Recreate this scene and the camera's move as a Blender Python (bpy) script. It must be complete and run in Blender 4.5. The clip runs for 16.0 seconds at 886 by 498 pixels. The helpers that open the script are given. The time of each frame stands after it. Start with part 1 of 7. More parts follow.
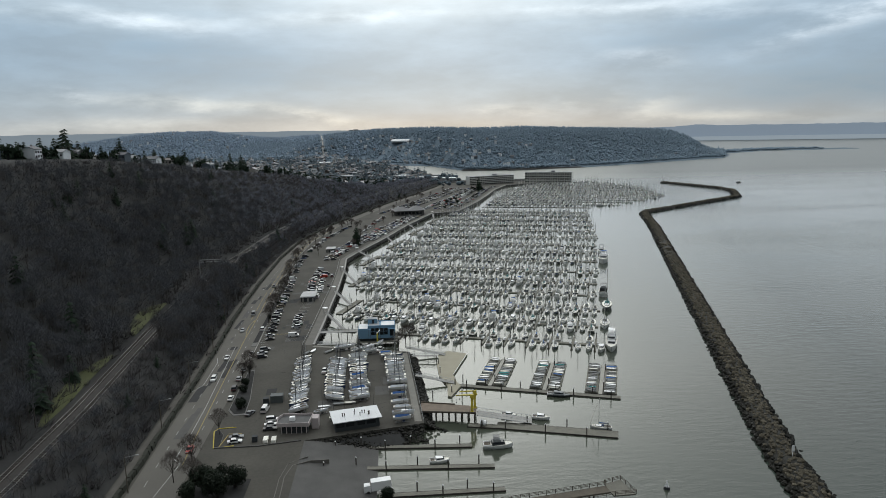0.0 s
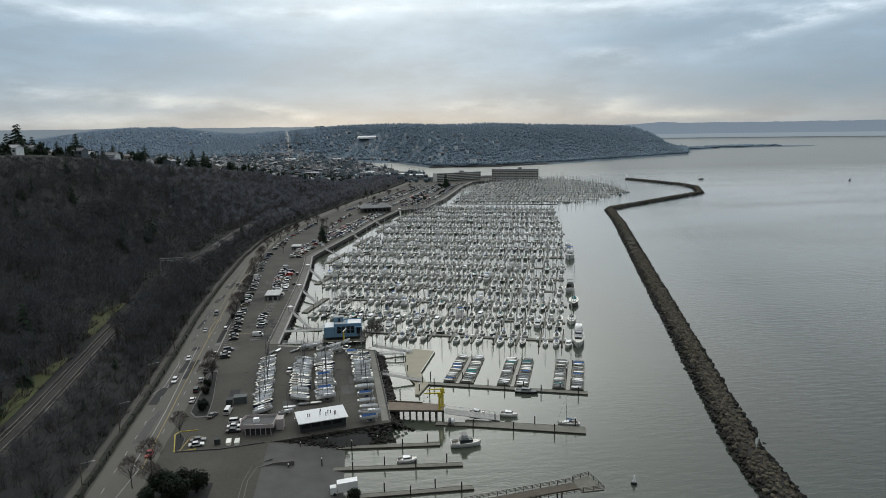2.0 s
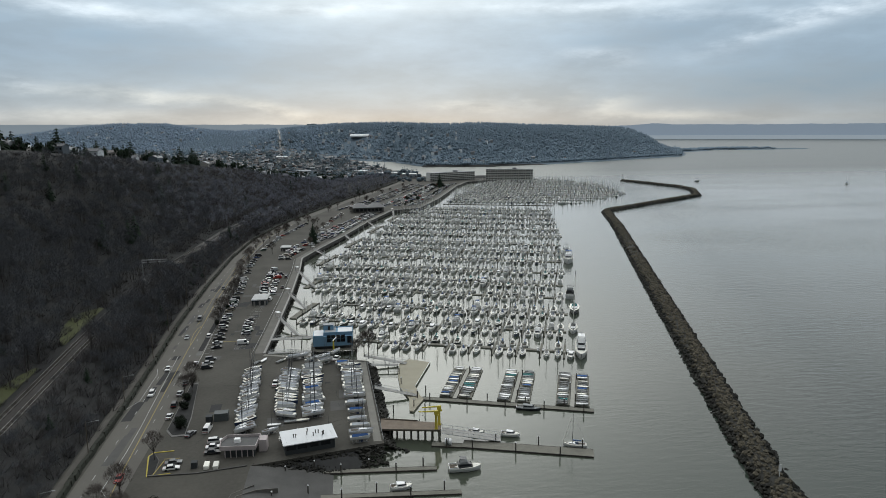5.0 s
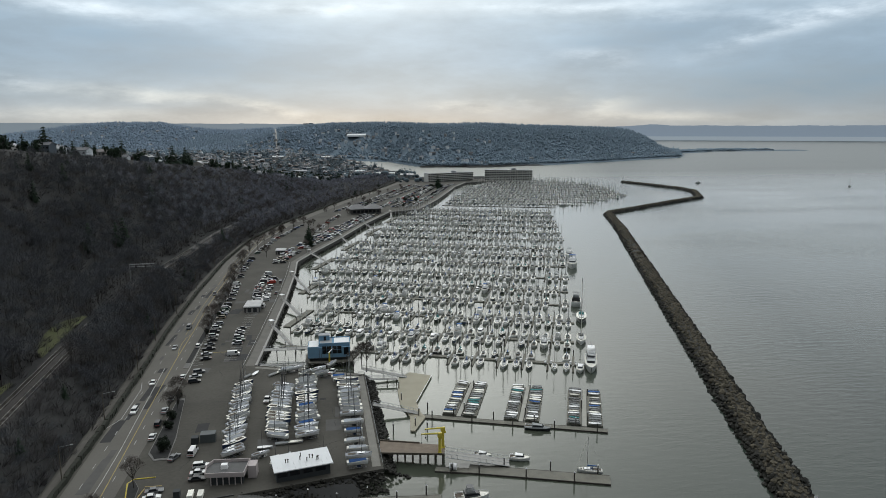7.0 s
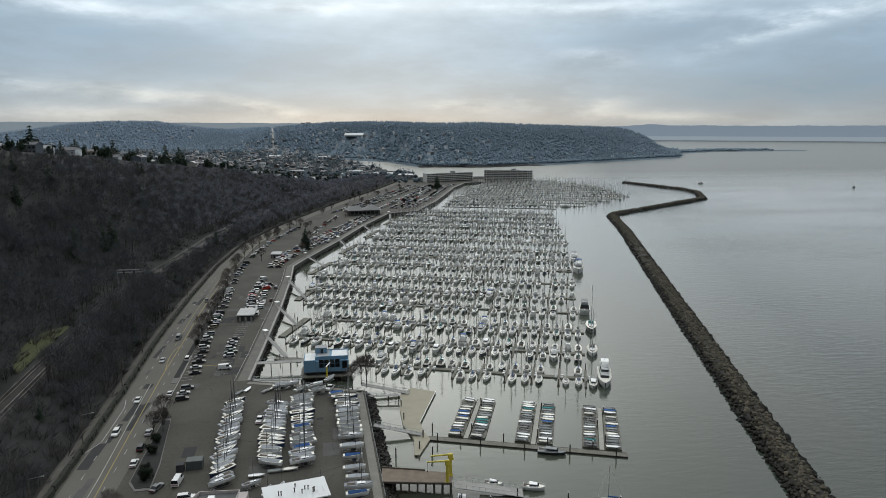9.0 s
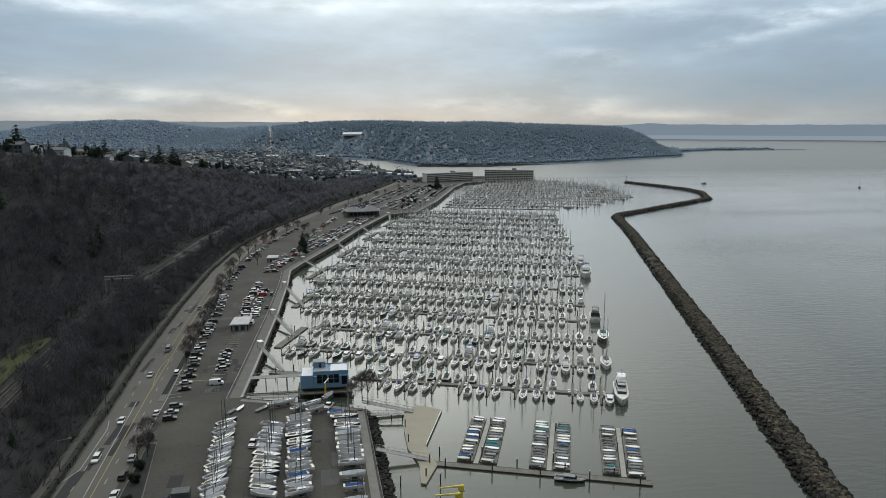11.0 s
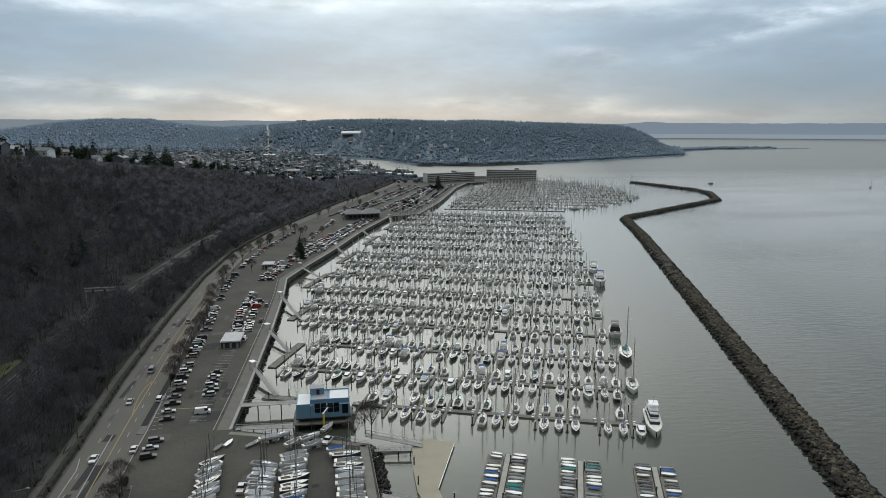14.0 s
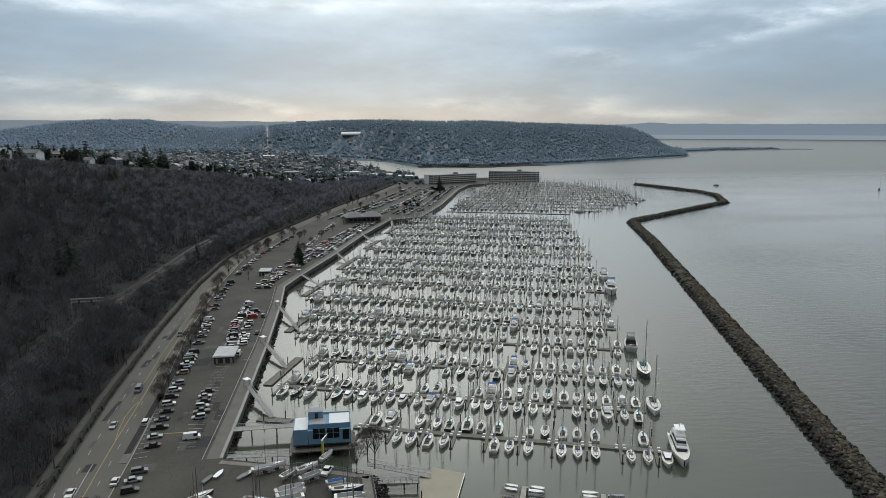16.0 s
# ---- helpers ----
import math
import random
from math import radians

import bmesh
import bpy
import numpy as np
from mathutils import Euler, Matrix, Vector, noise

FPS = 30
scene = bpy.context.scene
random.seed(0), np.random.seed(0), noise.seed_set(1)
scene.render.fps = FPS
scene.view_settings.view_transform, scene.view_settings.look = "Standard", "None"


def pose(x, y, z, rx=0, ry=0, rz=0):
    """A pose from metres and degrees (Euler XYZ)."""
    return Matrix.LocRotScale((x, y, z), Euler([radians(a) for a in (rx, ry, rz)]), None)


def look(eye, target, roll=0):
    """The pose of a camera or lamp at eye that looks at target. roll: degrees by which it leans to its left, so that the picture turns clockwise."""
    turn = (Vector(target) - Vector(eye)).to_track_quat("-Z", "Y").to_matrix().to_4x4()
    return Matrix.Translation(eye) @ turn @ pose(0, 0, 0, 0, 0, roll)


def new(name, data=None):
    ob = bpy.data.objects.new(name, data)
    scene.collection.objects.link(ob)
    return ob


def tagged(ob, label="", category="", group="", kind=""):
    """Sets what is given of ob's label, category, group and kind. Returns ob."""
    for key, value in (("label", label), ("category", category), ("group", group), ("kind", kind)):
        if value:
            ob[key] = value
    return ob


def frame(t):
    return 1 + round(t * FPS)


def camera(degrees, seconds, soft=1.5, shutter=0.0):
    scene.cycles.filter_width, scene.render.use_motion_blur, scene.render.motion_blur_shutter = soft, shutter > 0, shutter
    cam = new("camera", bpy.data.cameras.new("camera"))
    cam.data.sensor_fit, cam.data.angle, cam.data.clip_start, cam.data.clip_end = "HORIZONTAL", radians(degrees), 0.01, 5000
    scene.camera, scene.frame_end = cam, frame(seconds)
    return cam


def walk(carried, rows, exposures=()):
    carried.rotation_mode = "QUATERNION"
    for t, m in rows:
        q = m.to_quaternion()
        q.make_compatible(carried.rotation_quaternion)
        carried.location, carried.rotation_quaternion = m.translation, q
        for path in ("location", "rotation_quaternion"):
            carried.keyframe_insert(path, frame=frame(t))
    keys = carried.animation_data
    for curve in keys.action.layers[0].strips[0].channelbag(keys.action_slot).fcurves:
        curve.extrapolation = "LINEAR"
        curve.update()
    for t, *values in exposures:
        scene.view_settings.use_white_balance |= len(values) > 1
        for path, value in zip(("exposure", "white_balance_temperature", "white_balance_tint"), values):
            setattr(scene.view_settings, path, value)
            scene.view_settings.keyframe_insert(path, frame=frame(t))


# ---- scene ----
cam = camera(66.0, 16.0, soft=0.6)
PATH = [
    (0, (0.35, -6.22, 98.80), (36.18, 485.17, 13.64), -1.25),
    (0.5, (0.53, -6.38, 98.66), (46.10, 484.03, 12.55), -1.26),
    (1, (0.68, -6.05, 98.54), (53.68, 483.49, 11.69), -1.23),
    (1.5, (0.80, -5.20, 98.42), (57.49, 483.83, 11.01), -1.16),
    (2, (0.89, -3.84, 98.32), (60.24, 484.80, 10.50), -1.08),
    (2.5, (0.95, -2.00, 98.23), (61.51, 486.43, 10.12), -0.99),
    (3, (0.99, 0.28, 98.15), (63.03, 488.50, 9.85), -0.88),
    (3.5, (1.00, 2.97, 98.07), (64.05, 491.04, 9.67), -0.77),
    (4, (0.99, 6.03, 98.01), (64.81, 493.99, 9.55), -0.67),
    (4.5, (0.97, 9.39, 97.96), (65.56, 497.24, 9.48), -0.57),
    (5, (0.92, 13.02, 97.92), (66.25, 500.77, 9.44), -0.48),
    (5.5, (0.86, 16.86, 97.88), (66.89, 504.52, 9.42), -0.39),
    (6, (0.79, 20.86, 97.86), (67.48, 508.43, 9.40), -0.32),
    (6.5, (0.70, 24.98, 97.84), (68.01, 512.47, 9.39), -0.26),
    (7, (0.60, 29.19, 97.83), (68.49, 516.60, 9.37), -0.21),
    (7.5, (0.49, 33.45, 97.83), (68.92, 520.78, 9.33), -0.17),
    (8, (0.37, 37.74, 97.84), (69.31, 524.98, 9.27), -0.15),
    (8.5, (0.25, 42.04, 97.85), (69.66, 529.20, 9.19), -0.13),
    (9, (0.12, 46.33, 97.87), (69.96, 533.41, 9.08), -0.12),
    (9.5, (-0.01, 50.62, 97.90), (70.23, 537.61, 8.96), -0.11),
    (10, (-0.14, 54.90, 97.93), (70.46, 541.80, 8.82), -0.11),
    (10.5, (-0.27, 59.17, 97.97), (70.66, 545.99, 8.67), -0.11),
    (11, (-0.39, 63.45, 98.01), (70.82, 550.19, 8.51), -0.12),
    (11.5, (-0.51, 67.74, 98.06), (70.96, 554.41, 8.35), -0.12),
    (12, (-0.63, 72.07, 98.11), (71.07, 558.66, 8.20), -0.12),
    (12.5, (-0.74, 76.43, 98.17), (71.16, 562.96, 8.07), -0.13),
    (13, (-0.83, 80.84, 98.23), (71.22, 567.32, 7.96), -0.13),
    (13.5, (-0.92, 85.30, 98.29), (71.27, 571.73, 7.90), -0.12),
    (14, (-0.99, 89.79, 98.36), (71.30, 576.20, 7.88), -0.12),
    (14.5, (-1.05, 94.32, 98.43), (71.32, 580.70, 7.94), -0.12),
    (15, (-1.09, 98.83, 98.50), (71.32, 585.22, 8.07), -0.12),
    (15.5, (-1.12, 103.28, 98.58), (71.32, 589.70, 8.30), -0.12),
    (16, (-1.12, 107.59, 98.66), (71.31, 594.06, 8.64), -0.13),
]
walk(cam, [(t, look(eye, target, roll)) for t, eye, target, roll in PATH])

# ---- light and sky ----
world = bpy.data.worlds.new("sky_world")
scene.world = world
world.use_nodes = True
SUN_AZ, SUN_EL = 3.0, 23.0   # degrees to the right of +y, degrees up


def build_sky():
    nt = world.node_tree
    nt.nodes.clear()
    N = lambda kind: nt.nodes.new(kind)
    L = nt.links.new
    out, bg = N("ShaderNodeOutputWorld"), N("ShaderNodeBackground")
    tc, sep = N("ShaderNodeTexCoord"), N("ShaderNodeSeparateXYZ")
    L(tc.outputs["Generated"], sep.inputs[0])

    def math_node(op, a, b=None, c=None):
        m = N("ShaderNodeMath")
        m.operation = op
        for i, v in enumerate((a, b, c)):
            if v is None:
                continue
            if isinstance(v, (int, float)):
                m.inputs[i].default_value = v
            else:
                L(v, m.inputs[i])
        return m.outputs[0]

    # streaky cloud deck: noise stretched sideways in azimuth and elevation
    az = math_node("ARCTAN2", sep.outputs["X"], sep.outputs["Y"])
    el = math_node("ARCSINE", sep.outputs["Z"])
    comb = N("ShaderNodeCombineXYZ")
    L(math_node("MULTIPLY", az, 5.0), comb.inputs[0])
    L(math_node("MULTIPLY", el, 26.0), comb.inputs[1])
    n1 = N("ShaderNodeTexNoise")
    n1.inputs["Scale"].default_value, n1.inputs["Detail"].default_value, n1.inputs["Roughness"].default_value = 1.0, 7.0, 0.56
    L(comb.outputs[0], n1.inputs["Vector"])
    comb2 = N("ShaderNodeCombineXYZ")
    L(math_node("MULTIPLY", az, 9.0), comb2.inputs[0])
    L(math_node("MULTIPLY", el, 30.0), comb2.inputs[1])
    comb2.inputs[2].default_value = 4.7
    n2 = N("ShaderNodeTexNoise")
    n2.inputs["Scale"].default_value, n2.inputs["Detail"].default_value, n2.inputs["Roughness"].default_value = 1.0, 8.0, 0.6
    L(comb2.outputs[0], n2.inputs["Vector"])
    # elevation in degrees, wavered by the noise
    deg = math_node("MULTIPLY", el, 57.296)
    wav = math_node("MULTIPLY", math_node("SUBTRACT", n1.outputs[0], 0.5), math_node("MINIMUM", math_node("ADD", math_node("MULTIPLY", math_node("ABSOLUTE", deg), .55), .5), 4.0))
    lift = math_node("ADD", deg, wav)
    ramp = N("ShaderNodeValToRGB")
    L(math_node("DIVIDE", lift, 40.0), ramp.inputs[0])
    stops = [(0.0, (.345, .428, .50)), (.012, (.378, .452, .512)), (.03, (.368, .452, .53)), (.055, (.355, .455, .55)), (.075, (.350, .457, .563)), (.13, (.336, .457, .584)), (.19, (.370, .500, .628)),
             (.225, (.436, .560, .668)), (.265, (.525, .645, .745)), (.36, (.76, .84, .89)), (.47, (.83, .89, .91)), (.58, (.78, .84, .87)), (.78, (.80, .87, .91)), (1.0, (1.6, 1.70, 1.76))]
    el_ = ramp.color_ramp.elements
    while len(el_) < len(stops):
        el_.new(0.5)
    for e, (p, c) in zip(el_, stops):
        e.position, e.color = p, (*c, 1)
    # clouds that the sky shows: azimuth, elevation, half width, half height (degrees), slope, gain, warm or white
    split = N("ShaderNodeSeparateColor")
    L(n2.outputs[1], split.inputs[0])
    azd = math_node("ADD", math_node("MULTIPLY", az, 57.296), math_node("MULTIPLY", math_node("SUBTRACT", split.outputs[0], 0.5), 7.0))
    eld = math_node("ADD", deg, math_node("MULTIPLY", math_node("SUBTRACT", split.outputs[1], 0.5), 1.5))
    grain = math_node("MULTIPLY", math_node("MAXIMUM", math_node("SUBTRACT", n2.outputs[0], 0.28), 0.0), 4.4)
    CLOUDS = [(-17.0, 2.6, 6.5, .45, -.06, .12, 1), (-8.5, 1.9, 6.0, .5, -.1, .10, 1), (-17.7, .9, 11.8, .55, 0, .08, 1), (-5.0, 1.3, 3.6, .45, -.2, .12, 1), (10.6, 1.5, 2.7, .45, -.1, .13, 1),
              (16.3, 2.1, 2.3, .5, .1, .14, 1), (21.7, 1.7, 2.2, .5, 0, .13, 1), (24.6, .75, 7.3, .4, -.05, .13, 1), (1.8, .55, 7.3, .45, 0, .04, 1),
              (20.5, 5.3, 2.5, .5, -.1, .18, 0), (33.2, 6.6, 3.4, .5, .22, .26, 0), (37.3, 7.8, 5.0, .55, .1, .3, 0), (-18.2, 8.4, 6.8, .55, -.05, .24, 0),
              (-1.6, 9.1, 7.7, .45, .03, .15, 0), (20.7, 9.2, 7.7, .45, 0, .22, 0), (28.3, 8.2, 5.5, .4, -.05, .14, 0), (-23.0, 3.2, 1.6, .3, -.15, .16, 0),
              (-14.6, 6.5, 9.1, .8, -.05, -.06, 0), (-10.4, 4.5, 11.4, .95, -.05, -.05, 0), (24.7, 6.8, 5.9, .85, .1, -.07, 0), (35.6, 2.8, 10.5, 1.8, .05, -.08, 0)]
    total = {0: None, 1: None}
    for a0, e0, ra, re, slope, amp, tone in CLOUDS:
        dx = math_node("SUBTRACT", azd, a0)
        dy = math_node("DIVIDE", math_node("SUBTRACT", math_node("SUBTRACT", eld, e0), math_node("MULTIPLY", dx, slope)), re)
        dx = math_node("DIVIDE", dx, ra)
        puff = math_node("MULTIPLY", math_node("EXPONENT", math_node("MULTIPLY", math_node("ADD", math_node("MULTIPLY", dx, dx), math_node("MULTIPLY", dy, dy)), -1.0)), amp)
        total[tone] = puff if total[tone] is None else math_node("ADD", total[tone], puff)
    hor = N("ShaderNodeMapRange")
    hor.inputs["From Min"].default_value, hor.inputs["From Max"].default_value = 1.6, .3
    hor.inputs["To Max"].default_value = 0.16
    L(deg, hor.inputs["Value"])
    creamy = N("ShaderNodeMix")
    creamy.data_type = "RGBA"
    creamy.inputs["B"].default_value = (.62, .625, .575, 1)
    L(hor.outputs[0], creamy.inputs["Factor"])
    L(ramp.outputs[0], creamy.inputs["A"])
    tinted = creamy.outputs["Result"]
    for tone, col in ((1, (1.15, 1.0, .72)), (0, (1.0, 1.0, .98))):
        v = N("ShaderNodeVectorMath")
        v.operation = "SCALE"
        v.inputs[0].default_value = col
        L(math_node("MULTIPLY", total[tone], grain), v.inputs["Scale"])
        a_ = N("ShaderNodeVectorMath")
        L(tinted, a_.inputs[0])
        L(v.outputs[0], a_.inputs[1])
        tinted = a_.outputs[0]
    # finer cloud streaks
    mr = N("ShaderNodeMapRange")
    mr.inputs["From Min"].default_value, mr.inputs["From Max"].default_value = 0.35, 0.7
    mr.inputs["To Min"].default_value, mr.inputs["To Max"].default_value = 0.88, 1.13
    L(n2.outputs[0], mr.inputs["Value"])
    # glow of the veiled sun
    sd = (math.sin(radians(SUN_AZ)) * math.cos(radians(SUN_EL)), math.cos(radians(SUN_AZ)) * math.cos(radians(SUN_EL)), math.sin(radians(SUN_EL)))
    dot = N("ShaderNodeVectorMath")
    dot.operation = "DOT_PRODUCT"
    dot.inputs[1].default_value = sd
    L(tc.outputs["Generated"], dot.inputs[0])
    glow = math_node("MULTIPLY", math_node("POWER", math_node("MAXIMUM", dot.outputs["Value"], 0.0), 42.0), 0.5)
    side = math_node("ADD", math_node("MULTIPLY", dot.outputs["Value"], 0.5), 0.54)
    gain = math_node("MULTIPLY", side, mr.outputs[0])
    # broad bright cloud veil before the sun, above the view, added to brighten basin reflections
    va = math_node("DIVIDE", math_node("SUBTRACT", math_node("MULTIPLY", az, 57.296), SUN_AZ + 1.5), 15.0)
    ve = math_node("DIVIDE", math_node("SUBTRACT", deg, SUN_EL - 1.0), 6.8)
    core = math_node("MULTIPLY", math_node("EXPONENT", math_node("MULTIPLY", math_node("ADD", math_node("MULTIPLY", va, va), math_node("MULTIPLY", ve, ve)), -1.0)), 2.6)
    warm = N("ShaderNodeVectorMath")
    warm.operation = "SCALE"
    warm.inputs[0].default_value = (.64, .67, .635)
    L(math_node("ADD", glow, core), warm.inputs["Scale"])
    vm = N("ShaderNodeVectorMath")
    vm.operation = "SCALE"
    L(tinted, vm.inputs[0])
    L(gain, vm.inputs["Scale"])
    # a little clear sky between the clouds
    sky = N("ShaderNodeTexSky")
    sky.sky_type, sky.sun_disc = "NISHITA", False
    sky.sun_elevation, sky.sun_rotation = radians(SUN_EL), radians(SUN_AZ)
    sv = N("ShaderNodeVectorMath")
    sv.operation = "SCALE"
    sv.inputs["Scale"].default_value = 0.07
    L(sky.outputs[0], sv.inputs[0])
    mix = N("ShaderNodeMix")
    mix.data_type = "RGBA"
    mix.inputs["Factor"].default_value = 0.12
    addv = N("ShaderNodeVectorMath")
    L(vm.outputs[0], addv.inputs[0])
    L(warm.outputs[0], addv.inputs[1])
    L(addv.outputs[0], mix.inputs["A"])
    L(sv.outputs[0], mix.inputs["B"])
    L(mix.outputs["Result"], bg.inputs["Color"])
    bg.inputs["Strength"].default_value = 1.0
    L(bg.outputs[0], out.inputs[0])


build_sky()
sun = new("sun", bpy.data.lights.new("sun", "SUN"))
sun.data.energy, sun.data.angle, sun.data.color = 0.6, radians(95), (1.0, 0.94, 0.85)
sun.matrix_world = look((0, 0, 0), (-math.sin(radians(SUN_AZ)), -math.cos(radians(SUN_AZ)), -math.tan(radians(SUN_EL))))
scene.view_settings.exposure = 0.0


# ---- materials ----
MATS = {}


def mat(name, color, rough=0.7, metal=0.0, vary=0.25, scale=0.5, fine=6.0, bump=0.0, bump_scale=8.0, tint=None, rand=0.0, island=0.0, spec=0.5):
    """A surface with stains at two scales, relief, and a shift from one piece to the next."""
    if name in MATS:
        return MATS[name]
    m = bpy.data.materials.new(name)
    MATS[name] = m
    m.use_nodes = True
    nt = m.node_tree
    L = nt.links.new
    p = nt.nodes["Principled BSDF"]
    p.inputs["Roughness"].default_value, p.inputs["Metallic"].default_value = rough, metal
    p.inputs["Specular IOR Level"].default_value = spec
    tc = nt.nodes.new("ShaderNodeTexCoord")
    def noise_at(sc, detail):
        n = nt.nodes.new("ShaderNodeTexNoise")
        n.inputs["Scale"].default_value, n.inputs["Detail"].default_value = sc, detail
        L(tc.outputs["Object"], n.inputs["Vector"])
        return n.outputs[0]
    def mth(op, a, b):
        q = nt.nodes.new("ShaderNodeMath")
        q.operation = op
        for i, v in enumerate((a, b)):
            if isinstance(v, (int, float)):
                q.inputs[i].default_value = v
            else:
                L(v, q.inputs[i])
        return q.outputs[0]
    big, small = noise_at(scale, 4), noise_at(fine, 3)
    fac = mth("ADD", mth("MULTIPLY", big, 0.65), mth("MULTIPLY", small, 0.35))
    gain = mth("ADD", mth("MULTIPLY", mth("SUBTRACT", fac, 0.5), 4 * vary), 1.0)
    if rand:
        oi = nt.nodes.new("ShaderNodeObjectInfo")
        gain = mth("MULTIPLY", gain, mth("ADD", mth("MULTIPLY", mth("SUBTRACT", oi.outputs["Random"], 0.5), 2 * rand), 1.0))
    if island:
        ge = nt.nodes.new("ShaderNodeNewGeometry")
        gain = mth("MULTIPLY", gain, mth("ADD", mth("MULTIPLY", mth("SUBTRACT", ge.outputs["Random Per Island"], 0.5), 2 * island), 1.0))
    gain = mth("MAXIMUM", gain, 0.1)
    rgb = nt.nodes.new("ShaderNodeMix")
    rgb.data_type = "RGBA"
    rgb.inputs["A"].default_value, rgb.inputs["B"].default_value = (*color, 1), (*(tint or color), 1)
    L(small if not tint else big, rgb.inputs["Factor"])
    sc = nt.nodes.new("ShaderNodeVectorMath")
    sc.operation = "SCALE"
    L(rgb.outputs["Result"], sc.inputs[0])
    L(gain, sc.inputs["Scale"])
    L(sc.outputs[0], p.inputs["Base Color"])
    if bump:
        b = nt.nodes.new("ShaderNodeBump")
        b.inputs["Strength"].default_value, b.inputs["Distance"].default_value = bump, 0.1
        L(noise_at(bump_scale, 4), b.inputs["Height"])
        L(b.outputs[0], p.inputs["Normal"])
    return m


def water_material():
    m = bpy.data.materials.new("sea_water")
    m.use_nodes = True
    nt = m.node_tree
    L = nt.links.new
    p = nt.nodes["Principled BSDF"]
    p.inputs["Base Color"].default_value = (0.040, 0.053, 0.054, 1)
    p.inputs["Roughness"].default_value, p.inputs["IOR"].default_value = 0.08, 1.333
    p.inputs["Specular IOR Level"].default_value = 0.8
    tc = nt.nodes.new("ShaderNodeTexCoord")
    sep = nt.nodes.new("ShaderNodeSeparateXYZ")
    L(tc.outputs["Object"], sep.inputs[0])
    def n(sx, sy, sc, det):
        mp = nt.nodes.new("ShaderNodeMapping")
        mp.inputs["Scale"].default_value = (sx, sy, 1)
        mp.inputs["Rotation"].default_value = (0, 0, radians(14))
        L(tc.outputs["Object"], mp.inputs["Vector"])
        t = nt.nodes.new("ShaderNodeTexNoise")
        t.inputs["Scale"].default_value, t.inputs["Detail"].default_value = sc, det
        L(mp.outputs[0], t.inputs["Vector"])
        return t.outputs[0]
    def mth(op, a, b):
        q = nt.nodes.new("ShaderNodeMath")
        q.operation = op
        q.use_clamp = op == "MULTIPLY_ADD"
        for i, v in enumerate((a, b)):
            if isinstance(v, (int, float)):
                q.inputs[i].default_value = v
            else:
                L(v, q.inputs[i])
        return q.outputs[0]
    # open water beyond the breakwater is rougher than the sheltered basin
    off = mth("SUBTRACT", sep.outputs["X"], mth("ADD", mth("MULTIPLY", sep.outputs["Y"], 0.31), 55.0))
    mr = nt.nodes.new("ShaderNodeMapRange")
    mr.inputs["From Min"].default_value, mr.inputs["From Max"].default_value = -70.0, 60.0
    mr.inputs["To Min"].default_value, mr.inputs["To Max"].default_value = 0.16, 1.0
    L(off, mr.inputs["Value"])
    gust = nt.nodes.new("ShaderNodeMapRange")
    gust.inputs["From Min"].default_value, gust.inputs["From Max"].default_value = 0.35, 0.65
    gust.inputs["To Min"].default_value, gust.inputs["To Max"].default_value = 0.35, 1.1
    L(n(0.3, 1.0, 0.012, 4), gust.inputs["Value"])
    waves = mth("ADD", mth("MULTIPLY", n(0.35, 1.0, 0.42, 4), 1.0), mth("MULTIPLY", n(0.5, 1.0, 1.7, 3), 0.28))
    b = nt.nodes.new("ShaderNodeBump")
    b.inputs["Distance"].default_value = 0.26
    head = nt.nodes.new("ShaderNodeMapRange")   # the open sound and the tide-ruffled canal mouth
    head.inputs["From Min"].default_value, head.inputs["From Max"].default_value = 900.0, 1450.0
    head.inputs["To Max"].default_value = 1.0
    L(sep.outputs["Y"], head.inputs["Value"])
    L(mth("ADD", mth("MULTIPLY", head.outputs[0], 0.26), 0.08), p.inputs["Roughness"])
    foot = nt.nodes.new("ShaderNodeMapRange")   # breeze at the open south end
    foot.inputs["From Min"].default_value, foot.inputs["From Max"].default_value = 235.0, 165.0
    foot.inputs["To Max"].default_value = 0.6
    L(sep.outputs["Y"], foot.inputs["Value"])
    L(mth("MULTIPLY", mth("MAXIMUM", mth("MAXIMUM", mr.outputs[0], foot.outputs[0]), head.outputs[0]), gust.outputs[0]), b.inputs["Strength"])
    # base colour of the water: lighter in the basin, darker outside
    basin_tint = nt.nodes.new("ShaderNodeMix")
    basin_tint.data_type = "RGBA"
    basin_tint.inputs["A"].default_value, basin_tint.inputs["B"].default_value = (.068, .075, .055, 1), (.016, .030, .027, 1)
    L(mr.outputs[0], basin_tint.inputs["Factor"])
    L(basin_tint.outputs["Result"], p.inputs["Base Color"])
    shine = nt.nodes.new("ShaderNodeMapRange")   # reflectivity raised in the basin and cut outside to set their sky glare
    shine.inputs["From Min"].default_value, shine.inputs["From Max"].default_value = 0.16, 1.0
    shine.inputs["To Min"].default_value, shine.inputs["To Max"].default_value = 1.0, 0.36
    L(mr.outputs[0], shine.inputs["Value"])
    L(shine.outputs[0], p.inputs["Specular IOR Level"])
    L(waves, b.inputs["Height"])
    L(b.outputs[0], p.inputs["Normal"])
    return m


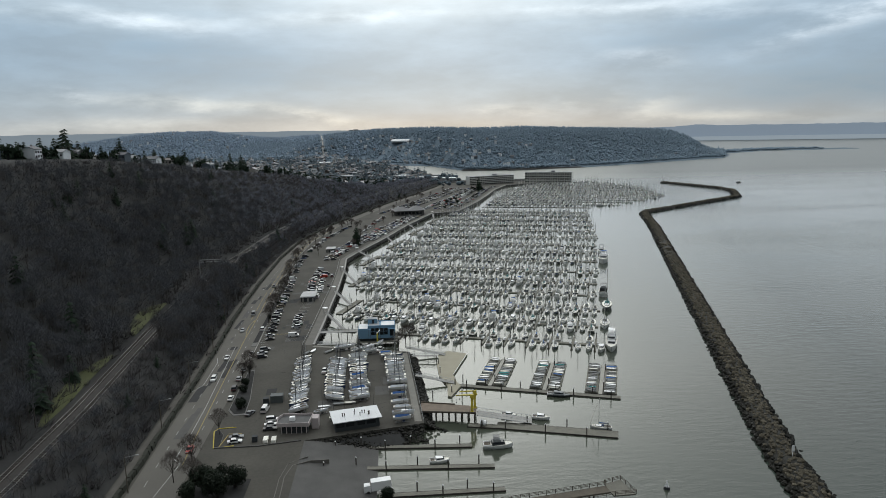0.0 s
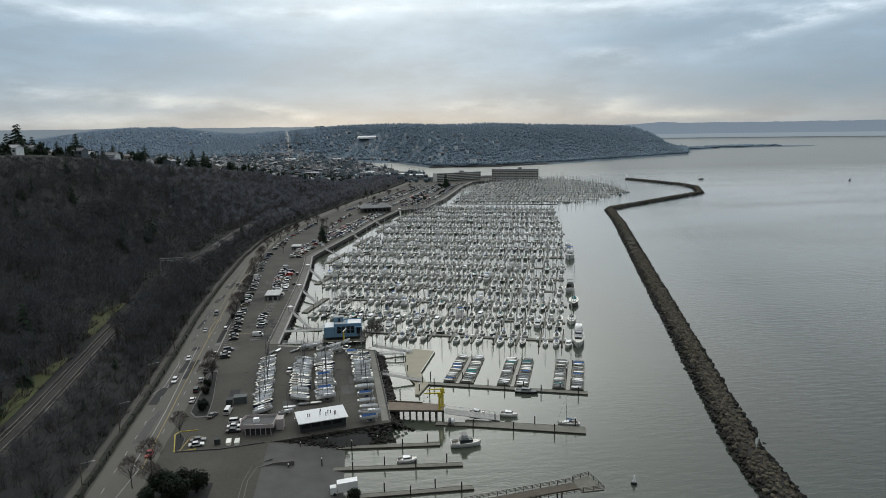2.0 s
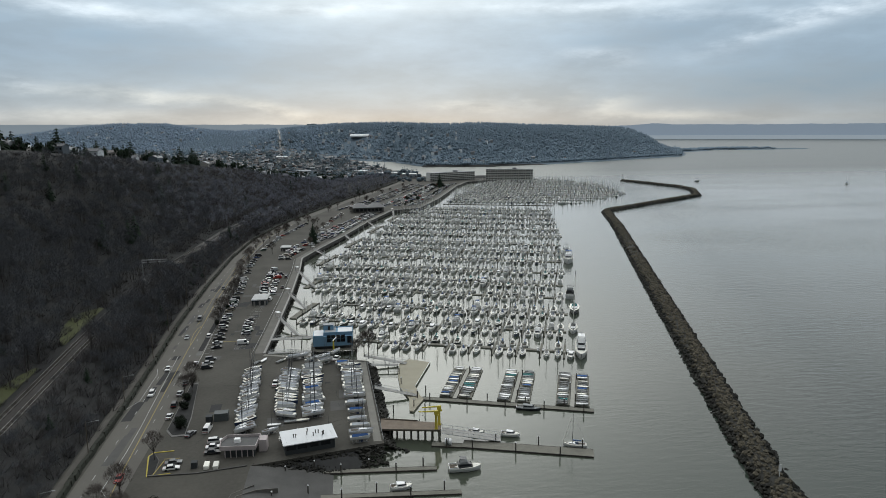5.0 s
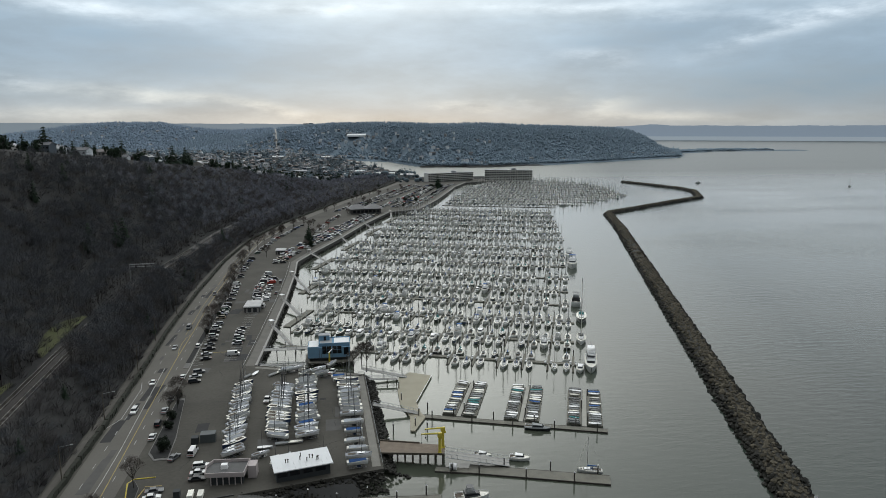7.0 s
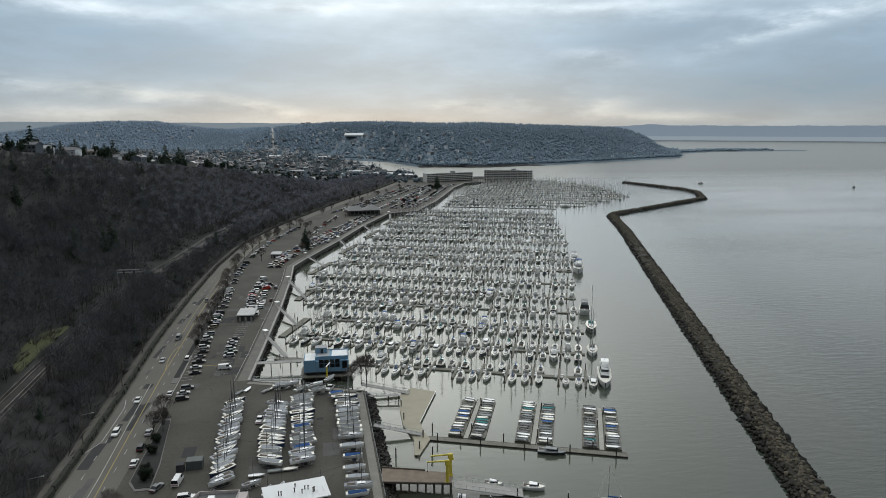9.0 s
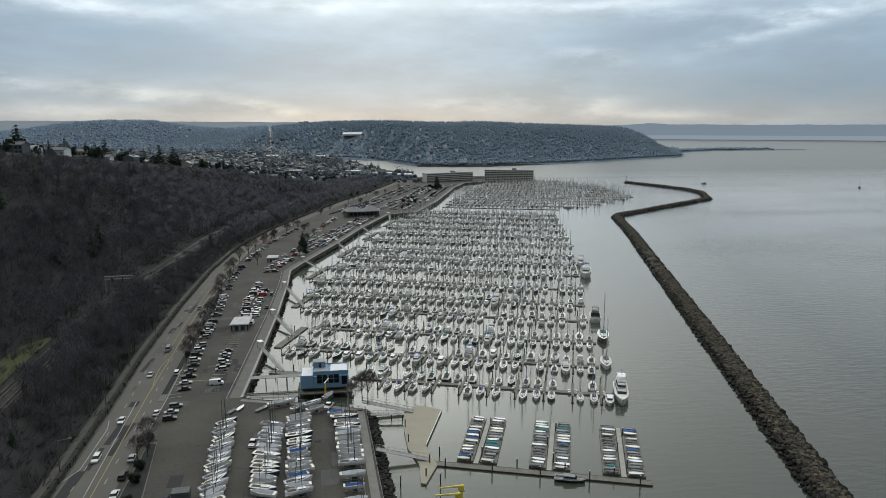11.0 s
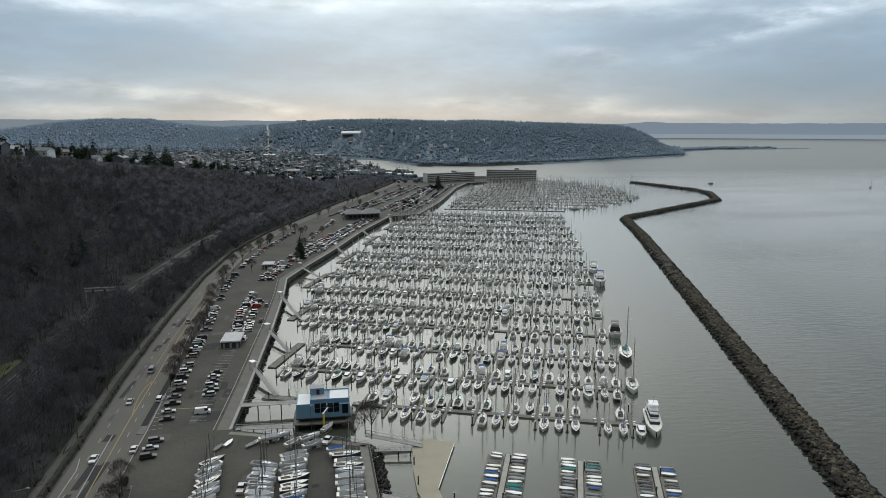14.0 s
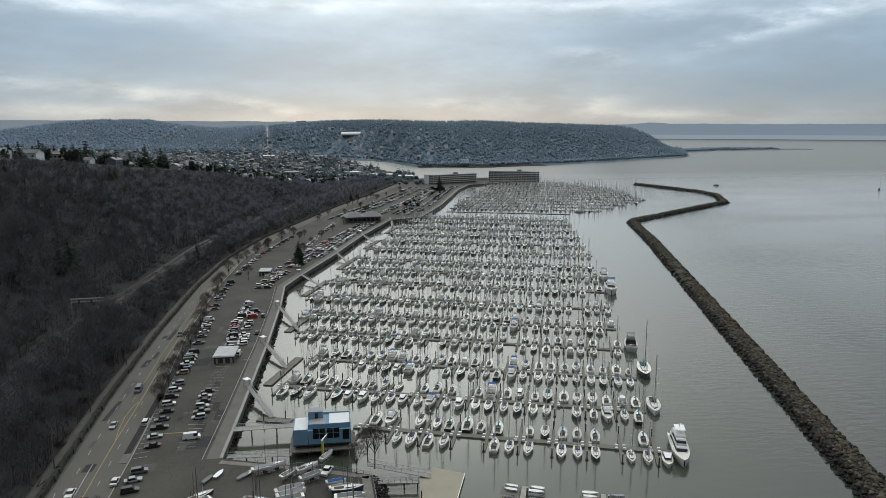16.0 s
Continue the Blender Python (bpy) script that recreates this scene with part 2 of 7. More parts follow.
# ---- building helpers ----
class Geo:
    """Collects faces of one mesh."""

    def __init__(self):
        self.v, self.f, self.m = [], [], []

    def add(self, verts, faces, mi=0):
        o = len(self.v)
        self.v += [tuple(p) for p in verts]
        self.f += [tuple(i + o for i in f) for f in faces]
        self.m += [mi] * len(faces)
        return self

    def box(self, c, s, mi=0, rz=0.0, taper=1.0, skew=(0, 0)):
        hx, hy, hz = s[0] / 2, s[1] / 2, s[2] / 2
        ca, sa = math.cos(rz), math.sin(rz)
        pts = []
        for z, k in ((-hz, 1.0), (hz, taper)):
            for x, y in ((-hx, -hy), (hx, -hy), (hx, hy), (-hx, hy)):
                x, y = x * k + (skew[0] if z > 0 else 0), y * k + (skew[1] if z > 0 else 0)
                pts.append((c[0] + x * ca - y * sa, c[1] + x * sa + y * ca, c[2] + z))
        return self.add(pts, [(3, 2, 1, 0), (4, 5, 6, 7), (0, 1, 5, 4), (1, 2, 6, 5), (2, 3, 7, 6), (3, 0, 4, 7)], mi)

    def tube(self, a, b, r0, r1=None, n=6, mi=0, cap=True):
        a, b = Vector(a), Vector(b)
        r1 = r0 if r1 is None else r1
        d = (b - a).normalized()
        s = d.cross(Vector((0, 0, 1)) if abs(d.z) < 0.9 else Vector((1, 0, 0))).normalized()
        w = d.cross(s)
        pts = []
        for p, r in ((a, r0), (b, r1)):
            pts += [p + s * (r * math.cos(2 * math.pi * i / n)) + w * (r * math.sin(2 * math.pi * i / n)) for i in range(n)]
        fs = [(i, (i + 1) % n, n + (i + 1) % n, n + i) for i in range(n)]
        if cap:
            fs += [tuple(range(n))[::-1], tuple(range(n, 2 * n))]
        return self.add(pts, fs, mi)

    def prism(self, poly, z0, z1, mi=0):
        n = len(poly)
        pts = [(x, y, z0) for x, y in poly] + [(x, y, z1) for x, y in poly]
        fs = [(i, (i + 1) % n, n + (i + 1) % n, n + i) for i in range(n)] + [tuple(range(n))[::-1], tuple(range(n, 2 * n))]
        return self.add(pts, fs, mi)

    def put(self, other, m=None, mi=None):
        o = len(self.v)
        self.v += [tuple(m @ Vector(p)) for p in other.v] if m else other.v
        self.f += [tuple(i + o for i in f) for f in other.f]
        self.m += other.m if mi is None else [mi] * len(other.f)
        return self

    def mesh(self, name, mats, smooth=False):
        me = bpy.data.meshes.new(name)
        me.from_pydata(self.v, [], self.f)
        for k in mats:
            me.materials.append(k)
        if len(mats) > 1:
            me.polygons.foreach_set("material_index", self.m)
        if smooth:
            me.polygons.foreach_set("use_smooth", [True] * len(self.f))
        me.update()
        return me


def part(name, geo, mats, parent=None, label="", smooth=False):
    """One mesh object under a thing (or a thing of one mesh)."""
    data = geo if isinstance(geo, bpy.types.Mesh) else geo.mesh(name, mats if isinstance(mats, (list, tuple)) else [mats], smooth)
    ob = new(name, data)
    ob.parent = parent
    if label:
        ob["label"] = label
    return ob


def thing(name, label, category, group="", kind="", at=None):
    ob = tagged(new(name), label, category, group, kind)
    if at is not None:
        ob.matrix_world = at
    return ob


def swarm(name, geo, places, mats, smooth=False):
    """Many copies of one small shape joined into one mesh. places: rows of x, y, z, turn, sx, sz."""
    V = np.array(geo.v)
    sizes = [len(f) for f in geo.f]
    flat = np.concatenate([np.array(f) for f in geo.f])
    P = np.array(places, float)
    n, k = len(P), len(V)
    ca, sa = np.cos(P[:, 3])[:, None], np.sin(P[:, 3])[:, None]
    X = (V[None, :, 0] * ca - V[None, :, 1] * sa) * P[:, 4:5] + P[:, 0:1]
    Y = (V[None, :, 0] * sa + V[None, :, 1] * ca) * P[:, 4:5] + P[:, 1:2]
    Z = V[None, :, 2] * P[:, 5:6] + P[:, 2:3]
    co = np.stack([X, Y, Z], -1).reshape(-1, 3)
    loops = (flat[None] + (np.arange(n) * k)[:, None]).ravel()
    tot = np.tile(sizes, n)
    return raw_mesh(name, co, loops, tot, np.tile(geo.m, n), mats, smooth)


def raw_mesh(name, co, loops, tot, mi, mats, smooth=False):
    me = bpy.data.meshes.new(name)
    me.vertices.add(len(co))
    me.vertices.foreach_set("co", np.asarray(co, np.float32).ravel())
    me.loops.add(len(loops))
    me.loops.foreach_set("vertex_index", np.asarray(loops, np.int32))
    me.polygons.add(len(tot))
    me.polygons.foreach_set("loop_start", np.r_[0, np.cumsum(tot)[:-1]].astype(np.int32))
    me.polygons.foreach_set("loop_total", np.asarray(tot, np.int32))
    for k in mats:
        me.materials.append(k)
    me.polygons.foreach_set("material_index", np.asarray(mi, np.int32))
    me.polygons.foreach_set("use_smooth", np.full(len(tot), smooth))
    me.update()
    return me


def join_meshes(name, meshes, mats, smooth=False):
    """Joins swarms that share the same materials."""
    co, loops, tot, mi, base = [], [], [], [], 0
    for me in meshes:
        c = np.empty(len(me.vertices) * 3, np.float32)
        me.vertices.foreach_get("co", c)
        l = np.empty(len(me.loops), np.int32)
        me.loops.foreach_get("vertex_index", l)
        t = np.empty(len(me.polygons), np.int32)
        me.polygons.foreach_get("loop_total", t)
        k = np.empty(len(me.polygons), np.int32)
        me.polygons.foreach_get("material_index", k)
        co.append(c.reshape(-1, 3)), loops.append(l + base), tot.append(t), mi.append(k)
        base += len(c) // 3
        bpy.data.meshes.remove(me)
    return raw_mesh(name, np.concatenate(co), np.concatenate(loops), np.concatenate(tot), np.concatenate(mi), mats, smooth)


def lerp_line(pts, t):
    xs, ys = zip(*pts)
    return float(np.interp(t, xs, ys))


def mar(u, v, z=0.0):
    """From the marina's own axes (u across the basin, v along it) to the world."""
    return (0.945 * u + 0.326 * v, -0.326 * u + 0.945 * v, z)


MAR_TURN = -math.atan2(0.326, 0.945)

ASPHALT = mat("asphalt", (.066, .062, .052), .9, vary=.34, scale=.07, fine=.9, bump=.2, bump_scale=3, spec=0.3)
ROAD = mat("road_asphalt", (.112, .105, .092), .88, vary=.16, scale=.07, fine=2, bump=.2, bump_scale=4, spec=0.3)
CONC = mat("concrete", (.30, .29, .27), .85, vary=.22, scale=.3, fine=4, bump=.2)
CONC_DARK = mat("wet_concrete", (.062, .060, .056), .8, vary=.3, scale=.25, fine=3, bump=.3)
LINE_W = mat("white_line_paint", (.36, .36, .345), .8, vary=.4, scale=.6)
LINE_Y = mat("yellow_line_paint", (.30, .23, .075), .8, vary=.35, scale=.6)
SOIL = mat("leaf_litter", (.046, .046, .046), .95, vary=.35, scale=.04, fine=.7, bump=.6, bump_scale=.8, tint=(.037, .037, .035), spec=0.1)
GRASS = mat("grass", (.062, .068, .022), .9, vary=.3, scale=.15, fine=3, bump=.4)
WOOD = mat("weathered_deck_wood", (.150, .144, .118), .85, vary=.28, scale=.4, fine=5, bump=.3)
PILE = mat("creosote_pile", (.055, .048, .04), .8, vary=.3, scale=1.0)
ROCK = mat("dry_rock", (.085, .075, .055), .9, vary=.35, scale=.25, fine=2.5, bump=.6, bump_scale=3, island=.45, spec=0.2)
ROCK_WET = mat("wet_weed_rock", (.016, .0155, .012), .7, vary=.4, scale=.3, fine=3, bump=.6, island=.4, spec=.2)
WHITE = mat("white_gelcoat", (.80, .80, .79), .35, vary=.08, scale=.4, rand=.12)
CREAM = mat("cream_deck", (.76, .74, .66), .6, vary=.16, scale=.6, rand=.25)
NAVY = mat("navy_gelcoat", (.03, .05, .11), .3, vary=.12, rand=.3)
DARKHULL = mat("dark_gelcoat", (.035, .037, .04), .35, vary=.2, rand=.3)
CANVAS = mat("blue_canvas", (.03, .09, .25), .9, vary=.15, rand=.4)
CANVAS_G = mat("grey_canvas", (.22, .23, .23), .9, vary=.15, rand=.4)
TEAL = mat("teal_canvas", (.03, .17, .17), .9, vary=.15)
ALU = mat("aluminium_spar", (.42, .43, .43), .45, metal=.6, vary=.08)
GLASS = mat("dark_glass", (.012, .014, .017), .08, vary=.05)
# teak darkened so a flat floor has the shade of a sunken cockpit
TEAK = mat("shaded_cockpit_teak", (.075, .058, .042), .8, vary=.2)
BLACK = mat("black_rubber", (.018, .018, .018), .8, vary=.1)
BARK = mat("bark", (.066, .060, .055), .95, vary=.3, scale=.6, spec=0.15)
TWIG = mat("bare_twigs", (.085, .080, .080), .95, vary=.3, scale=.035, fine=.5, rand=.25, spec=0.1)
NEEDLE = mat("conifer_needles", (.022, .036, .022), .9, vary=.35, scale=.3, fine=3, rand=.25, spec=0.15)
# the farther bluff's bare twigs, paled and blued to paint in haze
TWIG_FAR = mat("hazed_far_twigs", (.20, .207, .242), .95, vary=.3, scale=.035, fine=.5, spec=0.1)
THICKET = mat("dense_bare_twigs", (.100, .101, .110), .95, vary=.25, scale=.03, fine=.4, tint=(.085, .091, .095), spec=0.05)
BUSH = mat("evergreen_leaves", (.014, .021, .012), .8, vary=.35, scale=.6, rand=.2, spec=0.25)

# ---- large structure: water, ground, shore ----
SHORE = [(60, -30), (165, -30), (199, -30), (200, 8.4), (207, 8.4), (283, 4.8), (289, -9), (298, -38), (333, -37), (374, -36.2), (410, -35.4), (475, -35.3),
         (515, -36.5), (543, -29), (611, -8.3), (698, 15.2), (794, 46.7), (811, 80), (913, 116), (1021, 147), (1100, 169), (1180, 200), (1255, 330)]
ROAD_L = [(40, -71), (172, -74.5), (250, -77.5), (300, -80), (350, -83.5), (430, -86), (520, -86.5), (610, -82), (700, -66), (760, -50), (850, -25), (930, -2), (1040, 36), (1180, 78), (1300, 105)]
ROAD_W = [(40, 13.5), (200, 14), (330, 17), (430, 12), (600, 10), (1300, 9)]
RAIL = [(0, -99), (160, -99), (208, -101), (296, -108), (362, -112), (424, -114), (506, -108), (591, -104), (687, -91), (780, -69), (860, -47), (950, -21), (1100, 30), (1300, 80)]
CREST_Z = [(0, 89), (380, 88), (480, 85), (600, 75), (800, 54), (900, 39), (1000, 22), (1150, 8), (1400, 6)]
CREST_W = [(0, 92), (500, 85), (800, 62), (1000, 50), (1300, 40)]
PLAIN_Z = [(0, 95), (450, 93), (600, 85), (700, 75), (850, 58), (1000, 42), (1400, 20), (2000, 16), (2600, 34), (3400, 86), (4300, 118), (4800, 112)]
LAND_Z = 3.3


def smooth01(t):
    t = np.clip(t, 0, 1)
    return t * t * (3 - 2 * t)


def wobble(x, y, s, k):
    return np.sin(x / s + k) * np.cos(y / (1.3 * s) + 1.7 * k) + 0.5 * np.sin(x / (.43 * s) + y / (.6 * s) + 2.1 * k)


def height(x, y):
    """Ground height: sea bed, the shore flat, the railway bench, the wooded bluff, the town behind and the far hills."""
    x, y = np.asarray(x, float), np.asarray(y, float)
    yi = np.clip(y, 0, 5000)
    I = lambda tab: np.interp(yi, *zip(*tab))
    road, rail, cz, cw = I(ROAD_L), I(RAIL), I(CREST_Z), I(CREST_W)
    bank = 2.2 + smooth01((road - 5 - x) / np.maximum(road - rail - 12, 5)) * 11.3
    d = rail - 7 - x
    t = np.clip(d / cw, 0, 1)
    rise = (0.62 * t + 0.38 * smooth01(t)) * (cz - 13.5)
    bluff = 13.5 + rise + wobble(x, y, 34, .3) * 3.2 * np.sin(np.pi * t)
    plain = np.interp(yi, *zip(*PLAIN_Z)) + wobble(x, y, 310, 1.1) * 4
    az = np.degrees(np.arctan2(x, np.maximum(y, 1)))
    hill = np.interp(az, [-26, -23, -20, -17.4, -14, -12.8, -10.7, -9, -6, -2], [46, 72, 100, 113, 112, 98, 80, 74, 84, 90])
    w = smooth01((yi - 2350) / 1050)
    plain = plain * (1 - w) + hill * w
    lowl = smooth01((x + 260) / 240) * smooth01((yi - 1150) / 110) * smooth01((2350 - yi) / 200)
    plain = plain * (1 - lowl) + 5 * lowl
    back = np.where(d > cw, plain + (cz - plain) * np.exp(-(d - cw) / 160.0), bluff)
    land = np.where(d > 0, back, bank)
    shore = np.interp(yi, *zip(*SHORE))
    z = np.where(x > shore - 5, -6.0, land)
    # beyond the marina: the canal mouth, then the wooded headland
    canal_s, canal_n = 1261 + 0 * x, np.interp(x, [-200, -18, 117, 183, 337, 557, 1033, 1180, 1396, 1760, 1800], [2130, 2085, 1945, 1670, 1655, 1735, 2030, 2330, 2480, 2460, 5200])
    inl = (y > canal_s) & (y < canal_n) & (x > np.interp(y, [1261, 1300, 1301, 1400, 1700, 2000, 2120], [330, 330, 140, 125, 60, 0, -20]))
    z = np.where(y > 1262, np.where(inl, -5.0, plain), z)
    far = y - canal_n
    head = smooth01(far / 420) * smooth01((1312 - x + (y - 2100) * .12) / 400) * (100 + wobble(x, y, 420, .8) * 6) * np.interp(x, [-420, -230, -60, 170, 300, 420, 640, 900, 1100], [.30, .86, .97, .98, .91, .92, .83, .82, .80])
    spit = 2.5 + 0 * x
    z = np.where((y > 1262) & (far > 0), np.maximum(np.where(x > 1100, spit, 3), np.maximum(head, np.where(x < 100, plain, 0))), z)
    z = np.where((x > 1120) & (far > 190 - (x - 1120) * .15), -6.0, z)
    z = np.where((x > 330) & (y <= 1262), -6.0, z)
    return z


HX, HY = np.arange(-4200, 1801, 6.0), np.arange(0, 4501, 6.0)
HG = height(*np.meshgrid(HX, HY))


def hz(x, y):
    """Ground height looked up from a grid."""
    i, j = min(max((x + 4200) / 6, 0), len(HX) - 2), min(max(y / 6, 0), len(HY) - 2)
    a, b = int(i), int(j)
    u, w = i - a, j - b
    return float((HG[b, a] * (1 - u) + HG[b, a + 1] * u) * (1 - w) + (HG[b + 1, a] * (1 - u) + HG[b + 1, a + 1] * u) * w)


# pale blue far ground: distance haze mixed into its base colour
FAR_SOIL = mat("hazed_far_ground", (.135, .176, .21), .95, vary=.28, scale=.015, fine=.09, bump=.8, bump_scale=.06, spec=.1)


def build_ground():
    xs = np.unique(np.r_[np.arange(-2700, -420, 45), np.arange(-420, -60, 6), np.arange(-60, 360, 10), np.arange(360, 1800, 40), np.arange(1800, 3301, 90)])
    ys = np.unique(np.r_[np.arange(-250, 40, 30), np.arange(40, 760, 8), np.arange(760, 1300, 12), np.arange(1300, 2700, 24), np.arange(2700, 4850, 50)])
    X, Y = np.meshgrid(xs, ys)
    Z = height(X, Y)
    co = np.stack([X, Y, Z], -1).reshape(-1, 3)
    nx = len(xs)
    i = (np.arange(len(ys) - 1)[:, None] * nx + np.arange(nx - 1)[None]).ravel()
    q = np.stack([i, i + 1, i + 1 + nx, i + nx], -1)
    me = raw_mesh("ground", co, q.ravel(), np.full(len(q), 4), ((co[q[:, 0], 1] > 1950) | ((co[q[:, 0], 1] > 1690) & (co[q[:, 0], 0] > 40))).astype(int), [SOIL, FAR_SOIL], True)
    return tagged(new("ground", me), "dark leaf-littered ground of bluff and town, haze-blue on the far hills", "ground", kind="structure")


build_ground()
g = Geo().add([(-2700, -300, 0), (3900, -300, 0), (3900, 4990, 0), (-2700, 4990, 0)], [(0, 1, 2, 3)])
tagged(part("water", g, water_material()), "calm grey-green sea water reflecting an overcast sky", "water", kind="structure")


def strip(left, right, ys, z, thick=0.0):
    """A ribbon between two lines given as functions of y."""
    pts, fs = [], []
    for y in ys:
        pts += [(left(y), y, z), (right(y), y, z)]
    fs = [(2 * i, 2 * i + 1, 2 * i + 3, 2 * i + 2) for i in range(len(ys) - 1)]
    return Geo().add(pts, fs)


roadl = lambda y: lerp_line(ROAD_L, y)
roadr = lambda y: lerp_line(ROAD_L, y) + lerp_line(ROAD_W, y)
shorex = lambda y: lerp_line(SHORE, y)
SHORE_POLY = [(-96, 40), (-30, 40), (-30, 165), (-30, 199), (8.4, 207.5), (5, 283), (-9, 289), (-38, 299)] + [(x, y) for y, x in SHORE[8:]] + [(330, 1290)]
SHORE_POLY += [(x - 5.6, y) for y, x in ROAD_L[::-1][:-1]]
g = Geo().prism(SHORE_POLY, -5, LAND_Z)
tagged(part("shore_flat", g, ASPHALT), "patched grey asphalt flat of parking lots and boatyard", "ground", kind="structure")
ysr = [40 + 6 * i for i in range(210)]
tagged(part("road", strip(roadl, roadr, ysr, LAND_Z + .03), ROAD), "worn grey asphalt shore road with painted lanes", "road", kind="structure")


def dashes(off, y0, y1, dash, gap, w, base=roadl):
    g, y = Geo(), y0
    while y < y1:
        e = min(y + dash, y1)
        pts = [(base(y) + off - w / 2, y), (base(y) + off + w / 2, y), (base(e) + off + w / 2, e), (base(e) + off - w / 2, e)]
        g.prism(pts, LAND_Z + .031, LAND_Z + .04)
        y = e + gap
    return g


g = dashes(3.6, 120, 700, 3.0, 8.0, .16)
tagged(part("lane_dashes", g, LINE_W), "worn white dashed lane marks", "road marking", kind="structure")


def line_strip(pts, w, z=LAND_Z + .036):
    """A painted line along points."""
    g = Geo()
    for (x0, y0), (x1, y1) in zip(pts, pts[1:]):
        d = Vector((x1 - x0, y1 - y0)).normalized() * (w / 2)
        g.add([(x0 - d.y, y0 + d.x, z), (x0 + d.y, y0 - d.x, z), (x1 + d.y, y1 - d.x, z), (x1 - d.y, y1 + d.x, z)], [(0, 1, 2, 3)])
    return g


YEL = [(165, -63.2), (186, -64), (200, -65.1), (264, -68.9), (310, -71.6), (346, -72.9), (400, -75.6), (434, -76.3), (520, -77.5), (610, -73.5), (700, -58)]
yl = lambda y: lerp_line(YEL, y)
for lab, pts, w, m in (("solid yellow centre line on asphalt", [(yl(y), y) for y in range(187, 700, 8)], .24, LINE_Y), ("second yellow centre line on asphalt", [(yl(y) - 2.6, y) for y in range(346, 690, 8)], .16, LINE_Y),
                       ("yellow turn pocket line on asphalt", [(yl(316) - .2, 316), (yl(322) - 1.3, 324), (yl(330) - 1.9, 333), (yl(340) - 1.5, 341), (yl(346) - .6, 346), (yl(344), 342)], .2, LINE_Y),
                       ("solid white lane line on asphalt", [(-67.4, 190.6), (-67.7, 211), (-68.6, 230), (-71.2, 266), (-73.6, 301)], .2, LINE_W), ("white line round a bus bay", [(-78.0, 246), (-75.4, 253), (-76.4, 279), (-78.0, 286)], .2, LINE_W),
                       ("white wedge line at the road junction", [(-67.4, 190.6), (-65, 187.2), (-66.6, 168), (-66.9, 150)], .18, LINE_W)):
    tagged(part("painted_line", line_strip(pts, w), m), lab, "road marking", kind="structure")
tagged(part("lane_dashes", dashes(11.2, 200, 420, 3.0, 8.0, .16), LINE_W), "worn white dashed lane marks", "road marking", kind="structure")


# breakwater
BREAKWATER = [(88, 60), (102, 118), (114, 175), (129, 224), (160, 325), (203, 465), (260, 650), (291, 762), (478, 905), (513, 985), (516, 1040), (478, 1172)]


def along(pts, step):
    """Points along a polyline with their heading."""
    out = []
    for (x0, y0), (x1, y1) in zip(pts, pts[1:]):
        n = max(1, int(math.hypot(x1 - x0, y1 - y0) / step))
        a = math.atan2(y1 - y0, x1 - x0)
        out += [(x0 + (x1 - x0) * i / n, y0 + (y1 - y0) * i / n, a) for i in range(n)]
    return out


def rock_shape(seed):
    rng = random.Random(seed)
    bm = bmesh.new()
    bmesh.ops.create_icosphere(bm, subdivisions=1, radius=1)
    for v in bm.verts:
        k = rng.uniform(.7, 1.15)
        v.co = Vector((v.co.x * k, v.co.y * k * rng.uniform(.75, 1), v.co.z * k * .75))
    g = Geo().add([v.co[:] for v in bm.verts], [[v.index for v in f.verts] for f in bm.faces])
    bm.free()
    return g


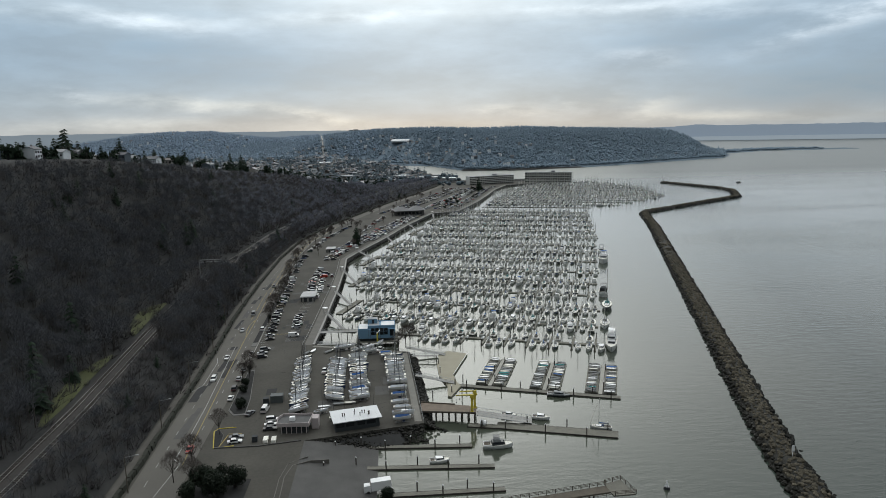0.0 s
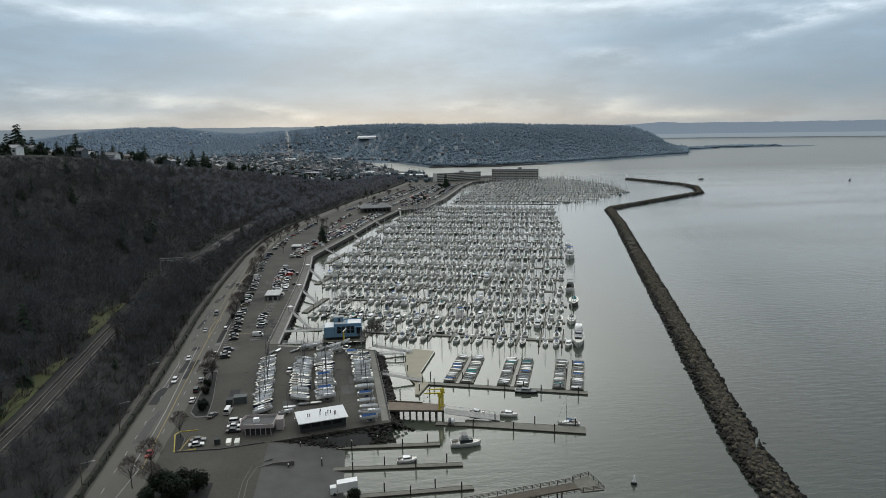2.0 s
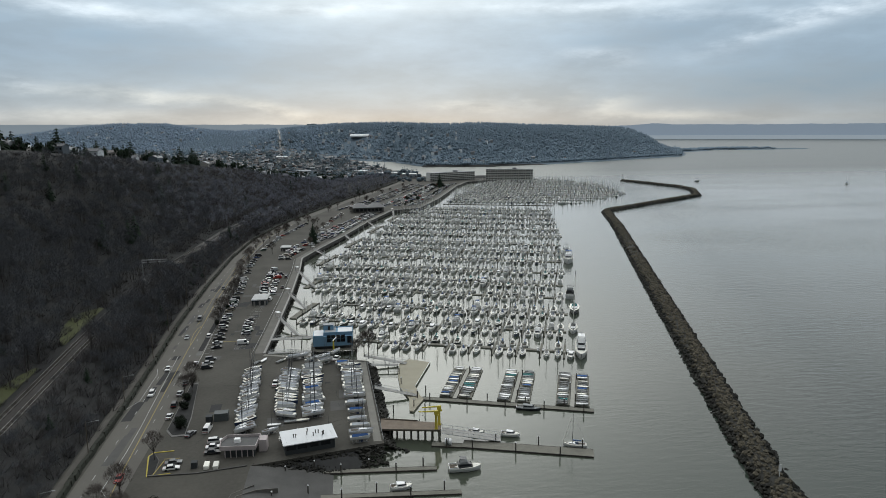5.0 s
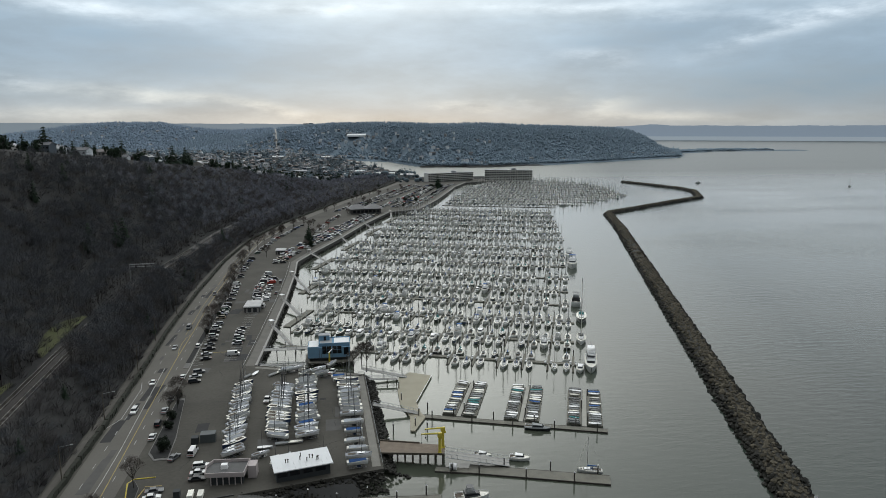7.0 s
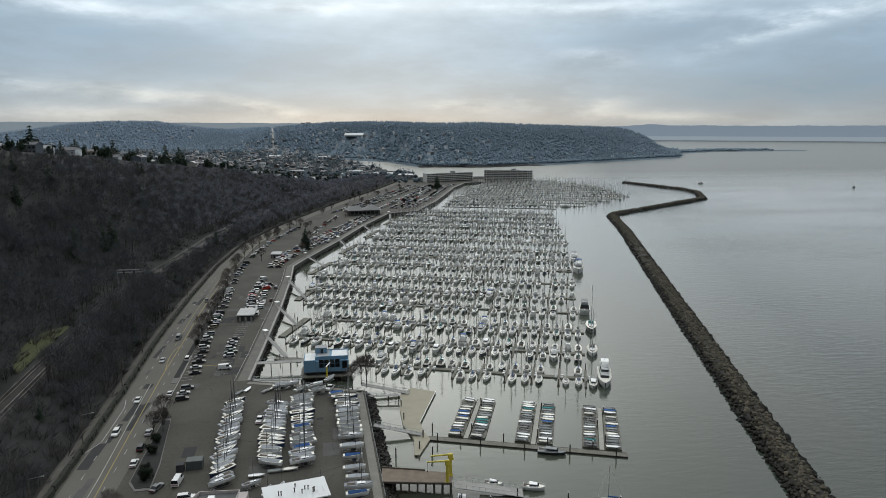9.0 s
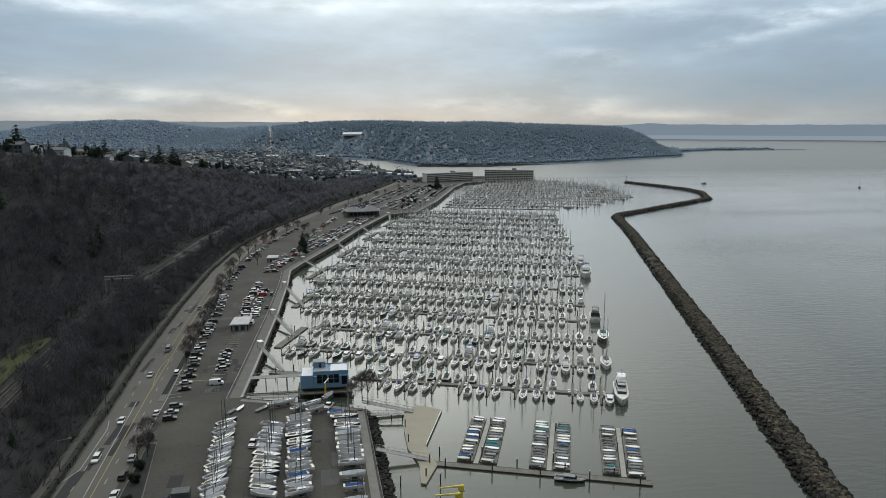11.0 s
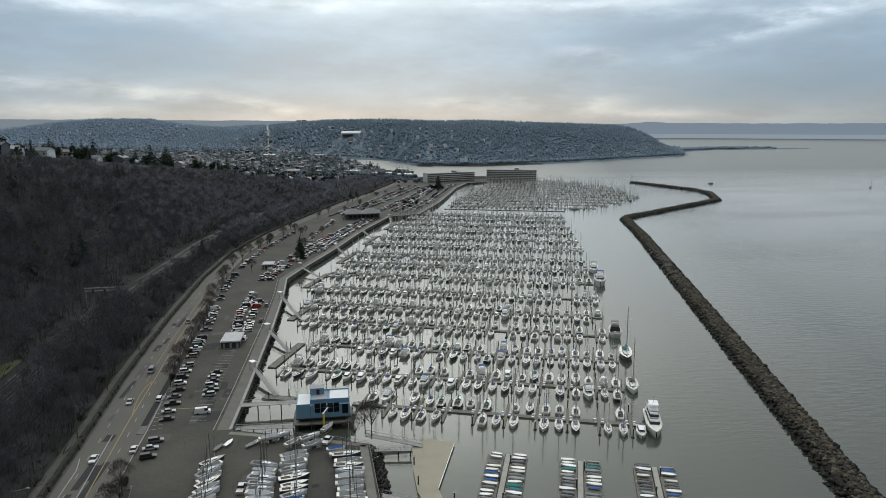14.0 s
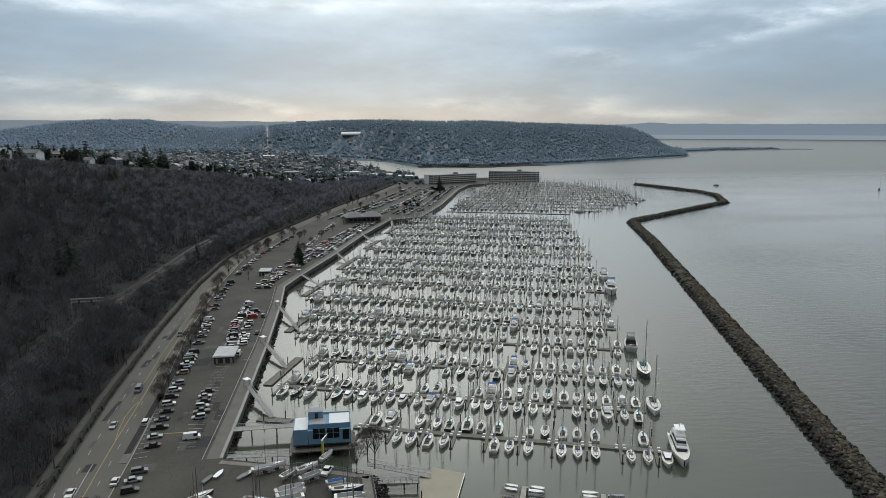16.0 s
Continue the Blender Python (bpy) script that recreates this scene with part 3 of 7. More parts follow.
def build_breakwater():
    bw = thing("breakwater", "long rubble-mound breakwater of dark boulders in the water", "breakwater", kind="structure")
    # core
    pts, fs = [], []
    path = along(BREAKWATER, 12) + [(478, 1172, math.atan2(132, -38))]
    prof = [(-7.2, -2.2), (-3.3, 1.8), (-1.8, 2.8), (1.8, 2.8), (3.3, 1.8), (7.2, -2.2)]
    for i, (x, y, a) in enumerate(path):
        if 0 < i < len(path) - 1:
            a = math.atan2(path[i + 1][1] - path[i - 1][1], path[i + 1][0] - path[i - 1][0])
        nx, ny = math.sin(a), -math.cos(a)
        pts += [(x + nx * o, y + ny * o, z) for o, z in prof]
    k = len(prof)
    fs = [(i * k + j, i * k + j + 1, (i + 1) * k + j + 1, (i + 1) * k + j) for i in range(len(path) - 1) for j in range(k - 1)]
    part("core", Geo().add(pts, fs), ROCK_WET, bw)
    rng = random.Random(5)
    shapes = [rock_shape(s) for s in range(6)]
    dry, wet, near_count = [[] for _ in range(6)], [[] for _ in range(6)], 0
    near_mesh = {low: [g.mesh("boulder", [ROCK_WET if low else ROCK]) for g in shapes] for low in (False, True)}
    for x, y, a in along(BREAKWATER, 1.25):
        far = y > 480
        if far and rng.random() < .55:
            continue
        nx, ny = math.sin(a), -math.cos(a)
        for o in (-5.3, -4.4, -3.5, -2.5, -1.3, 0, 1.3, 2.5, 3.5, 4.4, 5.3):
            q = o + rng.uniform(-.7, .7)
            z = np.interp(abs(q), [0, 1.8, 3.3, 7.2], [2.8, 2.8, 1.8, -2.2])
            r = rng.uniform(.45, 1.0) * (1.3 if abs(q) > 3 else 1) * (1.25 if far else 1)
            jx, jy = rng.uniform(-.6, .6), rng.uniform(-.6, .6)
            if z + r < -.1:
                continue
            low = bool(z < 1.75 + rng.uniform(-.5, .5))
            k = rng.randrange(6)
            if 160 < y < 194 and near_count < 300:
                near_count += 1
                b = new("boulder", near_mesh[low][k])
                b.parent = bw
                b.matrix_world = Matrix.Translation((x + nx * q + jx, y + ny * q + jy, z + rng.uniform(-.1, .25))) @ Matrix.Rotation(rng.uniform(0, 6.28), 4, "Z") @ Matrix.Diagonal((r, r, r * rng.uniform(.8, 1.2), 1))
                continue
            (wet if low else dry)[k].append((x + nx * q + jx, y + ny * q + jy, z + rng.uniform(-.1, .25), rng.uniform(0, 6.28), r, r * rng.uniform(.8, 1.2)))
    ms = [swarm("r", s, p, [ROCK, ROCK_WET]) for s, p in zip(shapes, dry) if p]
    for s, p in zip(shapes, wet):
        s.m = [1] * len(s.f)
        ms.append(swarm("r", s, p, [ROCK, ROCK_WET]))
    ob = part("boulders", join_meshes("boulders", ms, [ROCK, ROCK_WET]), None, bw, "brown-grey dry boulders above dark weeded ones")
    ob["kind"] = "stuff"


build_breakwater()


# backdrop strips for the far water and shores, kilometres off, haze in their colour
def far_ridge(r, a0, a1, tops, seed, rough=1.0):
    g, n = Geo(), 160
    pts = []
    for i in range(n + 1):
        a = radians(a0 + (a1 - a0) * i / n)
        top = float(np.interp(math.degrees(a), *zip(*tops))) + rough * (3.5 * noise.noise((i * .22, seed, 0)) + 2.0 * noise.noise((i * .9, seed, 3)))
        x, y = math.sin(a), math.cos(a)
        pts += [(x * r, y * r, -1), (x * (r + 12), y * (r + 12), top)]
    g.add(pts, [(2 * i, 2 * i + 2, 2 * i + 3, 2 * i + 1) for i in range(n)])
    return g


# aerial haze as colour: a pale base plus a faint glow
def haze_glow_mat(name, col):
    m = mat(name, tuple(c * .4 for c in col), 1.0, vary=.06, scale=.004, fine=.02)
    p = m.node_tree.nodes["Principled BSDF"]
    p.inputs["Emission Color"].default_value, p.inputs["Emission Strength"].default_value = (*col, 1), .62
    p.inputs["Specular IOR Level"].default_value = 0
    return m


# the first strip stands upright, its glow replacing far water's reflected sky
tagged(part("backdrop", far_ridge(4900, 12, 46, [(12, 26), (46, 26)], 1.3, 0.0), haze_glow_mat("glowing_far_water", (.345, .405, .455))), "upright pale grey glowing strip standing in for distant water of the sound", "far water", kind="structure")
tagged(part("backdrop", far_ridge(4930, 14, 46, [(14, 83), (20, 87), (23, 96), (24.5, 108), (26, 100), (30, 95), (46, 93)], 1.3), haze_glow_mat("hazed_blue_shore", (.27, .335, .41))), "distant wooded shore across the sound in pale blue glowing haze colour", "far shore", kind="structure")
tagged(part("backdrop", far_ridge(4600, -46, 2, [(-46, 128), (-30, 127), (-18, 124), (-12, 121), (-8, 119), (2, 108)], 7.7), haze_glow_mat("hazed_grey_ridge", (.27, .32, .36))), "distant ridge behind the town in pale grey glowing haze colour", "far ridge", kind="structure")

# ---- the marina ----
def hull_geo(L=10.0, B=3.1, free=1.05, kind="sail"):
    """A lofted hull along +x (bow at +x), waterline at z 0."""
    st = [(0, .74), (.12, .86), (.35, 1), (.6, .95), (.8, .66), (.92, .32), (1, .04)] if kind == "sail" else [(0, .92), (.15, .97), (.4, 1), (.65, .97), (.84, .66), (.94, .36), (1, .06)]
    pts, k = [], 5
    for s, w in st:
        x = (s - .5) * L
        h = w * B / 2
        sh = free * (1 + .28 * s * s)
        over = .04 * L * s
        pts += [(x, -h, sh), (x - over * .6, -h * .8, .15), (x - over, 0, -.35), (x - over * .6, h * .8, .15), (x, h, sh)]
    g = Geo()
    n = len(st)
    g.add(pts, [(i * k + j, (i + 1) * k + j, (i + 1) * k + j + 1, i * k + j + 1) for i in range(n - 1) for j in range(k - 1)] + [(0, 1, 2, 3, 4)])
    return g, st


def deck_geo(L, B, free, st):
    """A cambered deck inside a raised toe rail."""
    g, pts = Geo(), []
    for s, w in st:
        x, h, sh = (s - .5) * L, w * B / 2, free * (1 + .28 * s * s)
        half = [(h, sh), (h, sh + .11), (h * .94, sh + .11), (h * .94, sh + .02)]
        pts += [(x, -y, z) for y, z in half] + [(x, 0, sh + .09)] + [(x, y, z) for y, z in half[::-1]]
    return g.add(pts, [(9 * i + j, 9 * i + 9 + j, 9 * i + 10 + j, 9 * i + 1 + j) for i in range(len(st) - 1) for j in range(8)])


def coaming_geo(x0, x1, w, t, z0, z1):
    """A low wall round three sides of a cockpit, open forward."""
    return Geo().prism([(x1, -w), (x1, -w + t), (x0 + t, -w + t), (x0 + t, w - t), (x1, w - t), (x1, w), (x0, w), (x0, -w)], z0, z1)


def house_geo(x0, x1, w0, w1, z0, h, slope=.35):
    """A raised cabin: x0 aft, x1 forward."""
    p = [(x0, -w0, z0), (x1, -w1, z0), (x1, w1, z0), (x0, w0, z0), (x0 + .05, -w0 * .86, z0 + h), (x1 - slope, -w1 * .8, z0 + h * .8), (x1 - slope, w1 * .8, z0 + h * .8), (x0 + .05, w0 * .86, z0 + h)]
    return Geo().add(p, [(4, 5, 6, 7), (0, 1, 5, 4), (1, 2, 6, 5), (2, 3, 7, 6), (3, 0, 4, 7)])


def windows_geo(x0, x1, w0, w1, z0, h, slope=.35):
    """A dark window band wrapped round a cabin's sides and front, a little proud of them."""
    g = Geo()
    ring = []
    for v in (.3, .75):
        X1 = x1 - slope * v + .02
        W = lambda t: (w0 + (w1 - w0) * t) * (1 - .17 * v) + .02
        zz = lambda t: z0 + h * v * (1 - .2 * t)
        a, m = x0 + (X1 - x0) * .1, x0 + (X1 - x0) * .55
        ring.append([(a, -W(.1), zz(.1)), (m, -W(.55), zz(.55)), (X1, -W(1), zz(1)), (X1, W(1), zz(1)), (m, W(.55), zz(.55)), (a, W(.1), zz(.1))])
    return g.add(ring[0] + ring[1], [(i, i + 1, 7 + i, 6 + i) for i in range(5)])


def sailboat_parts(L=10.0, B=3.1, mast=13.2, free=1.05):
    """Name, shape, material slot name for each part of a moored sailboat."""
    hull, st = hull_geo(L, B, free)
    zc = free * 1.08
    deck = deck_geo(L, B, free, st)
    x0, x1 = -.10 * L, .26 * L
    cabin = house_geo(x0, x1, .30 * B, .20 * B, zc, .48)
    win = windows_geo(x0, x1, .30 * B, .20 * B, zc, .48)
    pit = Geo().box((-.29 * L, 0, zc + .07), (.33 * L, .5 * B, .06))
    coam = coaming_geo(-.46 * L, -.11 * L, .3 * B, .12, zc, zc + .27)
    spar = Geo().tube((.10 * L, 0, zc + .4), (.10 * L - .1, 0, mast), .11, .085, 6)
    for zz in (.45, .72):
        spar.tube((.10 * L - .05, -.3 * B, mast * zz + .6), (.10 * L - .05, .3 * B, mast * zz + .6), .03, n=3)
    boom = Geo().tube((.10 * L, 0, zc + 1.25), (-.30 * L, 0, zc + 1.3), .07, n=5)
    cover = Geo()
    for i in range(4):
        a, b = .09 - .36 * i / 4, .09 - .36 * (i + 1) / 4
        cover.tube((a * L, 0, zc + 1.47), (b * L, 0, zc + 1.47 - .01 * i), .25 - .025 * i, .23 - .03 * i, 6)
    stays = Geo()
    top = (.10 * L - .1, 0, mast)
    for a in ((.5 * L, 0, free * 1.3), (-.49 * L, 0, free * 1.05), (.08 * L, -.46 * B, free * 1.1), (.08 * L, .46 * B, free * 1.1)):
        stays.tube(a, top, .014, n=3, cap=False)
    furl = Geo().tube((.485 * L, 0, free * 1.35 + .3), (.10 * L + (.385 * L) * .08, 0, mast * .92), .075, .05, 5)
    rail = stays
    for sy in (-1, 1):
        for i, (s, w) in enumerate(st[:-1]):
            x, y, z = (s - .5) * L, sy * w * B / 2 * .95, free * (1 + .28 * s * s)
            rail.tube((x, y, z), (x, y, z + .6), .018, n=3, cap=False)
    spar.put(boom)
    hatch = Geo().box((.33 * L, 0, free * 1.18 + .1), (.07 * L, .17 * B, .12), taper=.9)
    hood = Geo()   # folding spray hood over the companionway
    n = 5
    arc = [[(x, .27 * B * math.cos(math.pi * i / n), zc + .2 + hh * math.sin(math.pi * i / n)) for i in range(n + 1)] for x, hh in ((-.02 * L, .62), (-.14 * L, 1.05))]
    hood.add(arc[0] + arc[1], [(i, i + 1, n + 2 + i, n + 1 + i) for i in range(n)] + [tuple(range(n + 1))])
    return [("hull", hull), ("deck", deck), ("cabin", cabin), ("cabin_window_band", win), ("cockpit", pit), ("coaming", coam), ("hatch", hatch), ("mast", spar), ("spray_hood", hood), ("sail_cover", cover), ("rigging", stays), ("furled_jib", furl)]


def motorboat_parts(L=10.5, B=3.6, free=1.35, fly=True):
    hull, st = hull_geo(L, B, free, "motor")
    deck = deck_geo(L, B, free, st)
    z = free * 1.06
    x0, x1 = -.22 * L, .24 * L
    cabin = house_geo(x0, x1, .42 * B, .32 * B, z, 1.25, .7)
    win = windows_geo(x0, x1, .42 * B, .32 * B, z + .35, .85, .6)
    pit = Geo().box((-.36 * L, 0, z), (.24 * L, .8 * B, .05))
    coam = coaming_geo(-.49 * L, -.23 * L, .47 * B, .1, z, z + .42)
    out = [("hull", hull), ("deck", deck), ("cabin", cabin), ("cabin_window_band", win), ("cockpit", pit), ("coaming", coam)]
    ws = Geo().add([(x1 - .38, -.25 * B, z + .62), (x1 - .38, .25 * B, z + .62), (x1 - .62, .24 * B, z + .96), (x1 - .62, -.24 * B, z + .96)], [(0, 1, 2, 3)])
    out.append(("windscreen", ws))
    if fly:
        b = house_geo(-.16 * L, .10 * L, .34 * B, .3 * B, z + 1.22, .55, .3)
        out.append(("flybridge", b))
        t = Geo()
        t.box((-.06 * L, 0, z + 2.75), (.2 * L, .62 * B, .07), taper=.94)
        for sx in (-.14, .02):
            for sy in (-1, 1):
                t.tube((sx * L, sy * .28 * B, z + 1.7), (sx * L, sy * .28 * B, z + 2.75), .03, n=4)
        out.append(("bimini", t))
    r = Geo()
    for sy in (-1, 1):
        for (s0, w0), (s1, w1) in zip(st[3:], st[4:]):
            a = ((s0 - .5) * L, sy * w0 * B / 2 * .95, free * (1 + .28 * s0 * s0) + .65)
            b = ((s1 - .5) * L, sy * w1 * B / 2 * .95, free * (1 + .28 * s1 * s1) + .65)
            r.tube(a, b, .022, n=3, cap=False).tube((a[0], a[1], a[2] - .65), a, .02, n=3, cap=False)
    out.append(("bow_rail", r))
    return out


BOAT_SLOTS = {"hatch": GLASS, "deck": CREAM, "cabin": WHITE, "cabin_window_band": GLASS, "spray_hood": CANVAS_G, "cockpit": TEAK, "coaming": WHITE, "mast": ALU, "boom": ALU, "rigging": ALU, "stanchions": ALU,
              "furled_jib": CREAM, "windscreen": GLASS, "flybridge": WHITE, "bow_rail": ALU, "bimini": CANVAS_G}
BOAT_KINDS = []   # name, label, parts, materials


def add_kind(name, label, parts, over, weight):
    meshes = []
    for n, g in parts:
        m = over.get(n, BOAT_SLOTS.get(n, WHITE))
        meshes.append((n, g, m, g.mesh(n, [m], n in ("hull",))))
    BOAT_KINDS.append((name, label, meshes, weight))


add_kind("sailboat", "white moored sailboat with blue sail cover and bare mast", sailboat_parts(9.0, 3.25, 13.4), {"hull": WHITE, "sail_cover": CANVAS, "spray_hood": NAVY}, 19)
add_kind("sailboat", "white moored sailboat with grey sail cover and tall mast", sailboat_parts(9.9, 3.5, 15.0, 1.15), {"hull": WHITE, "sail_cover": CANVAS_G, "spray_hood": DARKHULL}, 19)
add_kind("sailboat", "small white moored sailboat with pale sail cover", sailboat_parts(7.8, 2.9, 11.2, .95), {"hull": WHITE, "sail_cover": CREAM}, 14)
add_kind("sailboat", "dark navy moored sailboat with pale deck", sailboat_parts(9.3, 3.25, 13.8), {"hull": NAVY, "sail_cover": CANVAS_G, "deck": CREAM}, 10)
add_kind("sailboat", "dark-hulled moored ketch with wooden cockpit", sailboat_parts(10.2, 3.5, 14.4, 1.2), {"hull": DARKHULL, "sail_cover": TEAL, "spray_hood": TEAL}, 8)
add_kind("motorboat", "white moored cabin cruiser with flybridge", motorboat_parts(9.6, 3.6), {"hull": WHITE}, 7)
add_kind("motorboat", "small white moored motorboat with low cabin", motorboat_parts(7.6, 3.0, 1.15, False), {"hull": WHITE}, 6)
add_kind("motorboat", "white moored trawler yacht with blue canvas top", motorboat_parts(10.3, 3.8, 1.5), {"hull": WHITE, "bimini": CANVAS}, 3)
add_kind("motorboat", "white cabin cruiser with dark canvas cabin top", motorboat_parts(10.0, 3.5, 1.3), {"hull": WHITE, "cabin": DARKHULL, "flybridge": CANVAS_G, "bimini": DARKHULL}, 0)
add_kind("workboat", "dark slender harbour workboat with open deck", motorboat_parts(9.0, 2.7, .8, False), {"hull": DARKHULL, "deck": CANVAS_G, "cabin": CANVAS_G}, 0)


def make_boat(kind, at, label="", group="moored boats"):
    name, lab, meshes, _ = BOAT_KINDS[kind]
    ob = thing(name, label or lab, "boat", group, at=at)
    for n, g, m, me in meshes:
        o = new(n, me)
        o.parent = ob
    return ob


# rows of slips: place along the basin, left and right end, boats shown in full, and whether the slips are on both sides
ROWS = [(304, -104, -3), (333.5, -142, -8), (365, -143, -8), (399.5, -163, -11), (431, -172, -12), (467, -184, -12), (506, -187, -14.5), (542, -190, -16), (578, -194, -18), (621, -195, -18),
        (661, -197, -22), (701, -199, -26), (741, -202, -29), (781, -202, -33), (814, -198, -37)]
HEAD_SLIPS = [(898, -176, 0), (945, -178, 24), (985, -178, 46), (1025, -176, 62), (1068, -174, 52), (1110, -172, 44), (1152, -170, 34), (1194, -168, 24), (1236, -164, -4), (1275, -150, -40)]
ROWS += [(v, *[float(np.interp(v, [r[0] for r in HEAD_SLIPS], [r[k] for r in HEAD_SLIPS])) for k in (1, 2)]) for v in np.arange(898, 1278, 31.4)]
rng = random.Random(11)
far_boats = [[] for _ in BOAT_KINDS]
far_docks, pile_far = Geo(), []
n_full = 0
WEIGHTS = [k[3] for k in BOAT_KINDS]
pile_mesh = Geo().tube((0, 0, -4), (0, 0, 3.2), .2, .19, 8).mesh("pile", [PILE])
cap_mesh = Geo().tube((0, 0, 3.2), (0, 0, 3.55), .26, .05, 8).mesh("pile_cap", [WHITE])
for ri, (v, u0, u1) in enumerate(ROWS):
    near = ri < 6
    main = Geo()
    x, y, _ = mar((u0 + u1) / 2, v)
    main.box((x, y, .22), (u1 - u0, 2.4, .44), rz=MAR_TURN)
    if near:
        dock = thing("floating_dock", "long weathered timber floating dock with finger piers", "dock", "marina docks")
        part("walkway", main, WOOD, dock)
        finger_mesh = Geo().box((0, 0, .2), (1.0, 8.4, .4), taper=.985).mesh("finger_pier", [WOOD])
        box_mesh = Geo().box((0, 0, .25), (.6, 1.0, .55), taper=.92).mesh("dock_box", [WHITE])
    else:
        far_docks.put(main)
    pitch = 5.15 if ri < 15 else 5.4
    n = int((u1 - u0) / pitch)
    for side in (-1, 1):
        for i in range(n):
            u = u1 - (n - i - .5) * pitch
            if i % 2 == 0:
                fx, fy, _ = mar(u - pitch / 2, v + side * 5.3)
                px, py, _ = mar(u - pitch / 2, v + side * 9.7)
                if near:
                    f = new("finger_pier", finger_mesh)
                    f.parent = dock
                    f.matrix_world = pose(fx, fy, 0, 0, 0, math.degrees(MAR_TURN))
                    p = new("mooring_post", pile_mesh)
                    p.parent, p.location = dock, (px, py, 0)
                    c = new("pile_cap", cap_mesh)
                    c.parent = p
                    for k in (-1, 1) if ri < 3 else ():
                        b = new("dock_box", box_mesh)
                        b.parent = dock
                        bx, by, _ = mar(u - pitch / 2 + k * 1.2, v + side * 1.0)
                        b.matrix_world = pose(bx, by, .44, 0, 0, math.degrees(MAR_TURN) + 90)
                else:
                    if ri < 15:
                        far_docks.box((fx, fy, .25), (1.0, 8.4, .5), rz=MAR_TURN)
                    pile_far.append((px, py, 0, 0, 1, 1))
            if rng.random() < (.09 if ri < 3 else .06):
                continue
            if ri == 0 and side == -1 and (u < -91 or -69 < u < -59):
                continue
            kd = rng.choices(range(len(BOAT_KINDS)), WEIGHTS)[0]
            sc = rng.uniform(.86, 1.06)
            bow_in = rng.random() < (.24 if side < 0 else .3)
            half = 4.7 * sc
            uu = u + (.25 if i % 2 == 0 else -.25) + rng.uniform(-.2, .2)
            bx, by, _ = mar(uu, v + side * (1.7 + half + rng.uniform(0, .5)))
            toward = math.radians(90) if (side < 0) == bow_in else math.radians(-90)
            ang = MAR_TURN + toward + rng.uniform(-.03, .03)
            z = rng.uniform(-.05, .05)
            if near and n_full < 300:
                n_full += 1
                ob = make_boat(kd, Matrix.Translation((bx, by, z)) @ Matrix.Rotation(ang, 4, "Z") @ Matrix.Diagonal((sc, sc, sc * rng.uniform(.92, 1.06), 1)))
            else:
                far_boats[kd].append((bx, by, z, ang, sc, sc * rng.uniform(.9, 1.1)))
SKIP_FAR = {"rigging", "bow_rail"}
for kd, rows in enumerate(far_boats):
    if not rows:
        continue
    name, lab, meshes, _ = BOAT_KINDS[kd]
    g, ms = Geo(), []
    for n, geo, m, me in meshes:
        if n in SKIP_FAR:
            continue
        if m not in ms:
            ms.append(m)
        g.put(geo, mi=ms.index(m))
    ob = new("far_" + name + "s", swarm("far_boats", g, rows, ms))
    tagged(ob, "crowd of moored " + name + "s in the far slips", "boats", kind="stuff")
g = tagged(part("far_docks", far_docks, WOOD), "weathered timber floating docks of the far slips", "docks", kind="stuff")
pg = Geo().tube((0, 0, -4), (0, 0, 3.2), .2, .19, 5).tube((0, 0, 3.2), (0, 0, 3.55), .26, .05, 5, mi=1)
tagged(new("far_piles", swarm("far_piles", pg, pile_far, [PILE, WHITE])), "dark mooring piles with white caps among the far slips", "piles", kind="stuff")

# guest pier across the basin and the slips' head floats
def plank_dock(name, a, b, w, label, piles=0, h=.44, top=None):
    """A floating dock from a to b with piles along it."""
    d = thing(name, label, "dock")
    L, ang = math.hypot(b[0] - a[0], b[1] - a[1]), math.atan2(b[1] - a[1], b[0] - a[0])
    cx, cy = (a[0] + b[0]) / 2, (a[1] + b[1]) / 2
    part("deck", Geo().box((cx, cy, h / 2 + .06), (L, w, h - .12), rz=ang), top or WOOD, d)
    bull = Geo()
    for s in (-1, 1):
        bull.box((cx - math.sin(ang) * s * w / 2, cy + math.cos(ang) * s * w / 2, h * .5), (L, .16, h + .06), rz=ang)
    part("bull_rail", bull, PILE, d)
    for i in range(piles):
        t = (i + .5) / piles
        s = 1 if i % 2 else -1
        p = new("mooring_post", pile_mesh)
        p.parent, p.location = d, (a[0] + (b[0] - a[0]) * t - math.sin(ang) * s * (w / 2 + .3), a[1] + (b[1] - a[1]) * t + math.cos(ang) * s * (w / 2 + .3), 0)
        new("pile_cap", cap_mesh).parent = p
    return d


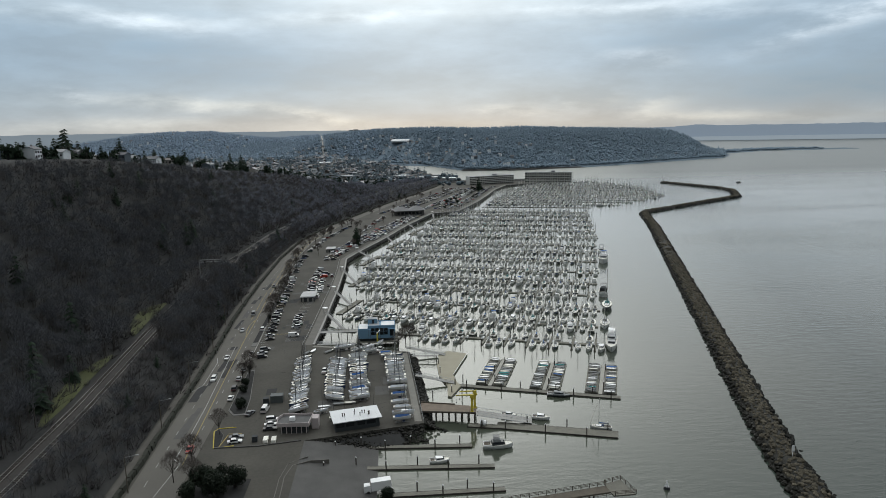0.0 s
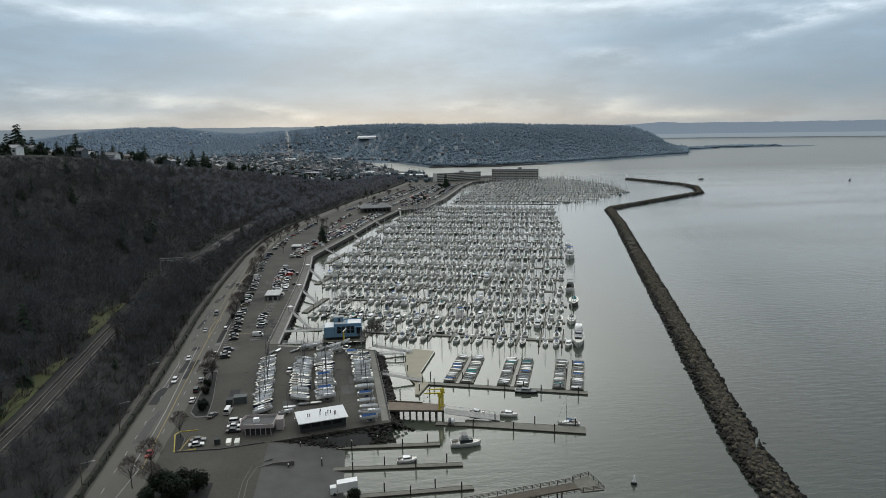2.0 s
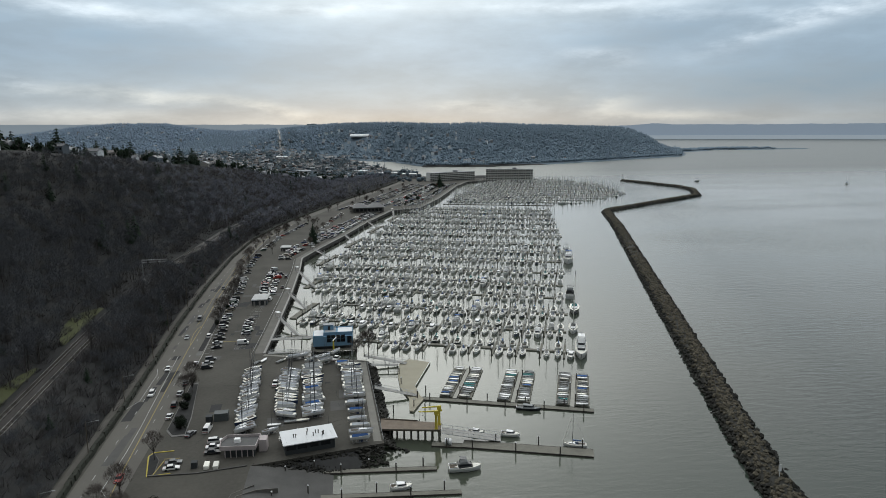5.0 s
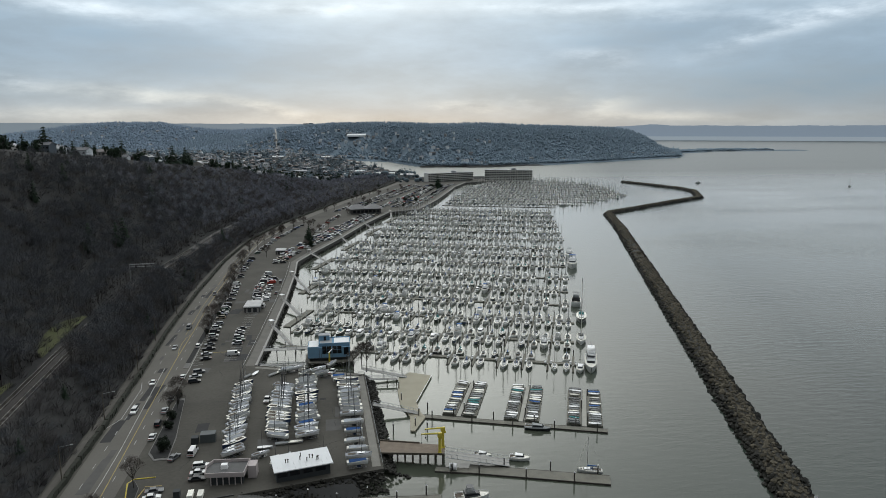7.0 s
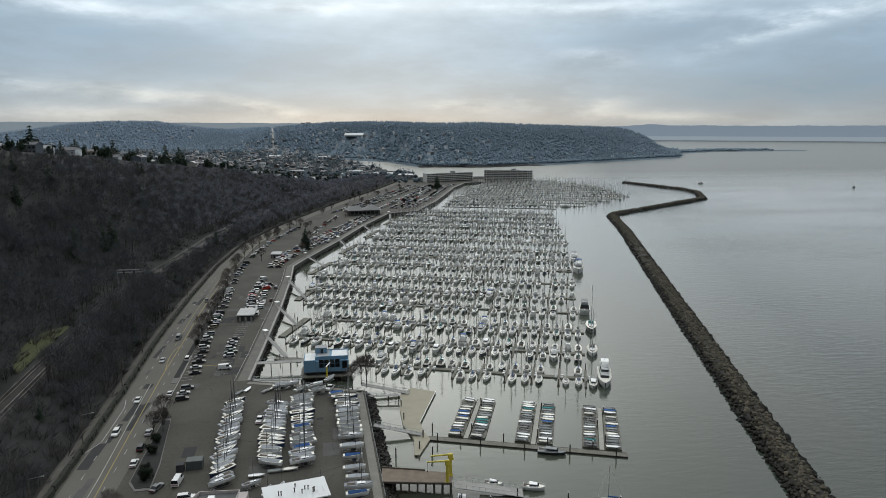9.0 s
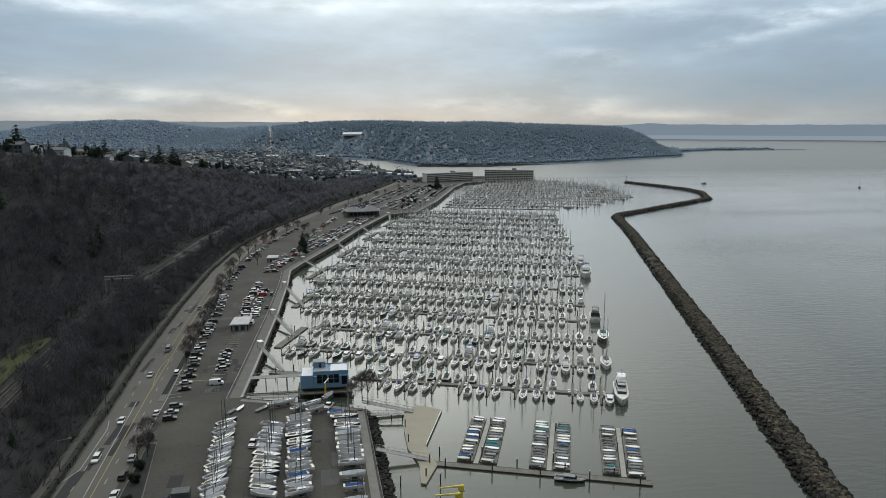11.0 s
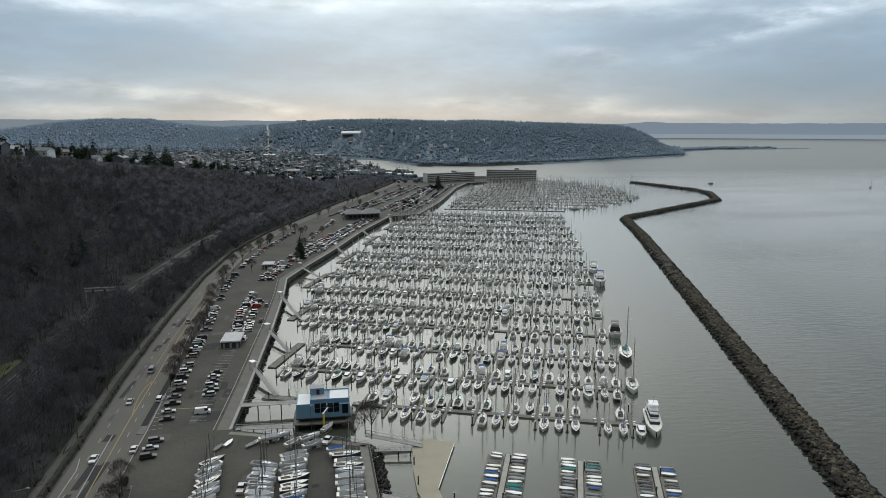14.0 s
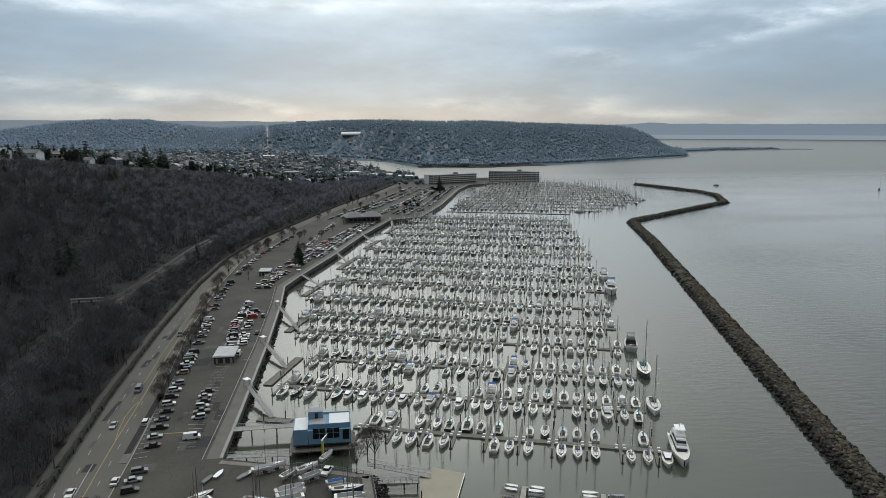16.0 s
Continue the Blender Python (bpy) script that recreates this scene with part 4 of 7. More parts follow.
def gangway(name, a, b, za, zb, w, label):
    """A truss-sided ramp from the shore (a, za) to a float (b, zb)."""
    t = thing(name, label, "gangway", "marina gangways")
    A, B = Vector((*a, za)), Vector((*b, zb))
    d = B - A
    L = d.length
    side = Vector((-d.y, d.x, 0)).normalized() * (w / 2)
    up = Vector((0, 0, 1))
    deck = Geo().add([A - side, B - side, B + side, A + side, A - side - up * .15, B - side - up * .15, B + side - up * .15, A + side - up * .15], [(0, 1, 2, 3), (7, 6, 5, 4), (0, 4, 5, 1), (3, 2, 6, 7)])
    part("deck", deck, CONC, t)
    n = max(4, int(L / 1.6))
    for s in (-1, 1):
        r = Geo()
        r.tube(A + side * s + up * 1.1, B + side * s + up * 1.1, .06, n=4).tube(A + side * s, B + side * s, .08, n=4)
        for i in range(n + 1):
            p = A + d * (i / n) + side * s
            r.tube(p, p + up * 1.1, .04, n=3)
            if i < n:
                r.tube(p, A + d * ((i + 1) / n) + side * s + up * 1.1, .03, n=3)
        part("truss_rail", r, ALU, t)
    return t


plank_dock("guest_pier", mar(-174, 864)[:2], mar(-35, 863)[:2], 3.0, "long pale guest pier crossing the basin", 10)
for (uv_top, uv_bot, uv_f0, uv_f1) in (((-150, 322), (-133.5, 305), (-138, 304), (-126, 304)), ((-166.5, 371), (-148, 351), (-148, 333), (-148, 365)), ((-186, 430), (-164, 402), (-168, 399), (-168, 431)),
                                       ((-206, 508), (-183, 487), (-187, 467), (-187, 506)), ((-207.5, 583), (-192, 562), (-192, 542), (-192, 578)), ((-216, 673), (-199, 650), (-197, 621), (-197, 661)), ((-211, 757), (-203, 730), (-201, 701), (-201, 741))):
    gangway("gangway", mar(*uv_top)[:2], mar(*uv_bot)[:2], LAND_Z + .4, .75, 1.6, "pale metal truss gangway sloping from seawall to dock")
    plank_dock("head_float", mar(*uv_f0)[:2], mar(*uv_f1)[:2], 3.4, "weathered timber head float joining two docks", 2)
    gate = thing("dock_gate", "white gate shelter roof at a gangway head", "shelter", "gate shelters")
    x, y, _ = mar(uv_top[0] - 1.5, uv_top[1] + 1.5)
    part("roof", Geo().box((x, y, LAND_Z + 2.9), (2.8, 2.1, .2), rz=MAR_TURN - .6, taper=.95), WHITE, gate)
    for sx in (-1, 1):
        for sy in (-1, 1):
            part("post", Geo().tube((x + sx * 1.1, y + sy * .8, LAND_Z), (x + sx * 1.1, y + sy * .8, LAND_Z + 2.8), .08, n=6), ALU, gate)

# small-boat docks by the hoist
plank_dock("long_pier", (24, 247.5), (82, 227.3), 2.6, "long floating timber pier with dark piles", 9)
plank_dock("long_pier", (33, 209.4), (71, 197.2), 4.8, "low floating timber pier with dark piles", 6)
plank_dock("launch_float", (-24, 199), (23, 195.3), 2.0, "narrow boat-launch float with dark piles", 6)
plank_dock("launch_float", (-27, 185.5), (28, 181.3), 2.0, "narrow boat-launch float with dark piles", 6)
plank_dock("launch_float", (-6, 168), (29, 167.8), 2.0, "narrow boat-launch float with dark piles", 5)


def dinghy_parts(L=5.0, B=1.7):
    hull, st = hull_geo(L, B, .45)
    return hull, deck_geo(L, B, .45, st)


DINGHY = []
for cover, lab in ((WHITE, "small white racing dinghy on a rack float"), (CREAM, "small pale covered dinghy on a rack float"), (CANVAS, "small dinghy under a blue cover on a rack float"), (CANVAS_G, "small dinghy under a grey cover on a rack float"), (DARKHULL, "small open dinghy with dark inside on a rack float"), (TEAL, "small dinghy under a teal cover on a rack float")):
    h, d = dinghy_parts()
    DINGHY.append((lab, h.mesh("hull", [WHITE], True), d.mesh("cover", [cover])))


def dinghy(x, y, z, ang, kd, sc=1.0, mastless=True, group="dry-stored dinghies"):
    lab, h, d = DINGHY[kd]
    t = thing("dinghy", lab, "dinghy", group, at=Matrix.Translation((x, y, z + .35)) @ Matrix.Rotation(ang, 4, "Z") @ Matrix.Diagonal((sc, sc, sc, 1)))
    new("hull", h).parent = t
    new("cover", d).parent = t
    return t


V_ANG = math.atan2(.945, .326)
for bx, by, wide, n in ((35.8, 245.5, 3.1, 16), (55.8, 238.4, 3.1, 17), (75.6, 231.6, 3.1, 17)):
    d = plank_dock("rack_float", (bx, by), (bx + 10.6, by + 30), 1.6, "floating dock lined with small boats on racks", 3, top=mat("bleached_dock_boards", (.34, .33, .29), .85, vary=.2, scale=.5))
    for s in (-1, 1):
        ox, oy = .945 * 3.5 * s, -.326 * 3.5 * s
        f = Geo().box((bx + 5.3 + ox, by + 15 + oy, .25), (29.5, 4.9, .4), rz=V_ANG)
        part("side_float", f, WOOD, d)
        for i in range(n):
            if rng.random() < .1:
                continue
            t = (i + .7) / (n + .3)
            kd = rng.choices(range(6), (3, 3, .8, 4, 3, .5))[0]
            dinghy(bx + 10.6 * t + ox, by + 30 * t + oy, .47, MAR_TURN + rng.choice((0, math.pi)) + rng.uniform(-.1, .1), kd, rng.uniform(.7, .92))

# boats lying apart
def big_boat(kind, x, y, ang, sc, label):
    return make_boat(kind, Matrix.Translation((x, y, 0)) @ Matrix.Rotation(ang, 4, "Z") @ Matrix.Diagonal((sc, sc, sc, 1)), label, "boats lying alongside")


def motor_yacht(x, y, ang):
    t = thing("motor_yacht", "large white three-deck motor yacht at the dock end", "yacht", at=Matrix.Translation((x, y, 0)) @ Matrix.Rotation(ang, 4, "Z") @ Matrix.Diagonal((.76, .8, .85, 1)))
    L, B = 25.0, 6.6
    h, st = hull_geo(L, B, 2.5, "motor")
    part("hull", h, WHITE, t, smooth=True)
    part("deck", deck_geo(L, B, 2.5, st), CREAM, t)
    part("main_saloon", house_geo(-.36 * L, .22 * L, .43 * B, .33 * B, 2.7, 2.1, 1.4), WHITE, t)
    part("saloon_window_band", windows_geo(-.36 * L, .22 * L, .43 * B, .33 * B, 3.0, 1.7, 1.1), GLASS, t)
    part("upper_deck", house_geo(-.30 * L, .12 * L, .38 * B, .30 * B, 4.75, 2.0, 1.2), WHITE, t)
    part("bridge_window_band", windows_geo(-.22 * L, .12 * L, .38 * B, .30 * B, 5.1, 1.5, 1.0), GLASS, t)
    part("fly_deck", house_geo(-.25 * L, .02 * L, .34 * B, .28 * B, 6.7, .8, .5), WHITE, t)
    part("hard_top", Geo().box((-.12 * L, 0, 8.9), (5.6, 3.8, .14), taper=.92), WHITE, t)
    for sx in (-.2, -.04):
        for sy in (-1, 1):
            part("post", Geo().tube((sx * L, sy * 1.6, 7.3), (sx * L, sy * 1.6, 8.9), .07, n=5), ALU, t)
    for x, w, z, h, s in ((.22, .33, 3.0, 1.5, 1.25), (.12, .30, 5.1, 1.4, 1.05)):
        part("windscreen", Geo().add([(x * L - s * .2 + .03, -w * B * .85, z), (x * L - s * .2 + .03, w * B * .85, z), (x * L - s * .75 + .03, w * B * .78, z + h * .62), (x * L - s * .75 + .03, -w * B * .78, z + h * .62)], [(0, 1, 2, 3)]), GLASS, t)
    part("radar_mast", Geo().tube((-.14 * L, 0, 8.9), (-.16 * L, 0, 11.2), .12, .05, 6).box((-.15 * L, 0, 10), (.3, 1.8, .12)), ALU, t)
    part("hull_stripe", Geo().box((-.1 * L, B * .492, 1.35), (.5 * L, .05, .16)).box((-.1 * L, -B * .492, 1.35), (.5 * L, .05, .16)), NAVY, t)
    return t


yx, yy, _ = mar(-1.0, 304)
motor_yacht(yx, yy, MAR_TURN - math.radians(90))
x, y, _ = mar(-4.9, 337)
big_boat(1, x, y, MAR_TURN - math.radians(90), 1.35, "long white ketch moored at a dock end")
x, y, _ = mar(-4.6, 373)
big_boat(4, x, y, MAR_TURN - math.radians(90), 1.55, "tall dark-hulled sailing yacht moored at a dock end")
x, y, _ = mar(-7.4, 406)
big_boat(8, x, y, MAR_TURN + math.radians(90), 1.6, "broad dark-topped workboat moored at a dock end")
x, y, _ = mar(-10.4, 509)
big_boat(7, x, y, MAR_TURN - math.radians(90), 1.9, "large white cruiser moored at a dock end")
x, y, _ = mar(-13, 545)
big_boat(5, x, y, MAR_TURN - math.radians(90), 1.6, "white cruiser moored at a dock end")
for kd, x, y, a, s, lab in ((8, 31, 193.5, .0, .95, "dark-topped cabin cruiser lying at the launch float"), (6, 12, 185.8, .08, .8, "small white cabin boat at the launch float"), (6, 49, 213, -.3, .8, "small white runabout lying off the pier"),
                            (0, 67, 203.0, 2.85, .8, "small sailboat lying alongside the pier"), (9, 60, 232.3, -.34, .95, "grey harbour workboat alongside the long pier"), (6, 38.5, 216.5, -.3, .7, "small dark runabout by the gangway"),
                            (0, 801, 1027, .6, 1.0, "sailboat under way in open water"), (5, 598, 1132, .2, 1.0, "motorboat under way off the breakwater"), (5, 266, 846, .1, 1.0, "motorboat under way in the basin entrance")):
    big_boat(kd, x, y, a, s, lab)

# ---- shore: seawall, yard, parking ----
PAINTS = {"white": (.62, .62, .61), "silver": (.33, .34, .35), "grey": (.12, .125, .13), "black": (.02, .02, .022), "red": (.30, .03, .02), "blue": (.04, .07, .16), "green": (.04, .07, .05), "tan": (.28, .24, .18), "orange": (.45, .13, .03)}
for k, c in PAINTS.items():
    mat("car_" + k, c, .3, metal=.15, vary=.06)
BLUE_WALL = mat("blue_siding", (.15, .28, .40), .75, vary=.07, scale=.5, bump=.05)
ROOF_W = mat("white_roof_membrane", (.70, .71, .71), .7, vary=.07, scale=.3)
ROOF_G = mat("grey_roof_membrane", (.30, .31, .32), .85, vary=.2, scale=.3)
PINK = mat("pale_pink_render", (.42, .37, .36), .8, vary=.1)
DARKWALL = mat("dark_siding", (.035, .04, .042), .8, vary=.2)
YELLOW = mat("crane_yellow", (.55, .45, .05), .45, vary=.12)
HEDGE = mat("dark_hedge", (.020, .022, .014), .95, vary=.4, scale=.5, fine=5, bump=.8, bump_scale=4)
STEEL = mat("galvanised_steel", (.30, .31, .31), .5, metal=.5, vary=.12)
TIMBER = mat("trestle_timber", (.10, .085, .065), .9, vary=.3, scale=.6)


def poly_strip(pts, w0, w1, z0, z1):
    """A ribbon of given height beside a polyline, from offset w0 to w1 to its left."""
    g = Geo()
    n = len(pts)
    rows = []
    for i, (x, y) in enumerate(pts):
        a, b = pts[max(i - 1, 0)], pts[min(i + 1, n - 1)]
        d = Vector((b[0] - a[0], b[1] - a[1])).normalized()
        nx, ny = -d.y, d.x
        rows.append([(x + nx * w0, y + ny * w0, z0), (x + nx * w1, y + ny * w1, z0), (x + nx * w1, y + ny * w1, z1), (x + nx * w0, y + ny * w0, z1)])
    V = [p for r in rows for p in r]
    F = [(4 * i + j, 4 * i + (j + 1) % 4, 4 * i + 4 + (j + 1) % 4, 4 * i + 4 + j) for i in range(n - 1) for j in range(4)]
    F += [(3, 2, 1, 0), tuple(4 * (n - 1) + j for j in range(4))]
    return g.add(V, F)


WALL_LINE = [(-38, 299), (-37, 333), (-36.2, 374), (-35.4, 410), (-35.3, 475), (-36.5, 515), (-29, 543), (-8.3, 611), (15.2, 698), (46.7, 794), (80, 811), (116, 913), (147, 1021), (169, 1100), (200, 1180), (330, 1255)]
tagged(part("promenade", poly_strip(WALL_LINE, .4, 4.2, LAND_Z - .2, LAND_Z + .05), mat("worn_promenade", (.125, .118, .104), .9, vary=.25, scale=.2, fine=2)), "worn grey concrete promenade along the seawall", "pavement", kind="structure")
sw = thing("seawall", "dark concrete seawall with pale cap and rocks at its foot", "seawall", kind="structure")
part("face", poly_strip(WALL_LINE, -.35, -.02, -4, LAND_Z - .25), CONC_DARK, sw)
part("cap", poly_strip(WALL_LINE, -.5, .38, LAND_Z - .25, LAND_Z + .28), CONC, sw)
rr = random.Random(3)
shp = [rock_shape(40 + i) for i in range(4)]
rows = [[] for _ in shp]
for x, y, a in along(WALL_LINE[:11], .9):
    nx, ny = math.sin(a), -math.cos(a)
    for k in range(2):
        o = rr.uniform(.3, 3.2)
        rows[rr.randrange(4)].append((x + nx * o, y + ny * o, 1.1 - o * .6, rr.uniform(0, 6), rr.uniform(.4, .85), rr.uniform(.4, .8)))
YARD_LINE = [(-30, 200), (-15, 202.5), (8.6, 207), (5.2, 283), (-9, 289), (-38, 298.5)]
for x, y, a in along(YARD_LINE, .8):
    nx, ny = math.sin(a), -math.cos(a)
    for k in range(9 if y < 208.5 else 5):
        o = rr.uniform(-.2, 8.0 if y < 208.5 else 3.6)
        rows[rr.randrange(4)].append((x + nx * o, y + ny * o, 2.9 - o * (.42 if y < 208.5 else .75), rr.uniform(0, 6), rr.uniform(.4, .9), rr.uniform(.4, .8)))
ob = part("riprap", join_meshes("riprap", [swarm("r", s, r, [ROCK_WET]) for s, r in zip(shp, rows)], [ROCK_WET]), None, sw, "dark wet rocks at the wall's foot")
ob["kind"] = "stuff"
# yard edge walkway and rail
YARD_CONC = mat("yard_walk_concrete", (.19, .182, .16), .9, vary=.3, scale=.3, fine=3)
tagged(part("yard_walkway", poly_strip([(8.0, 209), (4.8, 282.5)], .3, 2.7, LAND_Z - .1, LAND_Z + .06), YARD_CONC), "grey concrete walkway along the boatyard edge", "pavement", kind="structure")
tagged(part("yard_walkway", poly_strip([(4.6, 283), (-9, 288.6), (-37.5, 298)], .3, 2.2, LAND_Z - .1, LAND_Z + .06), YARD_CONC), "grey concrete walkway along the boatyard edge", "pavement", kind="structure")


def railing(pts, z, h, label, step=2.4, m=STEEL):
    t = thing("railing", label, "railing", "railings")
    for h_ in (h, h * .55):
        g = Geo()
        for a, b in zip(pts, pts[1:]):
            g.tube((*a, z + h_), (*b, z + h_), .04, n=4)
        part("rail", g, m, t)
    post = Geo().tube((0, 0, 0), (0, 0, h), .045, n=5).mesh("post", [m])
    for x, y, a in along(pts, step):
        p = new("post", post)
        p.parent, p.location = t, (x, y, z)
    return t


railing([(8.3, 208.5), (5.0, 282.5), (-9, 288.9), (-37, 298.4)], LAND_Z + .06, 1.05, "thin galvanised railing along the boatyard edge")
railing([(3.6, 212), (1.2, 278)], LAND_Z, 1.6, "tall wire fence beside the stored boats", 3.0)

# boat ramp at the launch floats
ramp = Geo().add([(-30.2, 163, 3.28), (-30.2, 199.6, 3.28), (2, 199.6, -1.2), (2, 163, -1.2)], [(3, 2, 1, 0)])
tagged(part("boat_ramp", ramp, CONC_DARK), "wet dark concrete boat ramp sloping into the water", "ramp", kind="structure")
tagged(part("kerb", poly_strip([(-32.4, 163), (-32.5, 168), (-32.8, 175.9), (-31.4, 182.7), (-26.6, 185.2), (-21, 185.3)], -.13, .13, LAND_Z - 4.2, LAND_Z + .1), MATS["worn_promenade"]), "curved pale concrete kerb round the ramp", "kerb", kind="structure")
tagged(part("kerb", poly_strip([(-57.4, 196.8), (-44, 196.6), (-31, 199)], -.2, .2, LAND_Z - .1, LAND_Z + .3), CONC_DARK), "dark timber wheel stops along the lot edge", "kerb", kind="structure")

# planted islands
tagged(part("kerb", poly_strip([(-33.9, 163), (-33.9, 168), (-34.1, 175), (-32.9, 184), (-27.6, 188)], -.1, .1, LAND_Z - .5, LAND_Z + .08), MATS["worn_promenade"]), "second low kerb beside the ramp", "kerb", kind="structure")


def island(name, pts, label):
    t = thing(name, label, "planting bed", kind="structure")
    part("kerb", Geo().prism(pts, LAND_Z, LAND_Z + .16), mat("dirty_kerb", (.13, .126, .118), .85, vary=.3, scale=.4), t)
    cx, cy = sum(p[0] for p in pts) / len(pts), sum(p[1] for p in pts) / len(pts)
    part("soil", Geo().prism([(cx + (x - cx) * .9, cy + (y - cy) * .93) for x, y in pts], LAND_Z + .16, LAND_Z + .24), SOIL, t)


island("planting_island", [(-57.6, 196.9), (-55.8, 197.3), (-56.6, 206), (-59.3, 211), (-60.2, 209)], "kerbed dark planting island")
island("planting_island", [(-59.7, 226), (-57, 221.3), (-53, 221.6), (-54, 236), (-58.5, 268), (-61, 268)], "kerbed dark planting island with shrubs")
island("planting_island", [(-66.4, 300), (-64.2, 300), (-66, 352), (-68.5, 410), (-70.5, 470), (-73.5, 470), (-70, 400)], "long kerbed planting strip between road and parking")


def bays(x, y, n, step, ln, ang, dx=0.0):
    """Parking lines: n lines from (x, y) going up the lot."""
    g = Geo()
    for i in range(n):
        g.box((x + dx * i, y + step * i, LAND_Z + .014), (ln, .12, .02), rz=ang)
    return g


tagged(part("parking_lines", bays(-62, 303, 26, 3.2, 5.2, .22, -.14), LINE_W), "faded white parking bay lines", "road marking", kind="structure")
tagged(part("parking_lines", bays(-49.5, 308, 24, 3.2, 5.2, -.1, -.04), LINE_W), "faded white parking bay lines", "road marking", kind="structure")
tagged(part("crosswalk_marks", bays(-41.5, 330, 3, 55, 5, 0, 0), LINE_W), "faded white crossing marks", "road marking", kind="structure")
tagged(part("yellow_curb_line", Geo().box((-54.5, 318.5, LAND_Z + .02), (7.5, .35, .03)).box((-55.6, 201, LAND_Z + .22), (.3, 9, .05), rz=-.12).box((-53.2, 206.8, LAND_Z + .02), (4.4, .3, .03)), LINE_Y), "bright yellow painted kerb lines", "road marking", kind="structure")
tagged(part("yellow_kerb", poly_strip([(-51.5, 197.7), (-57.6, 196.7), (-60.4, 209), (-59.4, 211.2), (-53.8, 211.6)], -.16, .16, LAND_Z + .02, LAND_Z + .2), mat("yellow_kerb_paint", (.46, .37, .05), .8, vary=.25)), "worn yellow painted kerb round two bays", "kerb", kind="structure")
tagged(part("promenade_line", poly_strip([(x - 5.2, y) for x, y in WALL_LINE[:6]], 0, .16, LAND_Z + .02, LAND_Z + .03), LINE_W), "white line along the promenade edge", "road marking", kind="structure")

# patches, sealed cracks and stains in the asphalt
rp = random.Random(77)
PATCH = [mat("fresh_asphalt_patch", (.034, .034, .034), .9, vary=.2, scale=.4, spec=.3), mat("pale_asphalt_patch", (.085, .083, .078), .9, vary=.2, scale=.4, spec=.3)]
g2 = [Geo(), Geo()]
for i in range(46):
    y = rp.uniform(205, 470)
    x = rp.uniform(-60, -42) if y > 296 else rp.uniform(-52, -2)
    g2[rp.randrange(2)].box((x, y, LAND_Z + .002 + i * .0003), (rp.uniform(1.2, 6), rp.uniform(1.5, 9), .008), rz=rp.uniform(-.1, .1))
for i in range(26):
    y = rp.uniform(150, 560)
    g2[rp.randrange(2)].box((roadl(y) + rp.uniform(2, 9), y, LAND_Z + .0285 + i * .00013), (rp.uniform(1.2, 3.2), rp.uniform(4, 26), .006), rz=rp.uniform(-.04, .02))
crack = Geo()
for i in range(60):
    y, a = rp.uniform(205, 480), rp.uniform(-.3, .3) + rp.choice((0, 1.57))
    x = rp.uniform(-60, -42) if y > 296 else rp.uniform(-54, -2)
    for k in range(rp.randrange(3, 9)):
        crack.box((x, y, LAND_Z + .022 + .0006 * (k % 3) + .00004 * i), (2.2, .09, .012), rz=a)
        x, y, a = x + math.cos(a) * 2, y + math.sin(a) * 2, a + rp.uniform(-.35, .35)
        if y < 204 or y > 500 or x > 2 or x < -62:
            break
for g, m, lab in ((g2[0], PATCH[0], "dark fresh asphalt patches"), (g2[1], PATCH[1], "pale worn asphalt patches"), (crack, PATCH[0], "dark sealed cracks in the asphalt")):
    tagged(part("asphalt_repair", g, m), lab, "road repair", kind="structure")


